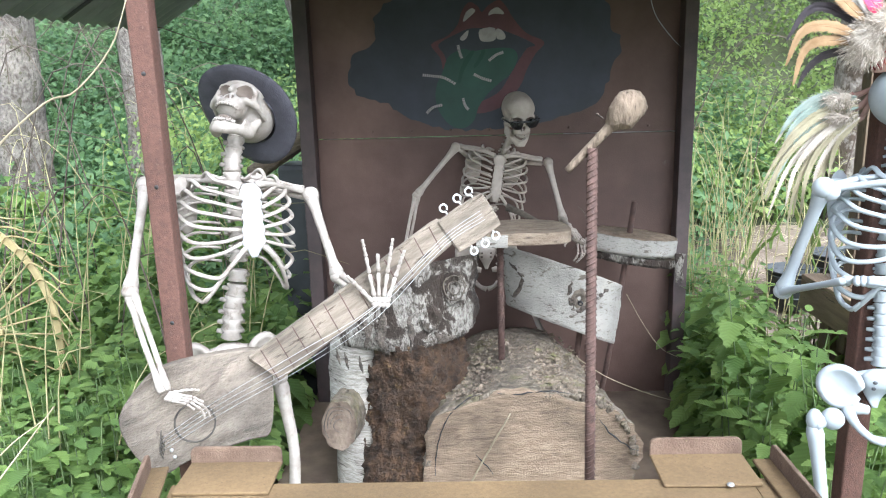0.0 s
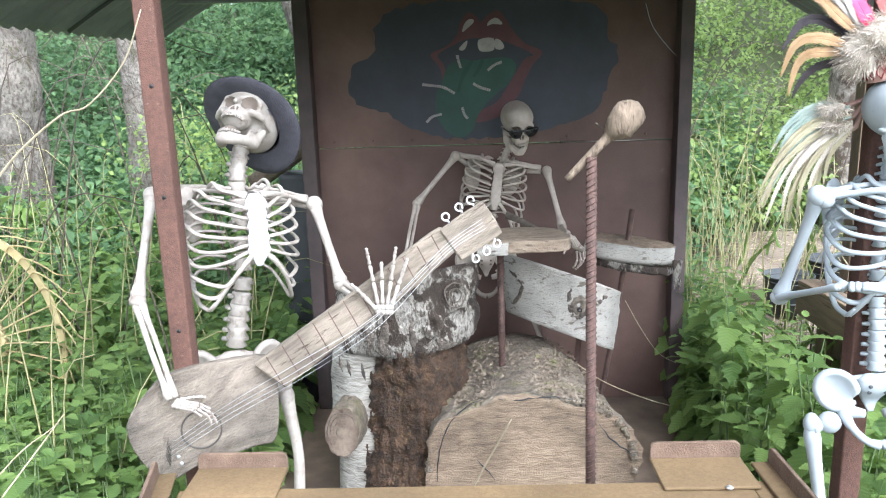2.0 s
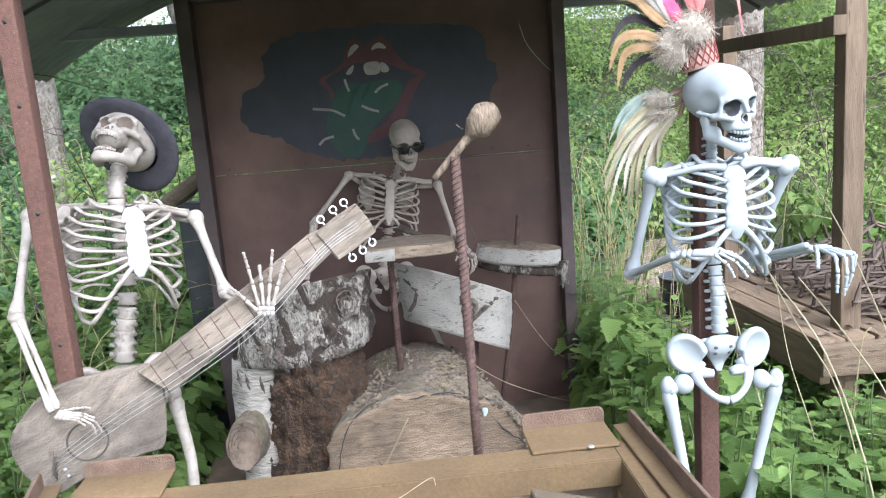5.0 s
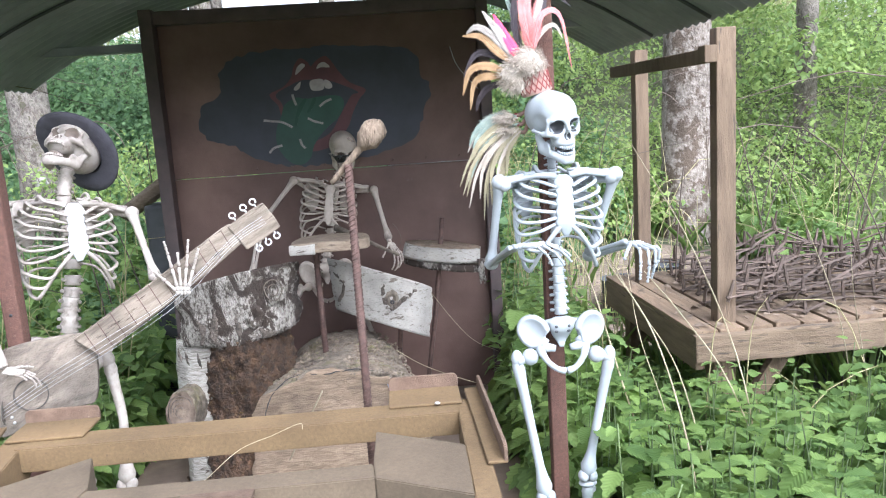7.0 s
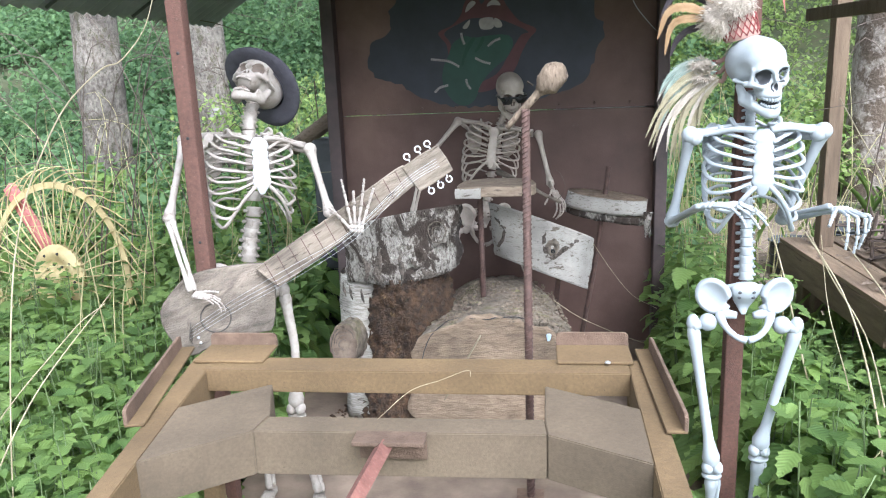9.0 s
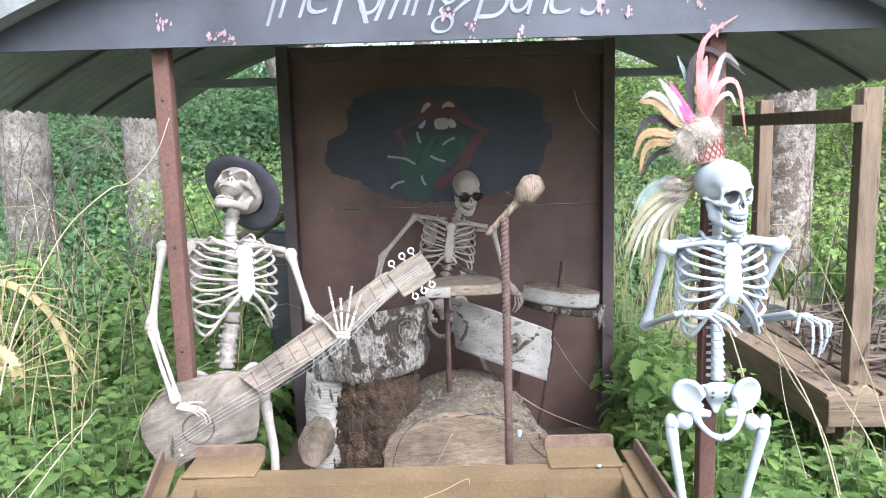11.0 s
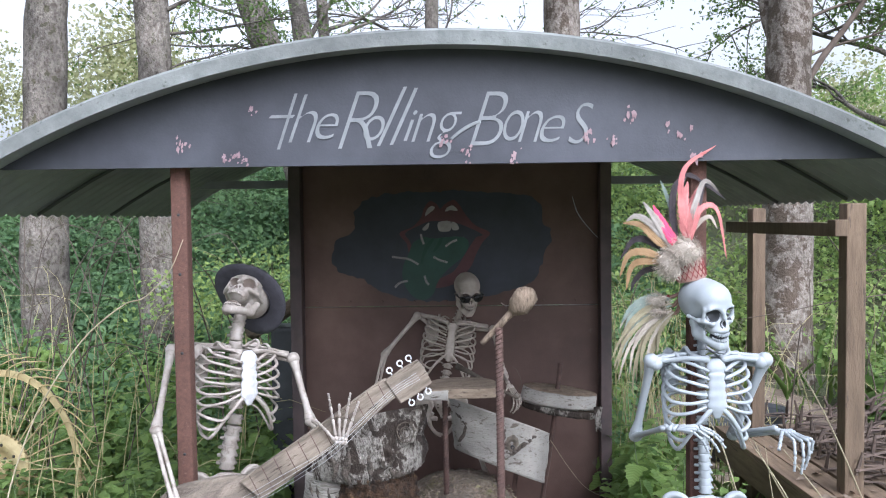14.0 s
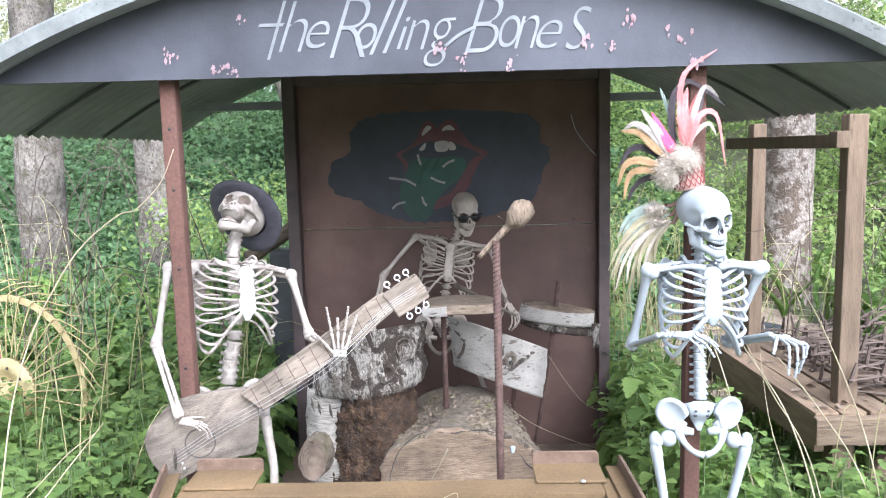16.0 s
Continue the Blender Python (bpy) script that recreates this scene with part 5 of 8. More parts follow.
def both(f, *args):
    return lambda p: np.minimum(f(p, *args), f(p * np.array([-1, 1, 1]), *args))


def skull(bm, m, jaw=4.0):
    """A skull, face towards -y, 0.21 high; jaw: how far the mouth stands open, in degrees."""
    piv = np.array([0, 0.0, -0.055])
    c, s = math.cos(radians(jaw)), math.sin(radians(jaw))

    def jp(*q):
        y, z = q[1] - piv[1], q[2] - piv[2]
        return (q[0], y * c - z * s + piv[1], y * s + z * c + piv[2])

    def f(p):
        d = e_ball(p, (0, 0.012, 0.004), (0.0685, 0.088, 0.071))
        d = e_join(d, e_ball(p, (0, -0.035, 0.012), (0.056, 0.05, 0.05)), 0.02)
        d = e_join(d, e_bar(p, (-0.036, -0.073, -0.013), (0.036, -0.073, -0.013), 0.012), 0.014)
        d = e_join(d, e_ball(p, (0, -0.052, -0.058), (0.036, 0.034, 0.034)), 0.016)
        d = e_join(d, e_ball(p, (0, -0.062, -0.078), (0.033, 0.030, 0.016)), 0.01)
        d = e_join(d, both(e_bar, (0.036, -0.072, -0.053), (0.060, -0.045, -0.046), 0.0085)(p), 0.010)
        d = e_join(d, both(e_bar, (0.060, -0.045, -0.046), (0.066, 0.002, -0.038), 0.0055)(p), 0.008)
        d = e_join(d, both(e_bar, (0.054, -0.058, -0.045), (0.052, -0.062, -0.012), 0.0065)(p), 0.008)
        d = e_join(d, e_bar(p, (0, -0.086, -0.022), (0, -0.093, -0.040), 0.0065), 0.008)
        d = e_cut(d, both(e_ball, (0.068, -0.040, -0.014), (0.013, 0.026, 0.024))(p), 0.008)
        d = e_cut(d, both(e_ball, (0.0300, -0.086, -0.0300), (0.0235, 0.037, 0.0205))(p), 0.004)
        d = e_cut(d, both(e_ball, (0.0055, -0.094, -0.058), (0.0062, 0.022, 0.0115))(p), 0.003)
        d = e_cut(d, both(e_ball, (0.046, -0.055, -0.075), (0.009, 0.026, 0.012))(p), 0.008)
        j = both(e_bar, jp(0.053, -0.004, -0.056), jp(0.046, -0.014, -0.094), 0.0105)(p)
        j = e_join(j, both(e_ball, jp(0.042, -0.030, -0.089), (0.007, 0.022, 0.018))(p), 0.012)
        j = e_join(j, both(e_bar, jp(0.046, -0.014, -0.094), jp(0.021, -0.066, -0.120), 0.0110)(p), 0.012)
        j = e_join(j, e_bar(p, jp(-0.010, -0.077, -0.127), jp(0.010, -0.077, -0.127), 0.0125), 0.012)
        j = e_join(j, both(e_bar, jp(0.029, -0.056, -0.110), jp(0.008, -0.080, -0.115), 0.0085)(p), 0.010)
        return np.minimum(d, j)

    v, q = nets(f, (-0.08, -0.112, -0.165), (0.08, 0.108, 0.084), 0.0034)
    sockets = np.minimum(both(e_ball, (0.0300, -0.086, -0.0300), (0.0235, 0.037, 0.0205))(v), both(e_ball, (0.0055, -0.094, -0.058), (0.0062, 0.022, 0.0115))(v)) < 0.0008
    vs = [bm.verts.new(m @ Vector(p)) for p in v]
    made = []
    for f4 in q:
        fc = bm.faces.new([vs[i] for i in f4])
        fc.material_index = 1 if all(sockets[i] for i in f4) else 0
        made.append(fc)
    bmesh.ops.recalc_face_normals(bm, faces=made)
    # a dark ball as shade in the open mouth, and two rows of teeth, curved up at the corners
    ball(bm, m @ Vector(jp(0, -0.058, -0.0975)), (0.0250, 0.026, 0.0095), 14, 8, m.to_3x3().to_4x4(), 1)
    for row in (0, 1):
        for k in range(12):
            a = (k - 5.5) * 0.25
            x, y = 0.0275 * math.sin(a), -0.064 - 0.0275 * math.cos(a)
            w, h = 0.0031 + (0.0008 if k in (5, 6) else 0), 0.0060 - 0.0012 * abs(math.sin(a))
            z = (-0.0925 if row == 0 else -0.1065) + 0.009 * (1 - math.cos(a))
            p = Vector((x, y, z)) if row == 0 else Vector(jp(x * 0.96, y + 0.002, z))
            ball(bm, m @ p, (w, 0.0036, h), 7, 5, m.to_3x3().to_4x4() @ Matrix.Rotation(-a, 4, "Z"))


def bone(bm, a, b, r, knob0=1.7, knob1=1.8, bend=(0, 0, 0), seg=9):
    a, b = Vector(a), Vector(b)
    mid = (a + b) / 2 + Vector(bend)
    tube(bm, [a, a.lerp(mid, 0.12), a.lerp(mid, 0.4), mid, mid.lerp(b, 0.6), mid.lerp(b, 0.88), b], [r * knob0 * 0.75, r * knob0, r * 1.15, r, r * 1.08, r * knob1, r * knob1 * 0.75], seg, 3)


def vertebra(bm, p, up, back, r, h, wide):
    up, back = Vector(up).normalized(), Vector(back).normalized()
    side = up.cross(back).normalized()
    p = Vector(p)
    tube(bm, [p - up * h * 0.48, p - up * h * 0.38, p, p + up * h * 0.38, p + up * h * 0.48], [r * 0.80, r, r * 0.70, r, r * 0.80], 12, 1)
    for s in (-1, 1):
        tube(bm, [p + side * s * r * 0.5 + back * r * 0.4, p + side * s * wide + back * r * 0.9 - up * 0.003], [r * 0.34, r * 0.22], 6, 1)
    tube(bm, [p + back * r * 0.6, p + back * (r + 0.018) - up * 0.012], [r * 0.34, r * 0.22], 6, 1)


def spine(bm, pts, count, r0, r1, back, wide0=0.02, wide1=0.03):
    path = smooth_path(pts, 12)
    for k in range(count):
        f = k / (count - 1) * (len(path) - 1)
        i = min(int(f), len(path) - 2)
        p = path[i].lerp(path[i + 1], f - i)
        h = sum((b - a).length for a, b in zip(path, path[1:])) / (count - 1)
        t = k / (count - 1)
        vertebra(bm, p, path[i] - path[i + 1], back, r0 + (r1 - r0) * t, h * 0.93, wide0 + (wide1 - wide0) * t)


def rib_cage(bm, m, r=0.005, flat=0.75, breast=1.0, slot=0):
    wide = (0.062, 0.094, 0.110, 0.119, 0.124, 0.126, 0.126, 0.123, 0.117, 0.107)
    deep = (-0.045, -0.060, -0.070, -0.077, -0.081, -0.083, -0.082, -0.076, -0.066, -0.050)
    at = (0.002, -0.020, -0.040, -0.060, -0.080, -0.098, -0.111, -0.124, -0.150, -0.178)
    slope = (0.012, 0.020, 0.022, 0.019, 0.010, -0.005, -0.023, -0.040, -0.047, -0.048)
    for i in range(10):
        for s in (-1, 1):
            w, d, z = wide[i], deep[i], at[i]
            zs = z + (0.010, 0.020, 0.028, 0.034, 0.036, 0.032, 0.026, 0.016, 0.012, 0.012)[i]
            p = [(0.010, 0.070, zs), (0.5 * w, 0.090, zs + 0.004), (0.88 * w, 0.062, zs - 0.008), (w, 0.012, z + slope[i] + 0.014), (0.94 * w, 0.45 * d, z + slope[i] + 0.002)]
            if i < 7:
                p += [(0.60 * w, 0.90 * d, z + slope[i] * 0.55 + 0.001), (0.022, -0.074 if i else -0.066, z - (0 if i < 5 else -0.006))]
            else:
                k = i - 7
                p += [(0.080 + 0.010 * k, -0.064 + 0.014 * k, -0.172 - 0.024 * k), (0.062 + 0.015 * k, -0.074 + 0.014 * k, -0.160 - 0.024 * k)]
            tube(bm, [m @ Vector((s * x, y, zz)) for x, y, zz in p], [r * 0.9, r, r, r * 1.05, r * 1.05, r * 1.05], 7, 4, flat)
    for s in (-1, 1):
        tube(bm, [m @ Vector((s * x, y, z)) for x, y, z in ((0.012, -0.078, -0.110), (0.036, -0.080, -0.130), (0.064, -0.072, -0.162), (0.086, -0.055, -0.198), (0.098, -0.036, -0.224))], [r * 1.3, r * 1.25, r * 1.1, r, r * 0.7], 7, 4)
        # shoulder blade
        mm = m @ Matrix.Translation((s * 0.082, 0.092, -0.045)) @ Matrix.Rotation(radians(-20 * s), 4, "Z") @ Matrix.Rotation(radians(10 * s), 4, "Y")
        ball(bm, (0, 0, 0), (0.036, 0.006, 0.062), 12, 8, mm)
    # breastbone
    edge = [(0.008, -0.062, 0.60), (-0.002, -0.068, 1.02), (-0.014, -0.071, 0.92), (-0.024, -0.073, 0.66)]
    edge += [(-0.030 - 0.0125 * k, -0.0745 - 0.0009 * k, (0.80, 0.66)[k % 2] + 0.024 * k) for k in range(7)]
    edge += [(-0.116, -0.080, 0.74), (-0.124, -0.0795, 0.50), (-0.137, -0.079, 0.22)]
    tube(bm, [m @ Vector((0, y, z)) for z, y, w in edge], [0.0245 * w * (breast if k > 1 else 1.0) for k, (z, y, w) in enumerate(edge)], 12, 3, 0.30, m.to_3x3() @ Vector((0, 1, 0)), slot)


def finger(bm, p, f, n, lens, curl, r):
    f, n = f.normalized(), n.normalized()
    for i, ln in enumerate(lens):
        if i:
            f2 = (f * math.cos(curl[i - 1]) + n * math.sin(curl[i - 1])).normalized()
            n = (n * math.cos(curl[i - 1]) - f * math.sin(curl[i - 1])).normalized()
            f = f2
        q = p + f * ln
        tube(bm, [p + f * ln * 0.04, p + f * ln * 0.16, p + f * ln * 0.5, p + f * ln * 0.84, p + f * ln * 0.97], [r * 0.9, r * 1.25, r * 0.72, r * 1.15, r * 0.8], 7, 1)
        p, r = q, r * 0.92


def hand(bm, wrist, along, palm, size=1.0, curl=(0.2, 0.3, 0.3), spread=0.10, mirror=1, missing=()):
    w, f, n = Vector(wrist), Vector(along).normalized(), Vector(palm)
    n = (n - f * n.dot(f)).normalized()
    s = f.cross(n) * mirror
    for i in range(4):
        for j in range(2):
            ball(bm, w + size * (f * (0.006 + 0.011 * j) + s * (i - 1.5) * 0.0095), size * 0.0075, 8, 6)
    for i in range(4):
        o = i - 1.5
        d = (f + s * o * spread).normalized()
        ln = (0.056, 0.060, 0.058, 0.052)[i] * size
        pl = ((0.040, 0.024, 0.018), (0.043, 0.027, 0.019), (0.040, 0.025, 0.018), (0.032, 0.019, 0.016))[i]
        pl = pl[:1] if i in missing else pl
        c = [q * (1 + 0.12 * o) for q in curl]
        finger(bm, w + size * (f * 0.022 + s * o * 0.0105), d, n, [ln] + [q * size for q in pl], c, 0.0046 * size)
    d = (f * 0.72 + s * -0.68 * 1.0 + n * 0.15).normalized()
    finger(bm, w + size * (f * 0.010 - s * 0.018), d, n, [0.042 * size, 0.030 * size, 0.022 * size], (0.15, 0.2), 0.005 * size)


def arm(bm, sh, el, wr, r=0.0085, bend=(0, 0, 0)):
    ball(bm, sh, r * 2.0, 12, 8)
    bone(bm, sh, el, r, 1.6, 1.75, bend)
    el, wr = Vector(el), Vector(wr)
    d = (wr - el).normalized()
    s = d.cross(Vector((0.2, -1, 0.1))).normalized()
    ball(bm, el, (r * 1.9, r * 1.6, r * 1.6), 10, 7)
    bone(bm, el + s * r * 0.55, wr + s * r * 0.62, r * 0.62, 1.6, 1.6, s * 0.0025)
    bone(bm, el - s * r * 0.55, wr - s * r * 0.62, r * 0.58, 1.9, 1.4, s * -0.002)


def pelvis(bm, m):
    for s in (-1, 1):
        mm = m @ Matrix.Translation((s * 0.084, -0.004, -0.032)) @ Matrix.Rotation(radians(18 * s), 4, "Z") @ Matrix.Rotation(radians(15 * s), 4, "Y")
        v, q = nets(lambda p: e_cut(e_cut(e_ball(p, (0, 0.004, 0), (0.049, 0.024, 0.062)), e_ball(p, (0, -0.030, 0.004), (0.046, 0.035, 0.060)), 0.004), e_ball(p, (-s * 0.052, 0, -0.048), (0.030, 0.06, 0.036)), 0.008), (-0.056, -0.032, -0.068), (0.056, 0.038, 0.068), 0.0046)
        vs = [bm.verts.new(mm @ Vector(p)) for p in v]
        fs = [bm.faces.new([vs[i] for i in f4]) for f4 in q]
        bmesh.ops.recalc_face_normals(bm, faces=fs)
        tube(bm, [m @ Vector((s * x, y, z)) for x, y, z in ((0.050, 0.004, -0.060), (0.066, -0.008, -0.088), (0.054, -0.030, -0.125), (0.028, -0.044, -0.153), (0.002, -0.048, -0.163))], [0.016, 0.015, 0.009, 0.0085, 0.011], 9, 4)
        tube(bm, [m @ Vector((s * x, y, z)) for x, y, z in ((0.022, -0.010, -0.094), (0.045, -0.008, -0.090), (0.066, -0.006, -0.086))], [0.010, 0.014, 0.013], 10, 2)
        tube(bm, [m @ Vector((s * 0.014, 0.004, -0.002)), m @ Vector((s * 0.058, 0.012, -0.012))], [0.012, 0.010], 8, 1)
    tube(bm, [m @ Vector(p) for p in ((0, 0.002, 0.012), (0, -0.004, 0.000), (0, -0.004, -0.022), (0, 0.010, -0.050), (0, 0.012, -0.075), (0, 0.004, -0.096))], [0.025, 0.041, 0.037, 0.028, 0.015, 0.006], 14, 3, 0.45, m.to_3x3() @ Vector((0, 1, 0)))
    # dark beads painted in place of the shaded sacrum holes
    for s in (-1, 1):
        for z in (-0.014, -0.032):
            ball(bm, m @ Vector((s * 0.018, -0.0205 + 0.2 * (-0.01 - z), z)), (0.0055, 0.003, 0.0045), 8, 5, None, 1)


def leg(bm, hip, out, knee, ankle, toes, r=0.011, bend=(0, 0, 0)):
    hip, out, knee, ankle = Vector(hip), Vector(out), Vector(knee), Vector(ankle)
    ball(bm, hip, r * 1.75, 12, 8)
    tr = hip + out * 0.036 + Vector((0, 0, -0.010))
    tube(bm, [hip, hip.lerp(tr, 0.5), tr], [r * 1.1, r, r * 1.4], 9, 2)
    ball(bm, tr + Vector((0, 0, 0.008)), (r * 1.25, r * 1.3, r * 1.8), 10, 7)
    bone(bm, tr, knee + Vector((0, 0, 0.015)), r * 0.92, 1.45, 1.95, bend, 12)
    for s in (-1, 1):
        ball(bm, knee + Vector((s * r * 0.95, -r * 0.3, 0.008)), (r * 1.15, r * 1.6, r * 1.35), 12, 8)
    k2 = knee + Vector((0, 0, -0.028))
    ball(bm, k2 + Vector((0, 0, 0.010)), (r * 2.0, r * 1.6, r * 0.8), 14, 7)
    bone(bm, k2, ankle, r * 0.85, 1.6, 1.3)
    bone(bm, k2 + Vector((0.022, 0.012, -0.012)), ankle + Vector((0.014, 0.006, 0)), r * 0.4, 1.5, 1.5)
    t = Vector(toes)
    side = t.cross(Vector((0, 0, 1))).normalized()
    ball(bm, ankle + Vector((0, 0, -0.022)) - t.normalized() * 0.02, (0.018, 0.028, 0.018), 10, 7)
    for k in range(5):
        o = (k - 2) * 0.011
        tube(bm, [ankle + side * o * 0.5 + Vector((0, 0, -0.014)), ankle + side * o + t * 0.55 + Vector((0, 0, -0.026)), ankle + side * o * 1.3 + t + Vector((0, 0, -0.034))], [0.009, 0.006, 0.005], 7, 3)


def shoulder_girdle(bm, m, shl, shr, r=0.0065):
    for s, sh in ((-1, shl), (1, shr)):
        sh = Vector(sh)
        a = m @ Vector((s * 0.018, -0.062, 0.006))
        tube(bm, [a, a.lerp(sh, 0.35) + Vector((0, -0.008, 0.010)), a.lerp(sh, 0.7) + Vector((0, 0.006, 0.006)), sh + Vector((0, 0, 0.008))], [r * 1.4, r, r * 0.95, r * 1.5], 8, 4)
        b = m @ Vector((s * 0.060, 0.095, -0.012))
        tube(bm, [b, b.lerp(sh, 0.6) + Vector((0, 0.012, 0.012)), sh + Vector((0, 0.006, 0.012))], [r, r * 1.1, r * 1.5], 7, 3)
        d = m @ Vector((s * 0.030, -0.010, 0.016))
        tube(bm, [d, d.lerp(sh, 0.5) + Vector((0, 0.010, 0.008)), sh + Vector((0, 0.004, 0.010))], [r * 0.9, r * 1.25, r * 1.6], 8, 3, 0.7, Vector((0, 0, 1)))
        c = m @ Vector((s * 0.105, 0.075, -0.02))
        tube(bm, [c, sh + Vector((0, 0.004, -0.004))], [r * 1.2, r * 1.8], 8, 1)


def frame_at(x, y, z, yaw=0.0, pitch=0.0, roll=0.0, s=1.0):
    """yaw turns the front (-y) towards +x; pitch leans it back; roll leans it sideways."""
    return Matrix.Translation((x, y, z)) @ Matrix.Rotation(radians(yaw), 4, "Z") @ Matrix.Rotation(radians(-pitch), 4, "X") @ Matrix.Rotation(radians(roll), 4, "Y") @ Matrix.Scale(s, 4)


def finish(name, bm, mats, label):
    return tagged(link(name, bm, mats), label, "skeleton", "skeletons of the band")


# the white singer, hung on its post
bm = bmesh.new()
WSK = frame_at(0.887, 1.55, 1.511, 20, -3, -4, 0.91)
skull(bm, WSK, 2.5)
cm = frame_at(0.903, 1.585, 1.340, 3) @ Matrix.Diagonal((0.97, 1.0, 1.16, 1))
rib_cage(bm, cm, 0.0058, breast=1.3)
SL, SR = (0.750, 1.572, 1.328), (1.056, 1.572, 1.330)
shoulder_girdle(bm, cm, SL, SR, 0.0075)
for p in (SL, SR):
    ball(bm, p, 0.0205, 14, 10)
spine(bm, [(0.894, 1.605, 1.43), (0.897, 1.615, 1.36), (0.902, 1.63, 1.25), (0.902, 1.62, 1.12), (0.901, 1.598, 1.03), (0.901, 1.588, 0.950)], 19, 0.0125, 0.0205, (0, 1, 0), 0.018, 0.027)
arm(bm, (0.738, 1.575, 1.335), (0.715, 1.675, 1.085), (0.752, 1.475, 1.165), 0.0115)
hand(bm, (0.757, 1.458, 1.170), (0.62, -0.30, 0.05), (0.25, -0.1, -1), 0.98, (0.55, 0.35, 0.15), 0.22, -1)
arm(bm, (1.068, 1.575, 1.336), (1.010, 1.665, 1.09), (1.078, 1.50, 1.150), 0.0115)
hand(bm, (1.090, 1.485, 1.152), (0.16, -0.52, -0.06), (-0.02, -0.2, -1), 1.0, (1.3, 0.35, 0.05), 0.22, 1)
pm = frame_at(0.900, 1.585, 0.919, 0) @ Matrix.Diagonal((1.0, 1.0, 0.846, 1))
pelvis(bm, pm)
leg(bm, (0.803, 1.575, 0.820), (-1.1, 0, 0), (0.826, 1.55, 0.385), (0.835, 1.60, 0.06), (-0.02, -0.11, 0), 0.0142)
leg(bm, (0.998, 1.575, 0.812), (1.1, 0, 0), (0.966, 1.60, 0.415), (0.955, 1.64, 0.06), (0.03, -0.11, 0), 0.0142)
finish("skeleton", bm, [WHITE_BONE, WHITE_SOCKET], "glossy white plastic skeleton with dark eye sockets, tied to a post")

# the cream guitarist, head thrown back
bm = bmesh.new()
LSK = frame_at(-0.543, 1.945, 1.506, -6, 56, 5, 0.96)
skull(bm, LSK, 16)
cm = frame_at(-0.540, 1.79, 1.337, 42, 0, 3) @ Matrix.Diagonal((1.08, 1.05, 1.17, 1))
rib_cage(bm, cm, 0.0052, breast=1.35, slot=2)
SL, SR = (-0.742, 1.850, 1.340), (-0.408, 1.915, 1.292)
shoulder_girdle(bm, cm, SL, SR)
spine(bm, [(-0.556, 1.925, 1.470), (-0.566, 1.885, 1.41), (-0.570, 1.865, 1.345), (-0.570, 1.87, 1.23), (-0.574, 1.85, 1.10), (-0.588, 1.835, 1.02), (-0.597, 1.83, 0.955)], 16, 0.0215, 0.0275, (-0.4, 0.9, 0), 0.024, 0.032)
arm(bm, (-0.772, 1.825, 1.338), (-0.748, 1.62, 1.128), (-0.655, 1.525, 0.93), 0.0105)
hand(bm, (-0.652, 1.522, 0.922), (0.92, -0.05, -0.2), (-0.1, 0.3, -1), 0.68, (0.45, 0.6, 0.4), 0.03, -1, (0, 3))
arm(bm, (-0.388, 1.91, 1.290), (-0.318, 1.835, 1.095), (-0.245, 1.745, 1.075), 0.011)
hand(bm, (-0.197, 1.684, 1.062), (0.10, 0.02, 1), (0.1, -1, 0), 1.02, (0.04, 0.1, 0.06), 0.17, 1, (1,))
pm = frame_at(-0.605, 1.825, 0.915, 24)
pelvis(bm, pm)
leg(bm, (-0.495, 1.75, 0.865), (0.9, 0.1, 0), (-0.443, 1.715, 0.468), (-0.388, 1.70, 0.045 + FLOOR), (0.03, -0.10, 0), 0.0150, (0.016, 0, 0.01))
leg(bm, (-0.695, 1.81, 0.86), (-0.9, 0, 0), (-0.570, 1.735, 0.475), (-0.560, 1.71, 0.045 + FLOOR), (0, -0.10, 0), 0.0125)
finish("skeleton", bm, [CREAM_BONE, CREAM_SOCKET, BREAST_WHITE], "cream plastic skeleton with open jaw, playing a wooden guitar")

# the tan drummer against the panel
bm = bmesh.new()
DSK = frame_at(0.220, 3.055, 1.424, 14, -14, 1, 0.90)
skull(bm, DSK, 5)
cm = frame_at(0.140, 3.105, 1.238, 4, 0, 8, 1.02) @ Matrix.Diagonal((1.02, 1.0, 1.26, 1))
rib_cage(bm, cm, 0.0052)
SL, SR = (-0.012, 3.12, 1.270), (0.318, 3.12, 1.208)
shoulder_girdle(bm, cm, SL, SR)
spine(bm, [(0.207, 3.09, 1.335), (0.175, 3.13, 1.27), (0.15, 3.165, 1.16), (0.115, 3.15, 1.0), (0.092, 3.10, 0.88)], 19, 0.013, 0.022, (0, 1, 0), 0.018, 0.028)
arm(bm, (-0.029, 3.12, 1.276), (-0.192, 3.08, 1.090), (-0.238, 2.97, 0.875), 0.0105)
hand(bm, (-0.24, 2.955, 0.865), (0.1, -0.5, -0.5), (0.5, 0.3, -0.6), 0.95, (0.5, 0.6, 0.5), 0.1)
arm(bm, (0.345, 3.12, 1.205), (0.398, 3.04, 0.985), (0.405, 2.88, 0.985), 0.0105)
hand(bm, (0.408, 2.865, 0.982), (0.25, -0.4, -0.35), (-0.3, 0.1, -0.9), 0.95, (0.6, 0.8, 0.5), 0.12)
pm = frame_at(0.088, 3.08, 0.862, 0, -8)
pelvis(bm, pm)
leg(bm, (0.0, 3.05, 0.77), (-1, 0, 0), (-0.15, 2.72, 0.52), (-0.12, 2.85, FLOOR + 0.06), (-0.02, -0.1, 0), 0.0115)
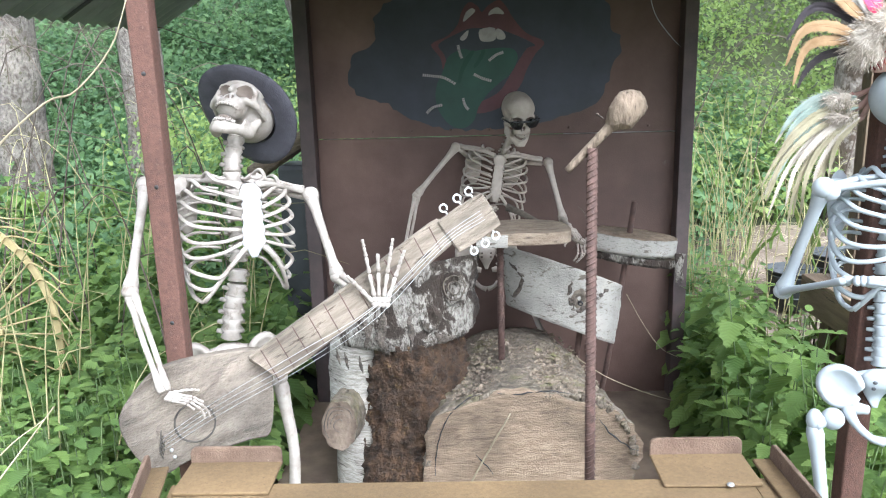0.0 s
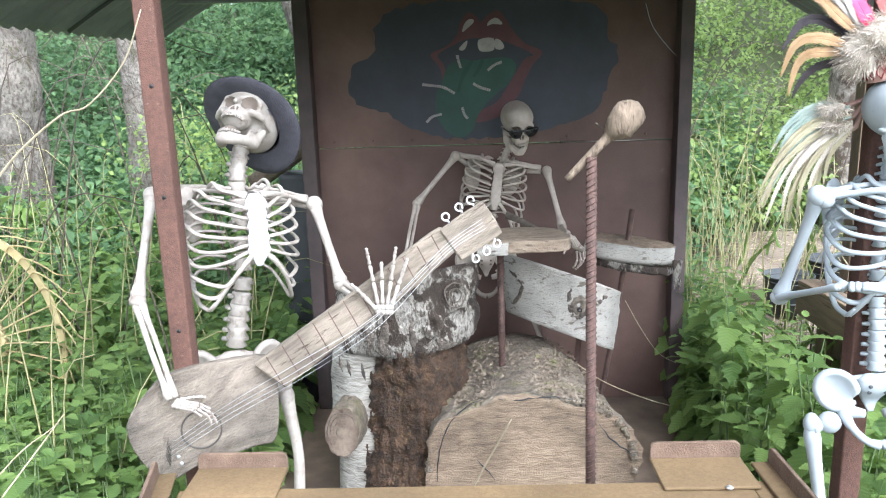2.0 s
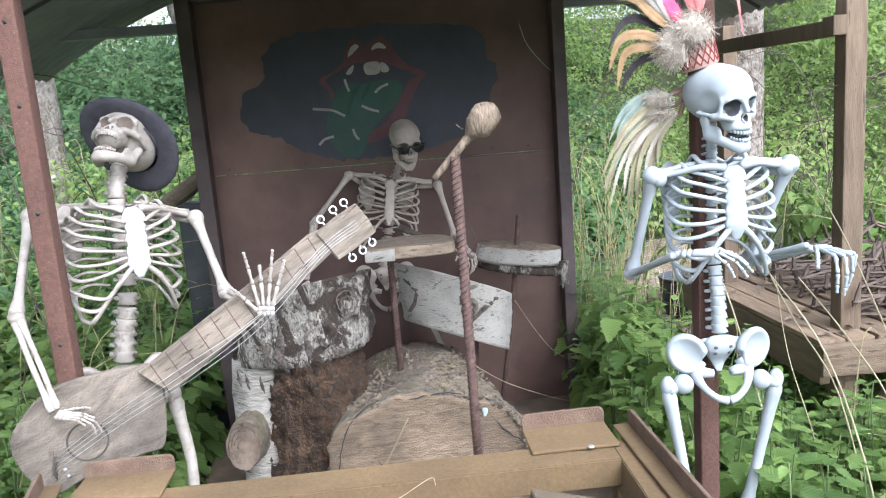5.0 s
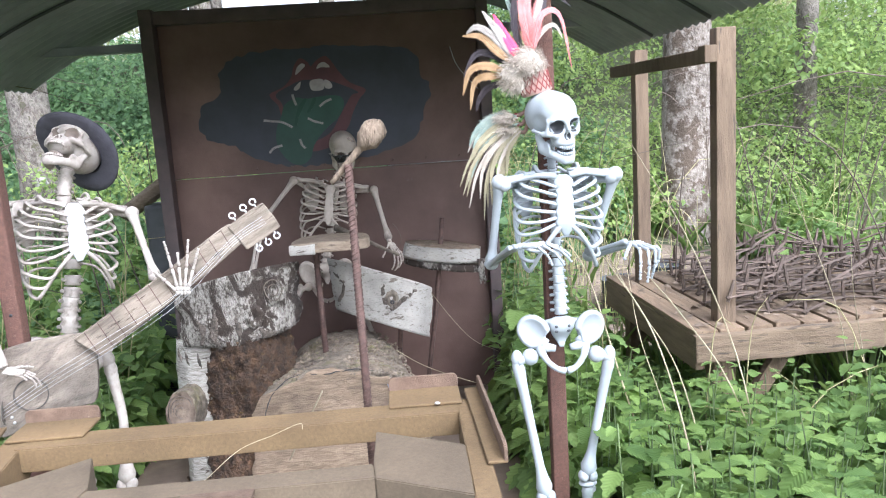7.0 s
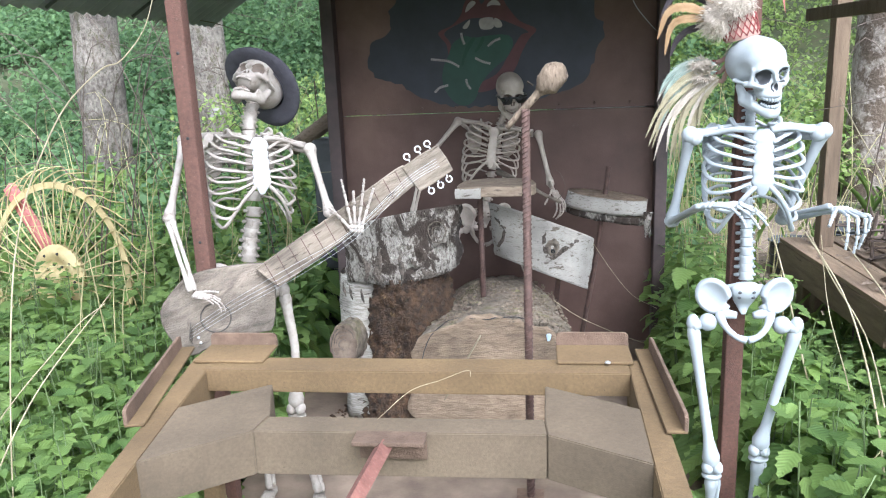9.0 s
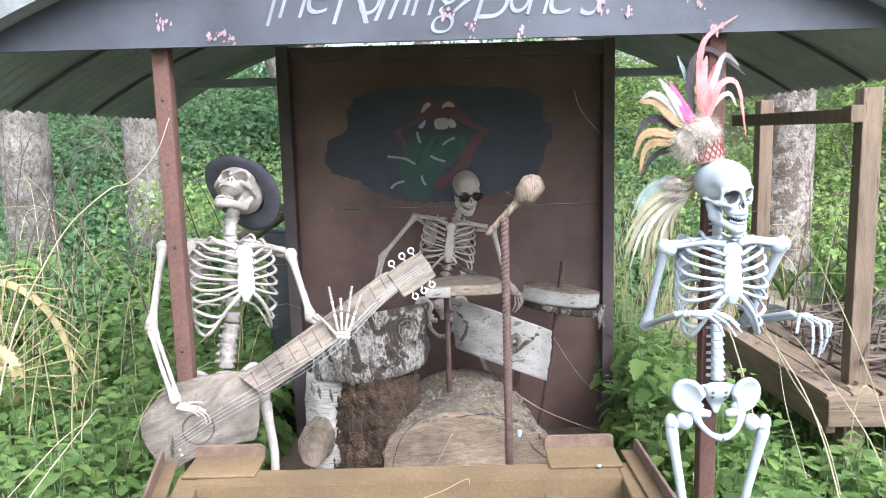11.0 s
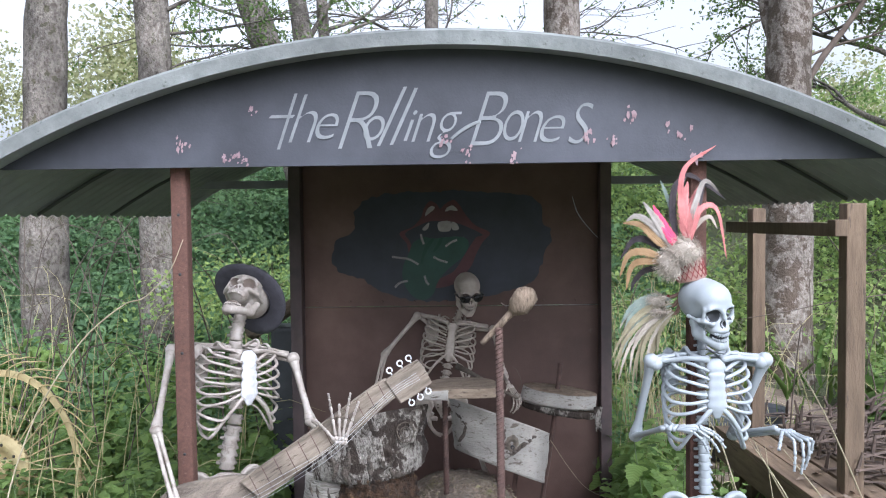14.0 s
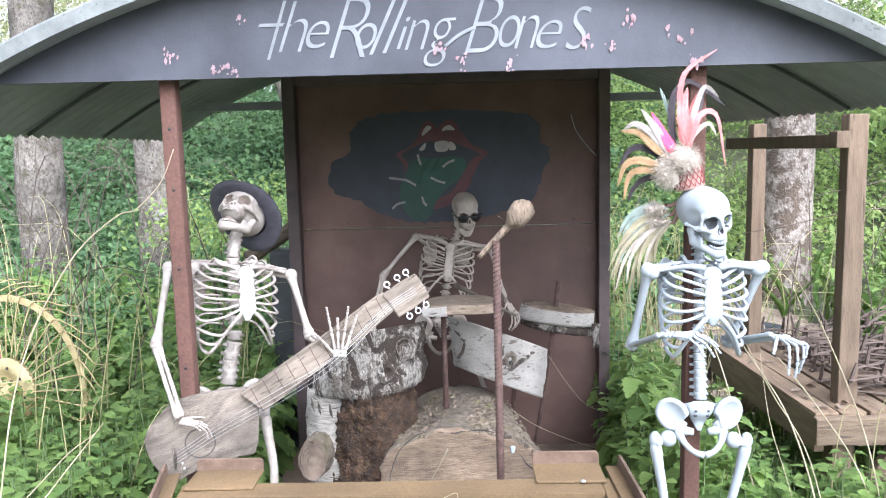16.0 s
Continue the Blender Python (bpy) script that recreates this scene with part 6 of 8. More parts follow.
leg(bm, (0.178, 3.05, 0.77), (1, 0, 0), (0.31, 2.82, 0.52), (0.42, 2.95, FLOOR + 0.06), (0.02, -0.1, 0), 0.0115)
finish("skeleton", bm, [TAN_BONE, CREAM_SOCKET], "tan plastic skeleton in sunglasses, sitting behind log drums")

# ---- sunglasses ----
shades = empty("sunglasses", 0.235, 2.95, 1.38, "black plastic sunglasses on the tan skull", "sunglasses")
sm = DSK @ Matrix.Translation((0, -0.012, -0.012)) @ Matrix.Rotation(radians(-6), 4, "Y")
for s in (-1, 1):
    bm = bmesh.new()
    slab(bm, outline([(s * 0.008, -0.010), (s * 0.018, -0.040), (s * 0.046, -0.042), (s * 0.062, -0.026), (s * 0.064, -0.008), (s * 0.034, -0.004)], 3), 0.003, sm @ Matrix.Translation((0, -0.094 + 0.004, 0)) @ Matrix.Rotation(radians(7 * s), 4, "Z"))
    part("lens", bm, PLASTIC_BLACK, shades)
    bm = bmesh.new()
    tube(bm, [sm @ Vector((s * 0.064, -0.082, -0.012)), sm @ Vector((s * 0.071, -0.03, -0.014)), sm @ Vector((s * 0.072, 0.02, -0.022))], 0.003, 6, 3)
    part("temple", bm, PLASTIC_BLACK, shades)
bm = bmesh.new()
tube(bm, [sm @ Vector((-0.066, -0.088, -0.007)), sm @ Vector((0, -0.097, -0.009)), sm @ Vector((0.066, -0.088, -0.007))], 0.0042, 6, 4)
part("bridge", bm, PLASTIC_BLACK, shades)

# ---- drumstick ----
bm = bmesh.new()
tube(bm, [(0.165, 2.90, 1.065), (0.22, 2.87, 1.045), (0.33, 2.81, 0.995), (0.44, 2.76, 0.945)], [0.016, 0.012, 0.009, 0.007], 8, 2)
wobble(bm, 0.003, 18)
tagged(link("drumstick", bm, WOOD_GREY), "rough wooden stick held over the drum board", "drumstick")

# ---- hat ----
hat = empty("hat", -0.53, 2.0, 1.48, "black felt hat pushed back on the cream skull", "hat")
hn = Vector((0.28, 0.84, 0.46)).normalized()
hm = Matrix.Translation((-0.546, 1.955, 1.492)) @ hn.to_track_quat("Z", "Y").to_matrix().to_4x4() @ Matrix.Scale(0.93, 4)


def turned(prof, m, seg=40, wav=0.0):
    bm = bmesh.new()
    rings = [[bm.verts.new(m @ Vector((q * math.cos(t), q * 1.08 * math.sin(t), z + wav * (q / 0.14) ** 3 * math.cos(2 * t + 0.6)))) for t in (i * math.tau / seg for i in range(seg))] for q, z in prof]
    for a, c in zip(rings, rings[1:]):
        for i in range(seg):
            bm.faces.new((a[i], a[(i + 1) % seg], c[(i + 1) % seg], c[i]))
    return bm, rings


bm, _ = turned([(0.083, 0.004), (0.10, -0.002), (0.125, -0.004), (0.142, -0.001), (0.144, 0.003), (0.125, 0.003), (0.10, 0.006), (0.083, 0.012)], hm, 40, 0.012)
part("brim", bm, FELT, hat)
bm, rg = turned([(0.083, 0.0), (0.082, 0.05), (0.076, 0.085), (0.06, 0.098), (0.03, 0.09), (0.004, 0.086)], hm)
part("crown", bm, FELT, hat)
bm, _ = turned([(0.0845, 0.008), (0.087, 0.010), (0.0865, 0.034), (0.0835, 0.036)], hm)
part("hat_band", bm, PLASTIC_BLACK, hat)

# ---- guitar ----
gm = GUITAR
guitar = empty("guitar", -0.645, 1.565, 0.70, "home-made guitar of weathered grey wood with wire strings", "guitar")
bm = bmesh.new()
slab(bm, outline([(-0.10, 0.088), (-0.028, 0.125), (0.03, 0.135), (0.118, 0.107), (0.222, 0.056), (0.240, 0.02), (0.208, -0.052), (0.149, -0.130), (0.105, -0.118), (-0.022, -0.080), (-0.095, -0.070), (-0.118, 0.004)], 3), 0.038, gm)
bmesh.ops.bevel(bm, geom=[e for e in bm.edges], offset=0.003, segments=1, affect="EDGES")
part("body", bm, WOOD_GREY, guitar, "flat slab of cracked grey wood", smooth=False)
bm = bmesh.new()
tube(bm, [gm @ Vector((0.028 + 0.044 * math.cos(t), -0.0008, -0.012 + 0.044 * math.sin(t))) for t in np.linspace(0, math.tau, 33)], 0.0022, 6, 1)
part("sound_hole_ring", bm, BLACK_WIRE, guitar, "dark scored ring in place of a sound hole")
bm = bmesh.new()
slab(bm, [(0.205, 0.050), (0.30, 0.056), (0.50, 0.066), (0.72, 0.082), (0.745, 0.080), (0.748, 0.012), (0.62, -0.006), (0.45, -0.018), (0.30, -0.030), (0.235, -0.034)], 0.024, gm @ Matrix.Translation((0, -0.026, 0)))
bmesh.ops.bevel(bm, geom=[e for e in bm.edges], offset=0.003, segments=1, affect="EDGES")
neck = part("neck", bm, WOOD_NECK, guitar, "grooved grey-brown wooden neck", smooth=False)
bm = bmesh.new()
slab(bm, [(0.735, 0.076), (0.80, 0.080), (0.862, 0.078), (0.866, 0.03), (0.864, -0.012), (0.80, -0.016), (0.742, -0.014)], 0.016, gm @ Matrix.Translation((0, -0.034, 0)))
bmesh.ops.bevel(bm, geom=[e for e in bm.edges], offset=0.0025, segments=1, affect="EDGES")
stock = part("headstock", bm, WOOD_NECK, guitar, smooth=False)
for k in range(12):
    x = 0.235 + 0.043 * k
    w0, w1 = -0.033 + 0.045 * (x - 0.235) / 0.5, 0.052 + 0.028 * (x - 0.235) / 0.5
    bm = bmesh.new()
    tube(bm, [gm @ Vector((x, -0.0265, w0 + 0.002)), gm @ Vector((x + 0.004, -0.0265, w1 - 0.002))], 0.0013, 6, 1)
    part("fret", bm, REBAR, neck)
for k in range(4):
    bm = bmesh.new()
    o = (k - 1.5) * 0.008
    tube(bm, [gm @ Vector((-0.07 + 0.006 * k, -0.003, -0.012 + o)), gm @ Vector((0.1, -0.014, -0.010 + o * 1.3)), gm @ Vector((0.3, -0.044, -0.020 + o * (1.2 + 0.2 * k))), gm @ Vector((0.5, -0.050, -0.012 + o * (1.5 - 0.3 * k))), gm @ Vector((0.72, -0.040, 0.03 + o * 0.8)), gm @ Vector((0.835, -0.036, 0.032 + o))], 0.0006, 5, 4)
    part("string", bm, WIRE, guitar)
    bm = bmesh.new()
    tube(bm, [gm @ Vector((-0.072 + 0.006 * k, -0.001, -0.03 + o)), gm @ Vector((-0.066 + 0.006 * k, -0.006, -0.008 + o)), gm @ Vector((-0.058 + 0.006 * k, -0.001, 0.004 + o))], 0.0012, 5, 3)
    part("bridge_staple", bm, BLACK_WIRE, guitar)
for x, v, s in ((0.765, 0.078, 1), (0.805, 0.080, 1), (0.838, 0.079, 1), (0.775, -0.014, -1), (0.808, -0.014, -1), (0.84, -0.012, -1)):
    bm = bmesh.new()
    p = [Vector((x, -0.026, v)), Vector((x, -0.026, v + s * 0.008))]
    p += [Vector((x - 0.009 * math.sin(t), -0.026 + 0.002 * t / 6, v + s * (0.017 - 0.009 * math.cos(t)))) for t in np.linspace(0.0, 5.7, 14)]
    tube(bm, [gm @ q for q in p], 0.0024, 7, 1)
    part("screw_eye", bm, ZINC, stock, "bright zinc screw eye as tuning peg")
for x, v in ((-0.05, -0.052), (-0.047, -0.035)):
    bm = bmesh.new()
    ball(bm, gm @ Vector((x, -0.001, v)), 0.0045, 8, 6)
    part("screw", bm, WIRE, guitar)

# ---- feather headdress ----
head = empty("headdress", 0.84, 1.58, 1.58, "feathered headdress of pink, tan and cream plumes on a corded band", "headdress")


def fmat(name, a, b):
    return mat(name, a, b, 30, 0.75, 0, 0.2, 300, 8, 0.15)


F_SALMON = fmat("salmon_feather", (0.42, 0.125, 0.12), (0.55, 0.215, 0.20))
F_PINK = fmat("hot_pink_feather", (0.60, 0.035, 0.11), (0.74, 0.09, 0.18))
F_TAN = fmat("tan_feather", (0.235, 0.14, 0.062), (0.36, 0.235, 0.125))
F_CREAM = fmat("cream_down", (0.38, 0.325, 0.265), (0.53, 0.47, 0.40))
F_BLACK = fmat("black_feather", (0.025, 0.02, 0.025), (0.07, 0.055, 0.06))
F_TEAL = fmat("pale_teal_feather", (0.18, 0.24, 0.21), (0.30, 0.345, 0.30))
F_GREY = fmat("grey_white_feather", (0.24, 0.21, 0.185), (0.37, 0.335, 0.30))
F_STRAW = fmat("straw_cream_feather", (0.25, 0.215, 0.13), (0.37, 0.33, 0.22))
RED_CORD = mat("red_cord", (0.19, 0.030, 0.030), (0.29, 0.065, 0.058), 40, 0.7)
HIDE = mat("tan_hide_band", (0.33, 0.19, 0.155), (0.47, 0.31, 0.26), 30, 0.8, bump=0.4)


def feather(name, pts, width, material, seed, ragged=0.35):
    """A curved plume: a quill, two soft vanes with a ragged edge, and loose barbs."""
    rnd = random.Random(seed)
    path = smooth_path([Vector(p) for p in pts], 22)
    bm = bmesh.new()
    tube(bm, path[::6] + [path[-1]], [0.0016, 0.0011, 0.0004], 5, 1)
    n = len(path)
    tilt = Vector((rnd.uniform(-0.3, 0.3), -1, rnd.uniform(-0.25, 0.25)))
    for s in (-1, 1):
        rows = []
        for i in range(n):
            t = i / (n - 1)
            d = (path[min(n - 1, i + 1)] - path[max(0, i - 1)]).normalized()
            side = d.cross(tilt).normalized()
            w = width * min(1, 3.5 * t + 0.2) * (1 - t**4) ** 0.7 * (1 - 0.45 * t) + 0.0004
            w *= 1 + 0.04 * math.sin(i * 0.9 + seed) - (0.35 * ragged if rnd.random() < 0.06 else 0.0)
            mid, out = path[i] + side * s * w * 0.5 + tilt * w * 0.16, path[i] + side * s * w + d * w * 0.5 + tilt * w * 0.02
            rows.append([bm.verts.new(q) for q in (path[i], mid, out)])
            if i % 2 == 0 and 0 < i < n - 1:
                for _ in range(2):
                    ln = w * rnd.uniform(0.25, 0.25 + ragged * 1.6)
                    q = out + side * s * ln * 0.6 + d * ln * rnd.uniform(0.6, 1.2) + tilt * ln * rnd.uniform(-0.3, 0.3)
                    bm.faces.new((bm.verts.new(out - d * 0.0012), bm.verts.new(out + d * 0.0012), bm.verts.new(q)))
        for a, b in zip(rows, rows[1:]):
            for j in (0, 1):
                bm.faces.new((a[j], a[j + 1], b[j + 1], b[j]))
    return part(name, bm, material, head)


def pl(y, *xz):
    return [(x, y + 0.012 * i, z) for i, (x, z) in enumerate(xz)]


feather("plume", pl(1.54, (0.835, 1.70), (0.818, 1.80), (0.834, 1.898), (0.926, 1.962)), 0.010, F_SALMON, 1, 0.45)
feather("plume", pl(1.53, (0.841, 1.69), (0.870, 1.777), (0.922, 1.774), (0.954, 1.631)), 0.009, F_SALMON, 2, 0.5)
feather("plume", pl(1.56, (0.840, 1.67), (0.838, 1.74), (0.835, 1.79), (0.850, 1.86)), 0.021, F_SALMON, 3)
feather("plume", pl(1.57, (0.845, 1.68), (0.862, 1.75), (0.868, 1.80), (0.885, 1.845)), 0.016, F_SALMON, 4)
feather("plume", pl(1.58, (0.815, 1.68), (0.805, 1.76), (0.815, 1.84), (0.860, 1.879), (0.925, 1.842)), 0.012, F_BLACK, 5)
feather("plume", pl(1.59, (0.850, 1.70), (0.885, 1.80), (0.905, 1.850), (0.972, 1.805)), 0.010, F_BLACK, 6)
feather("plume", pl(1.57, (0.83, 1.68), (0.87, 1.80), (0.90, 1.86), (0.945, 1.83)), 0.009, F_GREY, 7)
feather("plume", pl(1.545, (0.812, 1.655), (0.79, 1.70), (0.767, 1.745), (0.745, 1.792)), 0.014, F_PINK, 8, 0.2)
feather("plume", pl(1.555, (0.80, 1.66), (0.76, 1.735), (0.715, 1.802)), 0.014, F_GREY, 9)
feather("plume", pl(1.60, (0.825, 1.70), (0.80, 1.80), (0.778, 1.865)), 0.008, F_TEAL, 10)
feather("plume", pl(1.56, (0.79, 1.655), (0.745, 1.70), (0.71, 1.735), (0.66, 1.74)), 0.013, F_TAN, 11)
feather("plume", pl(1.565, (0.785, 1.63), (0.72, 1.655), (0.675, 1.645), (0.652, 1.58)), 0.012, F_TAN, 12)
feather("plume", pl(1.57, (0.785, 1.62), (0.72, 1.628), (0.685, 1.610), (0.672, 1.54)), 0.011, F_TAN, 13)
feather("plume", pl(1.585, (0.79, 1.65), (0.73, 1.69), (0.69, 1.685), (0.658, 1.63)), 0.011, F_BLACK, 14)
feather("plume", pl(1.59, (0.79, 1.61), (0.73, 1.60), (0.70, 1.57), (0.69, 1.535)), 0.010, F_BLACK, 15)
feather("plume", pl(1.56, (0.80, 1.66), (0.745, 1.73), (0.70, 1.76), (0.67, 1.745)), 0.011, F_GREY, 16)
feather("plume", pl(1.57, (0.84, 1.69), (0.88, 1.74), (0.915, 1.755), (0.94, 1.72)), 0.007, F_CREAM, 17)
LOW = (((0.800, 1.512), (0.735, 1.500), (0.690, 1.462), (0.672, 1.40)), ((0.805, 1.485), (0.735, 1.455), (0.675, 1.39), (0.640, 1.30)), ((0.805, 1.478), (0.755, 1.43), (0.725, 1.36), (0.722, 1.262)),
       ((0.805, 1.50), (0.725, 1.47), (0.665, 1.40), (0.632, 1.325)), ((0.800, 1.516), (0.735, 1.516), (0.690, 1.485), (0.665, 1.44)), ((0.810, 1.472), (0.775, 1.42), (0.768, 1.345)), ((0.805, 1.482), (0.745, 1.44), (0.700, 1.37), (0.688, 1.285)),
       ((0.805, 1.495), (0.745, 1.475), (0.700, 1.43), (0.665, 1.345)), ((0.810, 1.475), (0.77, 1.43), (0.745, 1.37), (0.742, 1.30)), ((0.800, 1.508), (0.74, 1.49), (0.69, 1.445), (0.650, 1.37)))
for k, pts in enumerate(LOW):
    feather("plume", pl(1.60, *pts), (0.009, 0.007, 0.007, 0.006, 0.010, 0.006, 0.007, 0.008, 0.006, 0.007)[k], (F_TEAL, F_STRAW, F_STRAW, F_STRAW, F_TEAL, F_STRAW, F_CREAM, F_TEAL, F_CREAM, F_STRAW)[k], 30 + k, 0.8)
    o = 0.008 * math.sin(k * 2.4)
    feather("plume", pl(1.612, *[(x + o * i, z - 0.010 * i * (1 + 0.4 * math.sin(k))) for i, (x, z) in enumerate(pts)]), 0.0070, (F_STRAW, F_CREAM, F_STRAW)[k % 3], 60 + k, 0.5)
rnd = random.Random(77)
for name, c, r, cnt in (("down_tuft", (0.826, 1.565, 1.652), (0.056, 0.05, 0.052), 700), ("down_tuft", (0.796, 1.57, 1.622), (0.048, 0.042, 0.050), 420), ("down_tuft", (0.768, 1.61, 1.512), (0.034, 0.020, 0.013), 160), ("down_tuft", (0.775, 1.61, 1.478), (0.030, 0.020, 0.014), 140)):
    bm = bmesh.new()
    for k in range(cnt * 9):
        d = Vector((rnd.gauss(0, 1), rnd.gauss(0, 1), rnd.gauss(0, 1))).normalized()
        p = Vector(c) + Vector((d.x * r[0], d.y * r[1], d.z * r[2])) * rnd.uniform(0.3, 0.95)
        w = (d * 0.7 + Vector((-0.45, -0.1, -0.35)) + 0.45 * noise.noise_vector(p * 60) + Vector((rnd.gauss(0, 0.22), rnd.gauss(0, 0.22), rnd.gauss(0, 0.22)))).normalized()
        ln = rnd.uniform(0.010, 0.024)
        s = w.cross(Vector((rnd.gauss(0, 1), rnd.gauss(0, 1), rnd.gauss(0, 1)))).normalized()
        b2 = w.cross(s) * ln * rnd.uniform(-0.35, 0.35)
        h = rnd.uniform(0.00025, 0.0006)
        mid, q = p + w * ln * 0.55 + b2, p + w * ln + b2 * 0.3
        a, b, e, f, t = bm.verts.new(p - s * h), bm.verts.new(p + s * h), bm.verts.new(mid + s * h), bm.verts.new(mid - s * h), bm.verts.new(q)
        bm.faces.new((a, b, e, f)), bm.faces.new((f, e, t))
    core = bmesh.new()
    ball(core, c, tuple(q * 0.78 for q in r), 24, 16)
    wobble(core, 0.010, 45, c[0] * 9)
    tuft = part(name, core, F_CREAM, head, "fluffy cream down")
    tagged(part("down_hair", bm, F_CREAM, tuft), kind="stuff")
bmat = frame_at(0.853, 1.575, 1.590, 0, 0, -14)
bm = bmesh.new()
rings = [[bm.verts.new(bmat @ Vector((q * math.cos(t), q * 0.8 * math.sin(t), z))) for t in (i * math.tau / 24 for i in range(24))] for q, z in ((0.040, -0.018), (0.043, -0.014), (0.039, 0.040), (0.035, 0.042), (0.036, -0.016))]
for a, c in zip(rings, rings[1:]):
    for i in range(24):
        bm.faces.new((a[i], a[(i + 1) % 24], c[(i + 1) % 24], c[i]))
band = part("band", bm, HIDE, head, "tan hide band")
for k in range(17):
    for s in (-1, 1):
        bm = bmesh.new()
        tube(bm, [bmat @ Vector((0.0435 * math.cos(t), 0.0435 * 0.8 * math.sin(t), -0.012 + 0.05 * j / 5)) for j, t in enumerate(k * math.tau / 17 + s * 0.13 * np.arange(6))], 0.0013, 5, 1)
        part("cord", bm, RED_CORD, band)
for p in ((0.802, 1.63, 1.517), (0.806, 1.63, 1.492), (0.812, 1.63, 1.470)):
    bm = bmesh.new()
    tube(bm, [p, (p[0] + 0.016, p[1] - 0.004, p[2] + 0.003), (0.842, 1.612, 1.535)], [0.0055, 0.006, 0.004], 8, 3)
    wrap = part("quill_wrap", bm, HIDE, head, "tan hide wrap round the quills")
    bm = bmesh.new()
    tube(bm, [(p[0] - 0.004, p[1], p[2] - 0.001), (p[0] + 0.004, p[1], p[2] + 0.001)], 0.0068, 10, 1)
    part("bead", bm, RED_CORD, wrap, "red bead")


# ---- trees ----
def limb(bm, p, d, length, r, level, rnd, tips):
    """A crooked branch with side shoots; the ends are gathered for leaves."""
    pts, q, f = [p], p.copy(), d.normalized()
    n = 4
    for k in range(n):
        f = (f + Vector((rnd.gauss(0, 0.22), rnd.gauss(0, 0.22), rnd.gauss(0.04, 0.16)))).normalized()
        q = q + f * length / n
        pts.append(q.copy())
        if level > 0 and k:
            for _ in range(2 if level > 1 else 2):
                s = (f + Vector((rnd.gauss(0, 0.8), rnd.gauss(0, 0.8), rnd.gauss(0, 0.5)))).normalized()
                limb(bm, q.copy(), s, length * rnd.uniform(0.4, 0.65), r * 0.45, level - 1, rnd, tips)
        elif level == 0:
            tips.append((q.copy(), f.copy()))
    tube(bm, pts, [r, r * 0.8, r * 0.55, max(0.0022, r * 0.3)], 6 if r > 0.02 else 4, 2, cap=False)


def mesh_from(name, verts, loops_per_face, idx, material, parent=None, uv=None):
    """A mesh straight from arrays: idx holds the corners of faces that all have loops_per_face corners."""
    me = bpy.data.meshes.new(name)
    nf = len(idx) // loops_per_face
    me.vertices.add(len(verts))
    me.vertices.foreach_set("co", np.asarray(verts, np.float32).ravel())
    me.loops.add(len(idx))
    me.loops.foreach_set("vertex_index", np.asarray(idx, np.int32))
    me.polygons.add(nf)
    me.polygons.foreach_set("loop_start", np.arange(0, len(idx), loops_per_face, dtype=np.int32))
    me.update(calc_edges=True)
    if uv is not None:
        me.uv_layers.new(name="leaf").data.foreach_set("uv", np.asarray(uv, np.float32).ravel())
    me.materials.append(material)
    me.shade_smooth()
    ob = new(name, me)
    if parent:
        ob.parent = parent
        ob.matrix_parent_inverse = parent.matrix_basis.inverted()
    return ob


def leaf_shape(teeth, width, fold=0.10, droop=0.18):
    """A leaf along +x of length 1: quads on both sides of the midrib."""
    v, q = [], []
    n = teeth
    for k in range(n + 1):
        t = k / n
        w = width * math.sin(math.pi * min(1, t**0.72)) ** 0.85 * (1 if k % 2 else 0.76) if 0 < k < n else 0.004
        z = -droop * t * t
        v += [(t, 0, z), (min(1, t + (0.05 if k % 2 and teeth > 4 else 0)), w, z + fold * w / max(width, 1e-3)), (min(1, t + (0.05 if k % 2 and teeth > 4 else 0)), -w, z + fold * w / max(width, 1e-3))]
    for k in range(n):
        a, b = 3 * k, 3 * k + 3
        q += [(a, b, b + 1, a + 1), (a, a + 2, b + 2, b)]
    return np.array(v), np.array(q)




def nettle_leaf(teeth, width, fold=0.09, droop=0.22):
    """A heart-shaped leaf along +x of length 1 with a saw edge."""
    v, q, n = [], [], 2 * teeth
    for k in range(n + 1):
        t = k / n
        w = width * math.sin(math.pi * t**0.62) ** 0.8 * (1.06 if k % 2 else 0.80) if 0 < k < n else 0.004
        x = min(1, t + (0.028 if k % 2 else -0.012)) - (0.07 * (1 - t) ** 6 if k else 0)
        z = -droop * t * t
        v += [(t, 0, z), (x, w, z + fold * w / width), (x, -w, z + fold * w / width)]
    for k in range(n):
        a, b = 3 * k, 3 * k + 3
        q += [(a, b, b + 1, a + 1), (a, a + 2, b + 2, b)]
    return np.array(v), np.array(q)


NETTLE_SHAPE = nettle_leaf(5, 0.34)
PLAIN_SHAPE = leaf_shape(3, 0.32, 0.12, 0.15)
TINY_SHAPE = (np.array([(0, 0, 0), (0.5, 0, -0.03), (1, 0, -0.12), (0.40, 0.34, 0.07), (0.40, -0.34, 0.07)]), np.array([(0, 1, 2, 3), (0, 4, 2, 1)]))


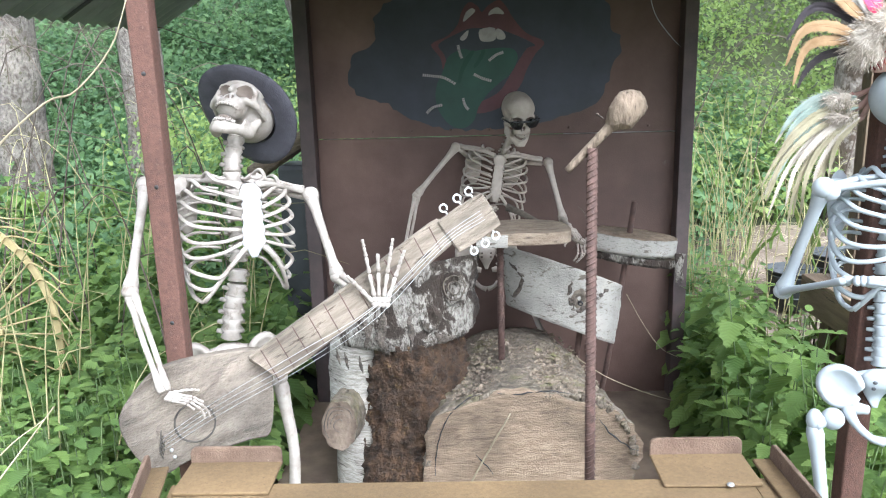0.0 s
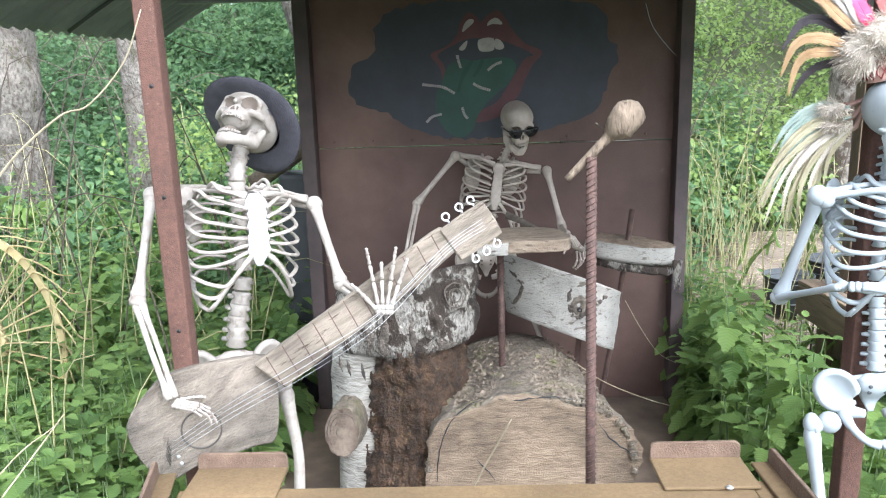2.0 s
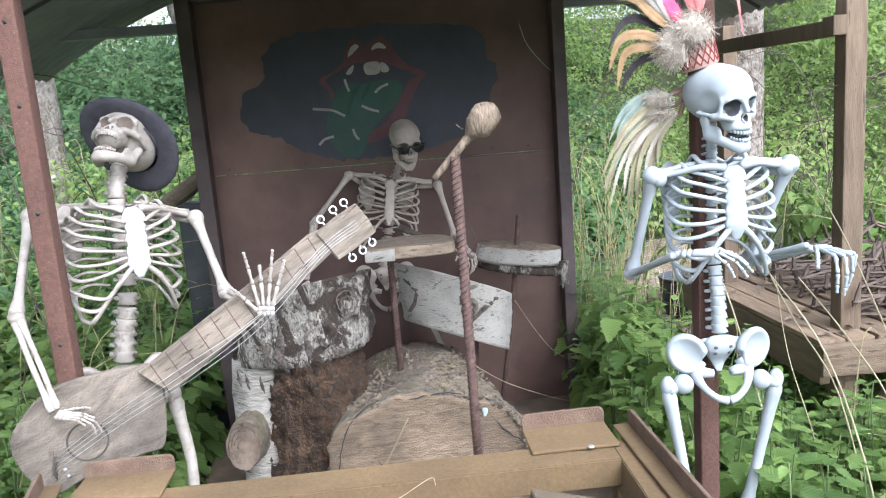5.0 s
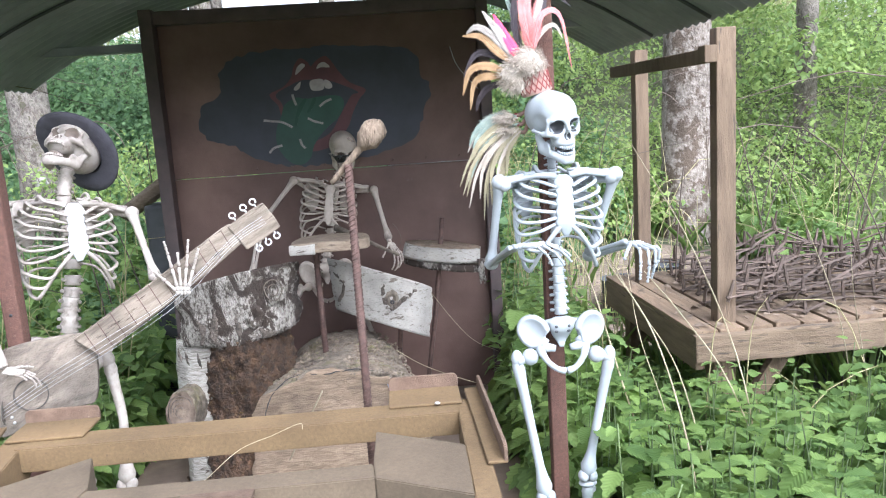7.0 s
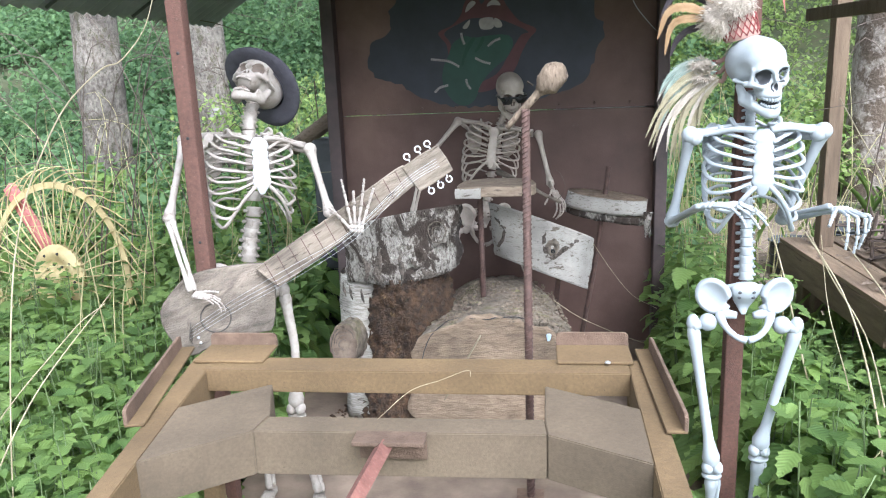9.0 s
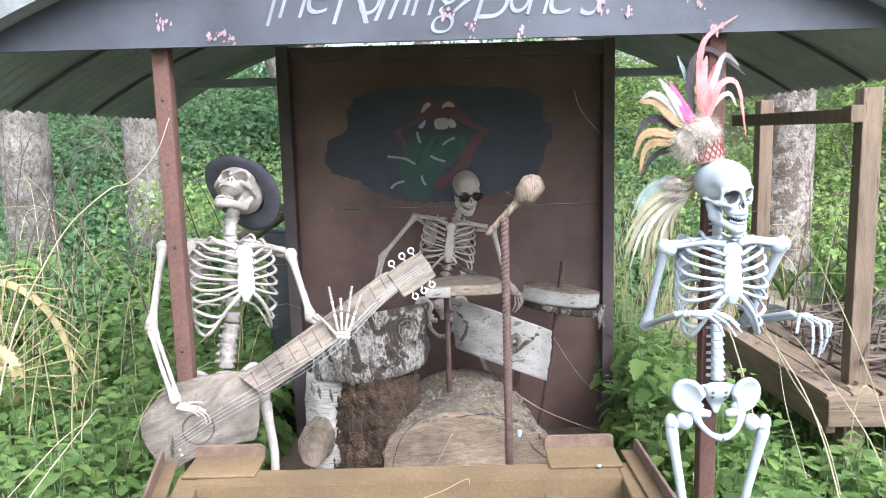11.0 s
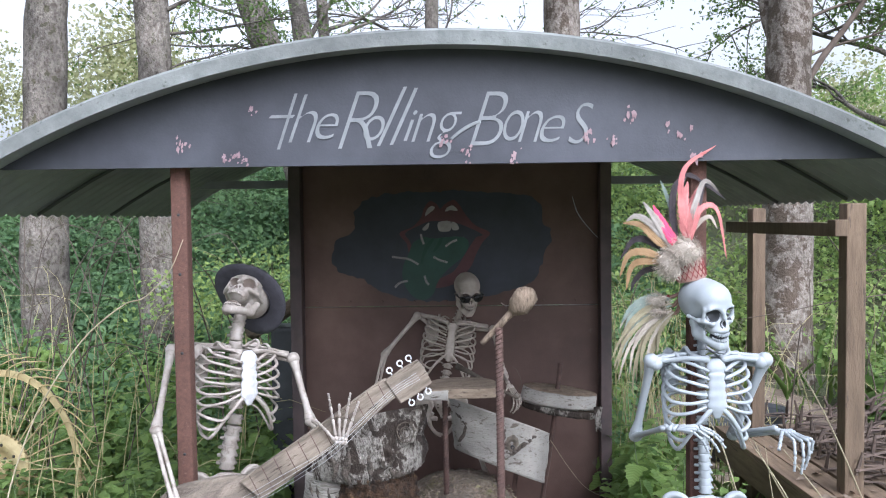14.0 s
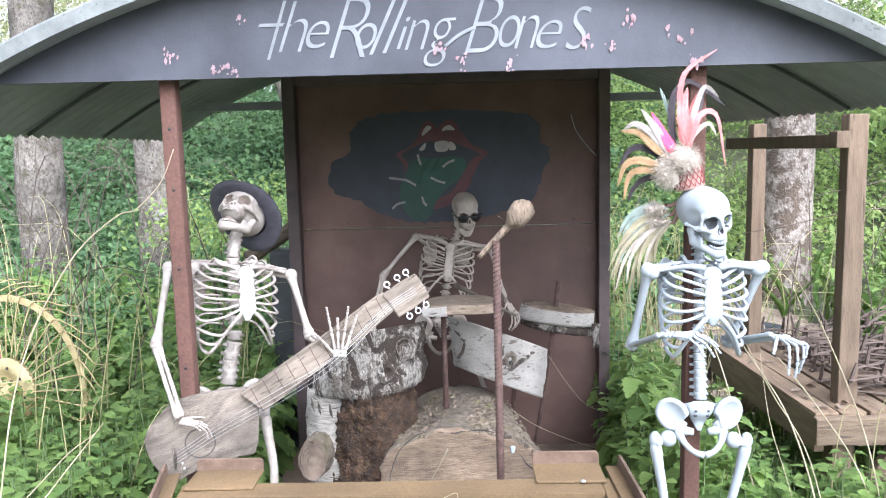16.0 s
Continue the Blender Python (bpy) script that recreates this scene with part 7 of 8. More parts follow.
def leaves(name, base, way, up, size, shape, material, parent=None):
    """Many leaves as one mesh: base, direction, upper side and length of each."""
    base, way, up, size = (np.asarray(a, float) for a in (base, way, up, size))
    x = way / np.linalg.norm(way, axis=1, keepdims=True)
    y = np.cross(up, x)
    y /= np.linalg.norm(y, axis=1, keepdims=True) + 1e-9
    z = np.cross(x, y)
    v, q = shape
    co = base[:, None] + size[:, None, None] * (v[None, :, :1] * x[:, None] + v[None, :, 1:2] * y[:, None] + v[None, :, 2:] * z[:, None])
    idx = q[None] + (np.arange(len(base)) * len(v))[:, None, None]
    return mesh_from(name, co.reshape(-1, 3), 4, idx.ravel(), material, parent, np.tile(v[q.ravel()][:, :2], (len(base), 1)))


def tree(x, y, r, lean, top, bark, label, seed, limbs=(), leafy=1.0, crown_leaf=None):
    rnd = random.Random(seed)
    z0 = rise(x, y)
    t = empty("tree", x, y, z0, label, "tree", "trees on the bank")
    bm = bmesh.new()
    pts = [(x, y, z0 - 0.1), (x + lean * 0.03, y, z0 + 0.12), (x + lean * 0.15, y, z0 + 0.6), (x + lean * 0.45, y, z0 + 1.6), (x + lean * 0.8, y, z0 + 2.8), (x + lean * 1.3, y, z0 + 4.4), (x + lean * 1.6, y, top)]
    tube(bm, pts, [r * 1.5, r * 1.22, r * 1.05, r, r * 0.93, r * 0.75, r * 0.3], 28, 9)
    for v in bm.verts:
        d = Vector((v.co.x - x, v.co.y - y, 0))
        if d.length > 1e-3:
            v.co += d.normalized() * r * (0.16 * noise.noise(Vector((d.normalized().x * 1.4, d.normalized().y * 1.4, v.co.z * 0.9 + seed))) + 0.07 * noise.noise(v.co * 9))
    part("trunk", bm, bark, t)
    tips = []
    path = smooth_path(pts, 9)
    for zf, ang, el, ln, rr in limbs:
        bm = bmesh.new()
        p = min(path, key=lambda q: abs(q.z - zf)).copy()
        d = Vector((math.cos(ang) * math.cos(el), math.sin(ang) * math.cos(el), math.sin(el)))
        limb(bm, p + d * r * 0.5, d, ln, rr * 0.7, 2, rnd, tips)
        part("limb", bm, bark if rr > 0.05 or bark is TRUNK else TWIG, t)
    if tips and leafy:
        nr = np.random.default_rng(seed)
        p = np.array([q for q, _ in tips])
        k = max(1, int(4 * leafy))
        p = np.repeat(p, k, 0) + nr.normal(0, 0.05, (len(p) * k, 3))
        d = nr.normal(0, 1, p.shape) + np.array([0, 0, -0.4])
        leaves("crown", p, d, nr.normal(0, 0.5, p.shape) + np.array([0, 0, 1]), nr.uniform(0.028, 0.05, len(p)), TINY_SHAPE, crown_leaf or SPRING, t)
    return t


tree(-3.22, 5.5, 0.168, 0.13, 8.5, TRUNK, "lichened grey tree trunk rising from nettles on the bank", 1, [(3.9, 2.6, 0.5, 1.5, 0.06), (4.6, 0.3, 0.6, 1.6, 0.06), (4.2, 4.2, 0.2, 1.4, 0.04)], 0.2)
tree(-2.28, 5.55, 0.142, 0.02, 8.5, TRUNK, "mossy tree trunk with pale patches on the bank", 2, [(3.0, 3.0, 0.95, 2.0, 0.12), (3.4, -0.3, 0.3, 1.1, 0.03), (3.3, 0.3, 0.2, 1.2, 0.02), (3.0, 0.2, 0.2, 0.8, 0.015)], 1.0)
tree(2.83, 5.6, 0.185, 0.04, 8.8, TRUNK_BIRCH, "birch trunk with white bark peeling from dark patches", 3, [(2.85, 2.9, 1.36, 1.8, 0.09), (2.6, 0.1, 1.12, 1.9, 0.045), (3.3, 0.5, 0.3, 1.4, 0.025), (3.0, 0.1, 0.4, 1.2, 0.018)], 2.4)
tree(1.20, 6.2, 0.165, -0.10, 8.8, TRUNK_BIRCH, "pale birch trunk standing behind the roof", 4, [(4.4, 0.3, 0.5, 1.2, 0.04), (4.2, 2.9, 0.5, 1.3, 0.04)], 0.3)
tree(-0.92, 6.6, 0.15, -0.90, 8.8, TRUNK, "grey tree trunk leaning behind the roof", 5, [(3.4, 2.7, 0.2, 1.2, 0.02), (3.6, 2.9, 0.3, 1.3, 0.02), (3.3, 2.2, 0.1, 1.0, 0.015)], 0.8)
tree(-1.02, 6.9, 0.10, -0.38, 8.0, TRUNK, "slender grey tree stem behind the roof", 6, [(3.4, 0.9, 1.0, 1.3, 0.04), (3.9, 2.3, 0.4, 1.1, 0.03)], 0.4)
tree(-1.03, 7.0, 0.06, -0.12, 8.0, TRUNK, "thin grey stem beside a thicker one behind the roof", 9, [(3.5, 0.4, 0.3, 1.3, 0.03), (3.7, 0.8, 0.3, 1.3, 0.03)], 0.1)
tree(-0.10, 7.2, 0.075, 0.05, 8.0, TRUNK, "thin tree stem behind the middle of the roof", 7, [(3.2, 0.3, 0.35, 1.3, 0.03), (3.4, 2.9, 0.35, 1.5, 0.03), (3.5, 0.6, 0.3, 1.2, 0.025), (3.6, 2.4, 0.5, 1.4, 0.025), (3.5, 0.1, 0.3, 1.6, 0.03)], 0.08)
tree(4.6, 7.0, 0.10, 0.05, 8.5, TRUNK, "leafy tree among the hedge", 8, [(2.6, 2.5, 0.4, 1.5, 0.05), (3.2, 3.3, 0.3, 1.5, 0.05), (3.8, 2.7, 0.4, 1.4, 0.04), (3.0, 4.0, 0.3, 1.4, 0.04)], 3.0)

bm = bmesh.new()
for k in range(5):
    ball(bm, (-2.195 + 0.020 * math.sin(k * 2.1), 5.405 - 0.006 * k, 1.232 + 0.022 * math.cos(k * 1.7)), (0.034, 0.022, 0.026), 12, 8)
wobble(bm, 0.008, 40, 3)
tagged(link("bracket_fungus", bm, MURAL_WHITE), "pale lump of fungus on a mossy trunk", "fungus")

# ---- bank of bramble, ivy and hedge ----
nr = np.random.default_rng(4)


def clumps(name, count, xr, yr, rr, per, size, material, label, lift=0.0, keep=None, shape=PLAIN_SHAPE):
    """Leafy mounds over the bank, every leaf a small mesh of its own."""
    P, D, U, S = [], [], [], []
    for _ in range(count):
        x, y = nr.uniform(*xr), nr.uniform(*yr)
        if keep and not keep(x, y):
            continue
        r = nr.uniform(*rr)
        k = int(per * (r / rr[1]) ** 2) + 8
        d = nr.normal(0, 1, (k, 3))
        d[:, 2] = np.abs(d[:, 2])
        d[:, 1] = -np.abs(d[:, 1]) * np.sign(nr.uniform(-0.25, 1, k))
        d /= np.linalg.norm(d, axis=1, keepdims=True)
        P.append(np.array([x, y, rise(x, y) + lift]) + d * r * nr.uniform(0.72, 1.06, (k, 1)))
        D.append(d * 0.5 + nr.normal(0, 0.6, (k, 3)) + np.array([0, -0.1, -0.45]))
        U.append(d + np.array([0, -0.1, 0.8]) + nr.normal(0, 0.25, (k, 3)))
        S.append(nr.uniform(*size, k))
    ob = leaves(name, np.concatenate(P), np.concatenate(D), np.concatenate(U), np.concatenate(S), shape, material)
    return tagged(ob, label, "bushes", kind="stuff")


def off_stage(x, y):
    return not (-1.0 < x < 1.2 and y < 4.0) and math.hypot(x - 2.15, y - 4.55) > 1.0 and not (1.4 < x < 4.2 and y < 4.1)


clumps("bramble", 360, (-7, 2.4), (4.6, 10.5), (0.28, 0.6), 430, (0.04, 0.095), NETTLE_DARK, "dark green brambles and ivy over the bank", 0.0, off_stage, TINY_SHAPE)
clumps("bramble", 90, (-2.6, 1.6), (4.0, 6.0), (0.25, 0.5), 260, (0.04, 0.075), NETTLE_DARK, "dark green brambles close behind the panel", 0.05, off_stage, TINY_SHAPE)
clumps("hedge", 240, (1.2, 9), (5.6, 10.5), (0.3, 0.65), 430, (0.035, 0.068), HEDGE, "bright yellow-green hedge along the bank", 0.1, off_stage, TINY_SHAPE)
clumps("shrub", 40, (-2.0, -0.5), (4.6, 6.0), (0.2, 0.42), 90, (0.03, 0.05), HEDGE, "shrub with small yellow-green leaves beside the panel", 0.75, off_stage, TINY_SHAPE)
clumps("hedge", 60, (4.2, 9), (6.5, 9.5), (0.4, 0.7), 260, (0.05, 0.09), HEDGE, "tall bright hedge behind the bench", 0.9, off_stage)
FLAKE = (np.array([(0, 0, 0), (0.5, 0.36, 0.05), (1, 0, 0), (0.5, -0.36, 0.05)]), np.array([(0, 1, 2, 3)]))
P, D, S = [], [], []
for x0, x1, top, n in ((-24, -8, 7.5, 62), (11, 26, 5.6, 60), (-8, 11, 2.6, 40)):
    for _ in range(n):
        x, y, r = nr.uniform(x0, x1), nr.uniform(21, 29), nr.uniform(0.7, 1.6)
        k = int(560 * r)
        d = nr.normal(0, 1, (k, 3))
        d /= np.linalg.norm(d, axis=1, keepdims=True)
        P.append(np.array([x, y, nr.uniform(0.5, top)]) + d * r * nr.uniform(0.1, 1.15, (k, 1)) ** 0.8 * np.array([1, 1, 1.5]))
        D.append(nr.normal(0, 1, (k, 3)))
        S.append(nr.uniform(0.10, 0.20, k))
P, D, S = np.concatenate(P), np.concatenate(D), np.concatenate(S)
tagged(leaves("far_wood", P, D, nr.normal(0, 1, P.shape), S, FLAKE, FAR_LEAF), "pale spring woodland in the distance, haze mixed into its leaf colour", "woodland", kind="stuff")

# ---- nettles ----


def nettle_ok(x, y):
    if -0.74 < x < (0.87 if 1.75 < y < 3.1 else 1.0) and 1.58 < y < 3.45:
        return False
    if abs(x) < 0.72 and y < 1.6:
        return False
    if math.hypot(x - 2.15, y - 4.55) < 0.85 or (1.55 < x < 2.0 and 3.7 < y < 4.5):
        return False
    if y < 0.75 and abs(x) < 1.5:
        return False
    return math.hypot(x + 0.666, y - 1.655) > 0.06 and math.hypot(x - 0.893, y - 1.62) > 0.10


def nettle_height(x, y):
    h = 0.50 + 0.16 * noise.noise(Vector((x * 1.1, y * 1.1, 5)))
    if y > 3.3:
        h += 0.12
    if 0.98 < x < 1.6 and y < 3.3:
        h += 0.08 if y < 1.9 else 0.24 * min(1.0, max(0.0, (1.32 - x) / 0.22))
    if x > 1.18 and 1.9 < y < 3.4:
        h = min(h, 0.54 - 0.20 * (y - 2.0) - 0.25 * (x - 1.2))
    if x > 1.42 and y < 2.25:
        h += 0.08
    if x > 1.5 and 2.2 < y < 3.8:
        h = min(h, 0.42)
    if x < -1.1 and 1.5 < y < 2.9:
        h += 0.14
    if abs(x - 0.9) < 0.22 and y < 1.62:
        h *= 0.55
    return h


def nettle_plan(x, y, h, rnd):
    """Stem points and leaves (base, direction, upper side, length) of one plant."""
    z0 = rise(x, y)
    lx, ly = rnd.gauss(0, 0.07) * h, rnd.gauss(0, 0.07) * h - 0.02
    stem = [Vector((x, y, z0)), Vector((x + lx * 0.3, y + ly * 0.3, z0 + h * 0.5)), Vector((x + lx, y + ly, z0 + h))]
    out = []
    nodes = max(4, int(h * 0.75 / 0.062))
    a0 = rnd.uniform(0, math.tau)
    for k in range(nodes):
        t = 1 - 0.75 * k / nodes
        p = stem[0].lerp(stem[1], t * 2) if t < 0.5 else stem[1].lerp(stem[2], t * 2 - 1)
        ln = (0.042 + 0.090 * min(1, k / 3)) * rnd.uniform(0.75, 1.2)
        for s in (0, math.pi):
            a = a0 + k * math.pi / 2 + s + rnd.gauss(0, 0.25)
            el = rnd.uniform(-0.95, -0.15) if k > 1 else rnd.uniform(-0.25, 0.45)
            d = Vector((math.cos(a) * math.cos(el), math.sin(a) * math.cos(el), math.sin(el)))
            out.append((p + d * 0.024, d, Vector((rnd.gauss(0, 0.15), rnd.gauss(0, 0.15), 1)), ln))
    return stem, out


rnd = random.Random(21)
B, W, U, S = [], [], [], []
stems = bmesh.new()
tries = [(rnd.uniform(-3.6, 3.6), rnd.uniform(0.75, 5.0)) for _ in range(3000)]
tries += [(rnd.uniform(-2.0, -0.72), rnd.uniform(0.75, 3.2)) for _ in range(560)] + [(rnd.uniform(0.72, 2.6), rnd.uniform(0.8, 3.4)) for _ in range(760)]
for x, y in tries:
    if nettle_ok(x, y):
        stem, lv = nettle_plan(x, y, nettle_height(x, y) * rnd.uniform(0.72, 1.15), rnd)
        for b, d, u, s in lv:
            B.append(b), W.append(d), U.append(u), S.append(s)
        if y < 2.6:
            tube(stems, stem, [0.0035, 0.002], 4, 1, cap=False)
FAR_SHAPE = nettle_leaf(3, 0.33)
B, W, U = (np.array([tuple(v) for v in q]) for q in (B, W, U))
S = np.array(S)
far = B[:, 1] > 2.7
nettles = leaves("nettles", B[~far], W[~far], U[~far], S[~far], NETTLE_SHAPE, NETTLE)
tagged(leaves("nettles", B[far], W[far], U[far], S[far], FAR_SHAPE, NETTLE), "tall nettles thickening towards the bank", "nettles", kind="stuff")
tagged(nettles, "dense stand of fresh green stinging nettles", "nettles", kind="stuff")
tagged(part("nettle_stems", stems, GREEN_STEM, nettles), kind="stuff")

# single nettles close to the path, each with its own leaves
one = leaves("leaf", [(0, 0, 0)], [(1, 0, 0)], [(0, 0, 1)], [1.0], NETTLE_SHAPE, NETTLE)
leaf_mesh = one.data
bpy.data.objects.remove(one)
spots = [(1.02, 1.28), (1.12, 1.40), (1.22, 1.22), (1.33, 1.38), (1.18, 1.05), (1.42, 1.12), (1.05, 1.48), (1.30, 1.58), (0.80, 1.32), (0.98, 1.52), (1.48, 1.5), (1.1, 0.95), (-0.86, 1.22), (-0.95, 1.05), (-1.06, 1.30), (-0.90, 1.42), (-1.18, 1.12),
         (-1.05, 0.92), (-1.28, 1.34), (-0.82, 0.98), (-1.36, 1.02), (-1.15, 1.5), (0.93, 2.70), (0.95, 2.42), (1.1, 2.95), (0.92, 2.15), (1.2, 2.6), (-0.83, 2.2), (-0.9, 2.5), (-0.85, 1.9)]
for x, y in spots:
    stem, lv = nettle_plan(x, y, (0.62 if x > 0 and y > 2 else 0.52) * rnd.uniform(0.85, 1.2) * (0.7 if 0.75 < x < 1.0 else 1), rnd)
    n = empty("nettle", x, y, rise(x, y), "single stinging nettle with toothed green leaves", "nettle", "nettles round the stage")
    bm = bmesh.new()
    tube(bm, stem, [0.004, 0.0022], 6, 3)
    part("stem", bm, GREEN_STEM, n)
    for b, d, u, s in lv:
        o = new("leaf", leaf_mesh)
        yv = u.cross(d).normalized()
        zv = d.cross(yv)
        o.parent = n
        o.matrix_parent_inverse = n.matrix_basis.inverted()
        o.matrix_basis = Matrix(((d.x, yv.x, zv.x, b.x), (d.y, yv.y, zv.y, b.y), (d.z, yv.z, zv.z, b.z), (0, 0, 0, 1))) @ Matrix.Scale(s, 4)

# ---- dry stalks and grass ----
bm = bmesh.new()
rnd = random.Random(31)
for k in range(190):
    if k < 130:
        x, y, h = rnd.uniform(-3.4, -0.95), rnd.uniform(1.9, 4.8), rnd.uniform(0.6, 1.5)
    elif k < 178:
        x, y, h = rnd.uniform(1.05, 3.8), rnd.uniform(3.6, 5.2), rnd.uniform(0.4, 1.1)
    else:
        x, y, h = rnd.uniform(1.15, 2.2), rnd.uniform(1.5, 2.15), rnd.uniform(0.5, 1.0)
    z0, lx, ly = rise(x, y), rnd.gauss(0, 0.32) * h, rnd.gauss(0, 0.15) * h
    if not nettle_ok(x, y) and k < 130:
        continue
    tube(bm, [(x, y, z0), (x + lx * 0.25, y + ly * 0.3, z0 + h * 0.5), (x + lx * 0.6, y + ly * 0.7, z0 + h * 0.85), (x + lx * 1.2, y + ly, z0 + h * rnd.uniform(0.8, 1.05))], [0.0036, 0.003, 0.002, 0.001], 4, 3, cap=False)
for k in range(150):
    x, y, h = rnd.uniform(-2.95, -2.12), rnd.uniform(2.3, 2.8), rnd.uniform(0.45, 1.35)
    lx = rnd.gauss(-0.05, 0.32) * h
    tube(bm, [(x, y, 0), (x + lx * 0.3, y, h * 0.55), (x + lx * 0.8, y - 0.04, h * 0.9), (x + lx * 1.4, y - 0.06, h * 0.85)], [0.0022, 0.0019, 0.0015, 0.0008], 4, 3, cap=False)
for k in range(80):
    x, y, h = rnd.uniform(0.98, 1.75), rnd.uniform(3.55, 4.6), rnd.uniform(0.6, 1.5)
    z0, lx = rise(x, y), rnd.gauss(0.03, 0.22) * h
    tube(bm, [(x, y, z0), (x + lx * 0.3, y, z0 + h * 0.55), (x + lx * 0.8, y - 0.03, z0 + h * 0.92), (x + lx * 1.4, y - 0.05, z0 + h * rnd.uniform(0.75, 1.0))], [0.0028, 0.0024, 0.0018, 0.0009], 4, 3, cap=False)
tagged(link("dry_grass", bm, DRY_GRASS), "tall dry straw-coloured grass stalks among nettles", "dry grass", kind="stuff")
bm = bmesh.new()
for k in range(80):
    x, y, h = rnd.uniform(-3.2, -0.9) if k < 55 else rnd.uniform(1.1, 3.5), rnd.uniform(2.4, 5.5), rnd.uniform(0.8, 2.0)
    z0, lx = rise(x, y), rnd.gauss(0, 0.5) * h
    if not nettle_ok(x, y) or min(x, x + lx * 1.3) < 1.15 and max(x, x + lx * 1.3) > -0.95:
        continue
    tube(bm, [(x, y, z0), (x + lx * 0.2, y, z0 + h * 0.5), (x + lx * 0.6, y - 0.1, z0 + h * 0.9), (x + lx * 1.3, y - 0.1, z0 + h * 0.85)], [0.005, 0.004, 0.003, 0.0015], 4, 4, cap=False)
tagged(link("bramble_canes", bm, TWIG), "thin arching bramble canes over the bank", "canes", kind="stuff")
g = np.random.default_rng(8)
n = 3200
gxy = np.column_stack([g.uniform(-4, 4.5, n), g.uniform(1.2, 6, n)])
gxy = gxy[[nettle_ok(x, y) or (1.3 < x < 3.1 and 3.6 < y < 5.5 and g.uniform() < 0.3) for x, y in gxy]]
gxy = gxy[[not (-0.95 < x < 1.15 and y < 3.5) for x, y in gxy]]
base = np.column_stack([gxy, [rise(x, y) for x, y in gxy]])
way = np.column_stack([g.normal(0, 0.35, len(base)), g.normal(0, 0.3, len(base)), np.ones(len(base))])
blade = leaf_shape(4, 0.012, 0.1, 0.35)
tagged(leaves("grass", base, way, g.normal(0, 1, base.shape), g.uniform(0.2, 0.5, len(base)), blade, GRASS), "green grass blades among nettles", "grass", kind="stuff")

CANES = [
    ([(-1.2, 1.1, 0.0), (-1.12, 1.12, 0.4), (-0.98, 1.2, 0.72), (-0.80, 1.35, 0.98)], 0.0028, STRAW),
    ([(-1.10, 1.16, 0.0), (-1.04, 1.17, 0.55), (-0.96, 1.18, 1.02), (-0.885, 1.18, 1.25), (-0.80, 1.18, 1.40), (-0.73, 1.18, 1.49), (-0.64, 1.18, 1.56), (-0.59, 1.18, 1.577), (-0.527, 1.18, 1.64), (-0.491, 1.18, 1.717)], 0.0023, STRAW),
    ([(-1.45, 1.3, 0.0), (-1.25, 1.3, 0.5), (-0.95, 1.35, 0.85), (-0.84, 1.38, 0.94)], 0.0022, STRAW),
    ([(1.35, 1.9, 0.0), (1.20, 1.92, 0.5), (1.08, 1.95, 0.95), (0.99, 1.98, 1.12)], 0.0036, STRAW),
    ([(1.62, 1.75, 0.0), (1.55, 1.8, 0.6), (1.40, 1.85, 1.05), (1.22, 1.9, 1.4)], 0.0032, STRAW),
    ([(1.30, 1.45, 0.0), (1.25, 1.5, 0.5), (1.18, 1.6, 0.85), (1.06, 1.7, 1.08)], 0.0034, STRAW),
    ([(1.47, 1.75, 0.0), (1.42, 1.75, 0.25), (1.31, 1.75, 0.67), (1.18, 1.75, 0.90), (1.07, 1.75, 1.11)], 0.0030, STRAW),
    ([(1.72, 1.80, 0.0), (1.66, 1.80, 0.19), (1.50, 1.80, 0.60), (1.36, 1.80, 0.82), (1.22, 1.80, 1.00)], 0.0030, STRAW),
    ([(2.22, 2.20, 0.0), (2.16, 2.20, 0.45), (2.10, 2.20, 0.72), (1.98, 2.20, 1.03), (1.88, 2.20, 1.25), (1.80, 2.20, 1.32)], 0.0022, STRAW),
    ([(2.27, 2.15, 0.0), (2.24, 2.15, 0.22), (2.19, 2.15, 0.50), (2.14, 2.15, 0.77), (2.12, 2.15, 0.98)], 0.0022, STRAW),
    ([(1.39, 1.85, 0.0), (1.35, 1.85, 0.24), (1.30, 1.85, 0.50), (1.22, 1.85, 0.76), (1.18, 1.85, 1.00)], 0.0022, STRAW),
]
for pts, r, m in CANES:
    bm = bmesh.new()
    tube(bm, pts, [r, r * 0.9, r * 0.75, r * 0.45], 6, 6)
    tagged(link("dry_stalk", bm, m), "long dry straw-coloured stalk arching out of nettles", "stalk", "long dry stalks")

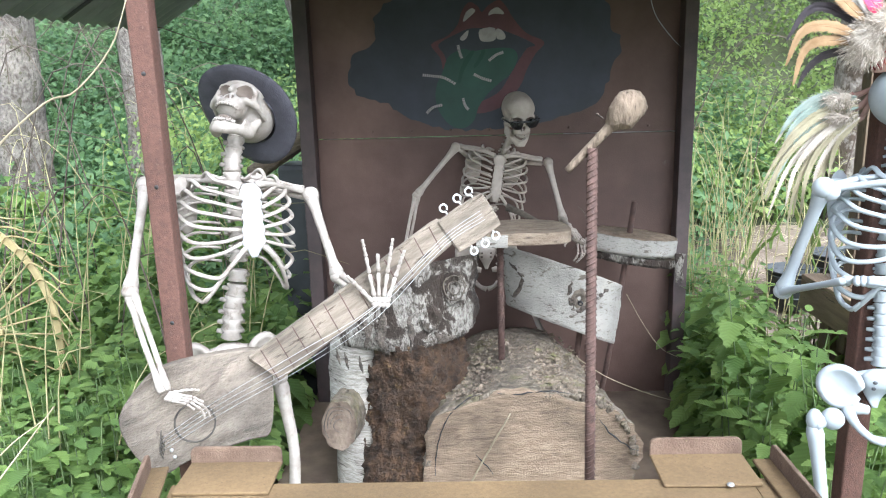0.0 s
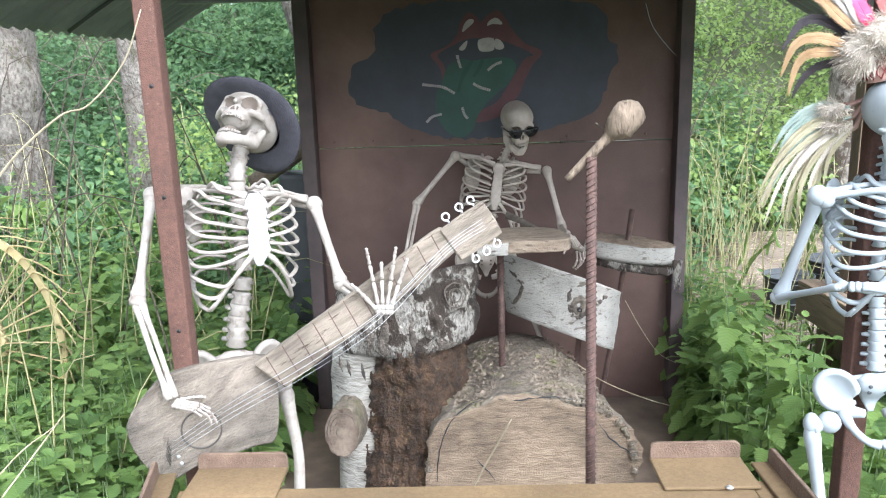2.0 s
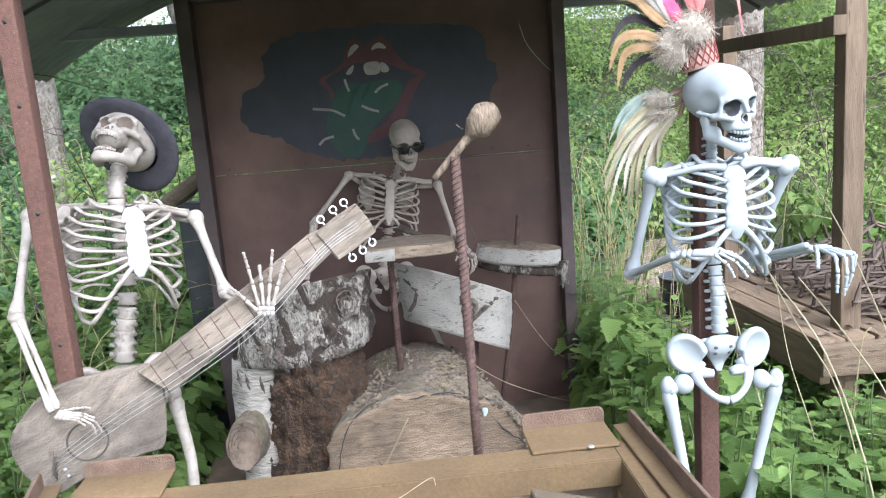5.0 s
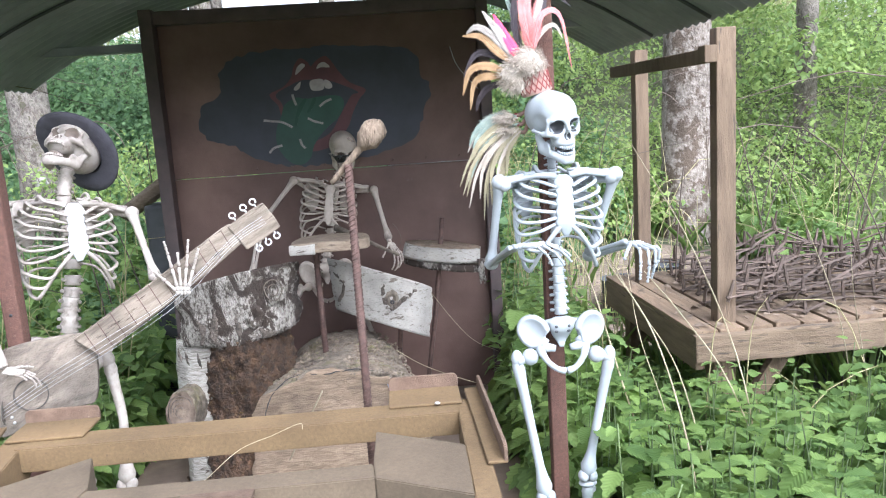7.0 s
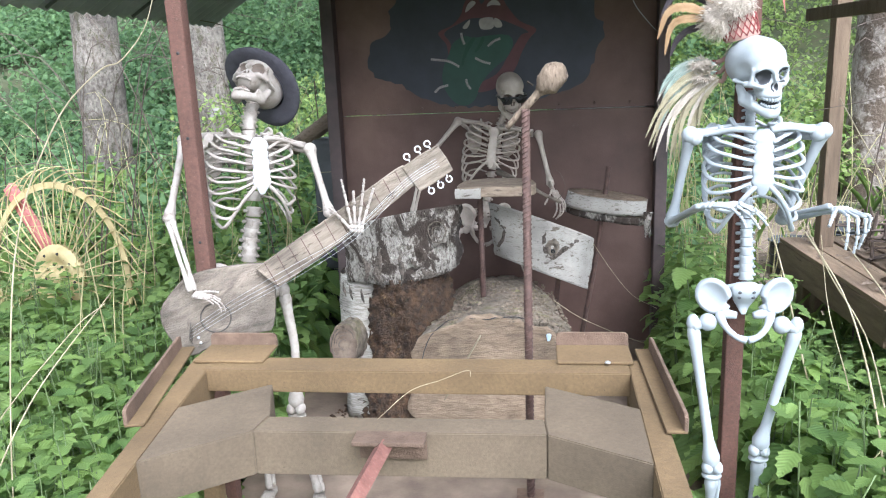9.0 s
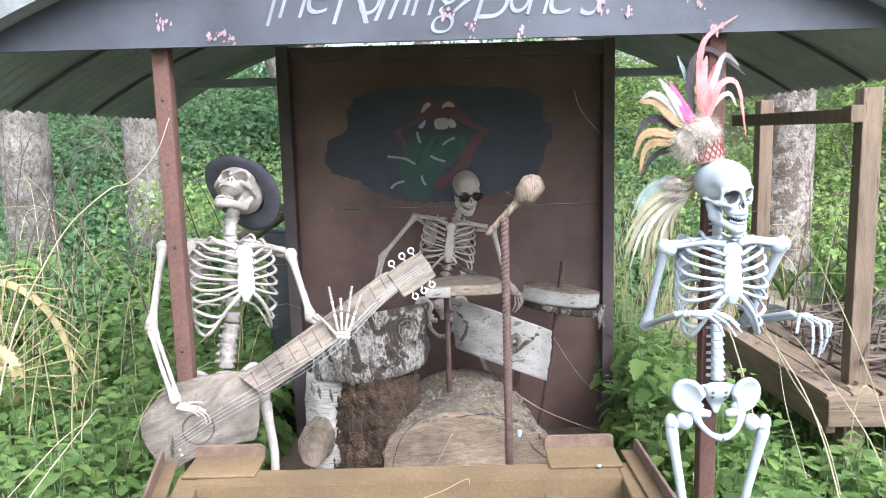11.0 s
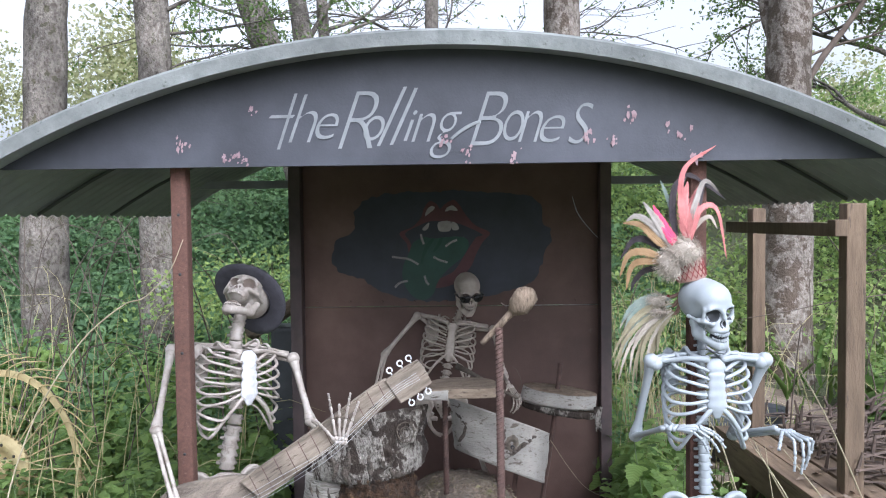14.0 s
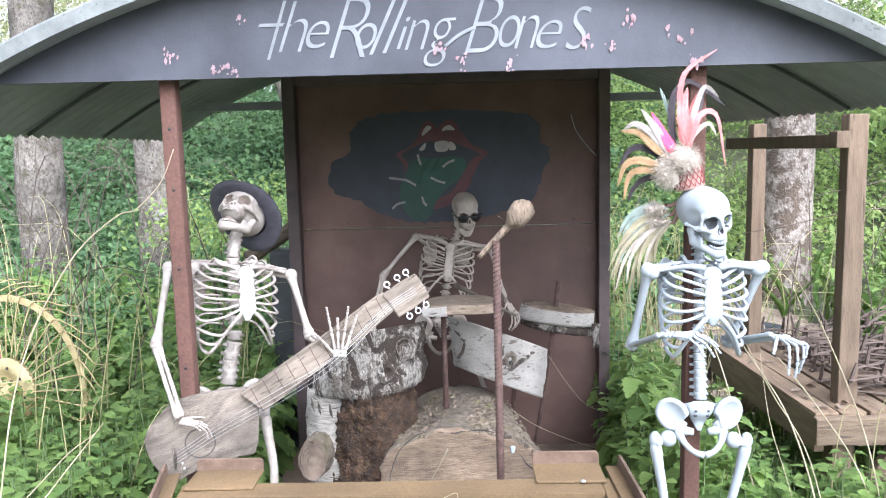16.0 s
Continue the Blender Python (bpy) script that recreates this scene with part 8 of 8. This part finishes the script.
bm = bmesh.new()
rnd = random.Random(57)
for k in range(520):
    x, y, a, ln = rnd.uniform(1.3, 3.2), rnd.uniform(3.6, 5.4), rnd.uniform(0, math.tau), rnd.uniform(0.05, 0.22)
    if math.hypot(x - 2.15, y - 4.55) > 1.05:
        continue
    d = Vector((math.cos(a), math.sin(a), 0)) * ln / 2
    p = Vector((x, y, rise(x, y) + 0.028))
    tube(bm, [p - d, p + Vector((0, 0, rnd.uniform(0, 0.02))), p + d], [0.0018, 0.0022, 0.001], 4, 2, cap=False)
g = np.random.default_rng(15)
n = 420
P = np.array([tuple(tm @ Vector((u, v, 0.624))) for u, v in zip(g.uniform(0.0, 2.2, n), g.uniform(0.03, 1.13, n))]) + np.column_stack([np.zeros(n), np.zeros(n), g.uniform(0.002, 0.012, n)])
D = np.column_stack([g.normal(0, 1, n), g.normal(0, 1, n), g.normal(0, 0.12, n)])
tagged(leaves("dead_leaves", P, D, np.column_stack([g.normal(0, 0.25, n), g.normal(0, 0.25, n), np.ones(n)]), g.uniform(0.018, 0.055, n), TINY_SHAPE, DEAD_LEAF), "brown dead leaves scattered over the bench top", "dead leaves", kind="stuff")
tagged(link("straw_litter", bm, STRAW), "scattered dry straw on the bare earth", "straw", kind="stuff")

# ---- loose wires, stalks and scraps on the stage ----
for name, pts, r, m, label, cat in (
    ("twine", [(0.565, 2.60, 0.80), (0.66, 2.72, 0.64), (0.76, 2.85, 0.50), (0.90, 3.10, 0.36)], 0.0013, STRAW, "pale twine from the birch log to the panel", "twine"),
    ("twine", [(0.40, 2.60, 0.56), (0.52, 2.66, 0.46), (0.70, 2.78, 0.34), (0.88, 2.95, 0.22)], 0.0016, STRAW, "pale twine hanging beside the bass drum log", "twine"),
    ("wire", [(0.76, PY - 0.006, 1.86), (0.79, PY - 0.01, 1.77), (0.86, PY - 0.012, 1.68), (0.90, PY - 0.02, 1.64)], 0.0014, WIRE, "thin wire hanging on the panel", "wire"),
    ("dry_stalk", [(-0.012, 2.115, 0.325), (0.055, 2.130, 0.445), (0.127, 2.143, 0.57)], 0.003, STRAW, "short dry straw leaning on the log face", "stalk"),
    ("dry_stalk", [(-0.02, 1.05, 0.772), (0.03, 1.19, 0.777), (0.10, 1.24, 0.785), (0.16, 1.30, 0.786), (0.168, 1.29, 0.774)], 0.0007, STRAW, "bent dry straw lying on the frame", "stalk"),
    ("wire", [(0.40, 2.80, 0.92), (0.455, 2.78, 1.0), (0.44, 2.79, 1.06), (0.42, 2.8, 1.08)], 0.0012, TWIG, "thin wire curling by the drum", "wire"),
):
    bm = bmesh.new()
    tube(bm, pts, r, 6, 6)
    tagged(link(name, bm, m), label, cat)
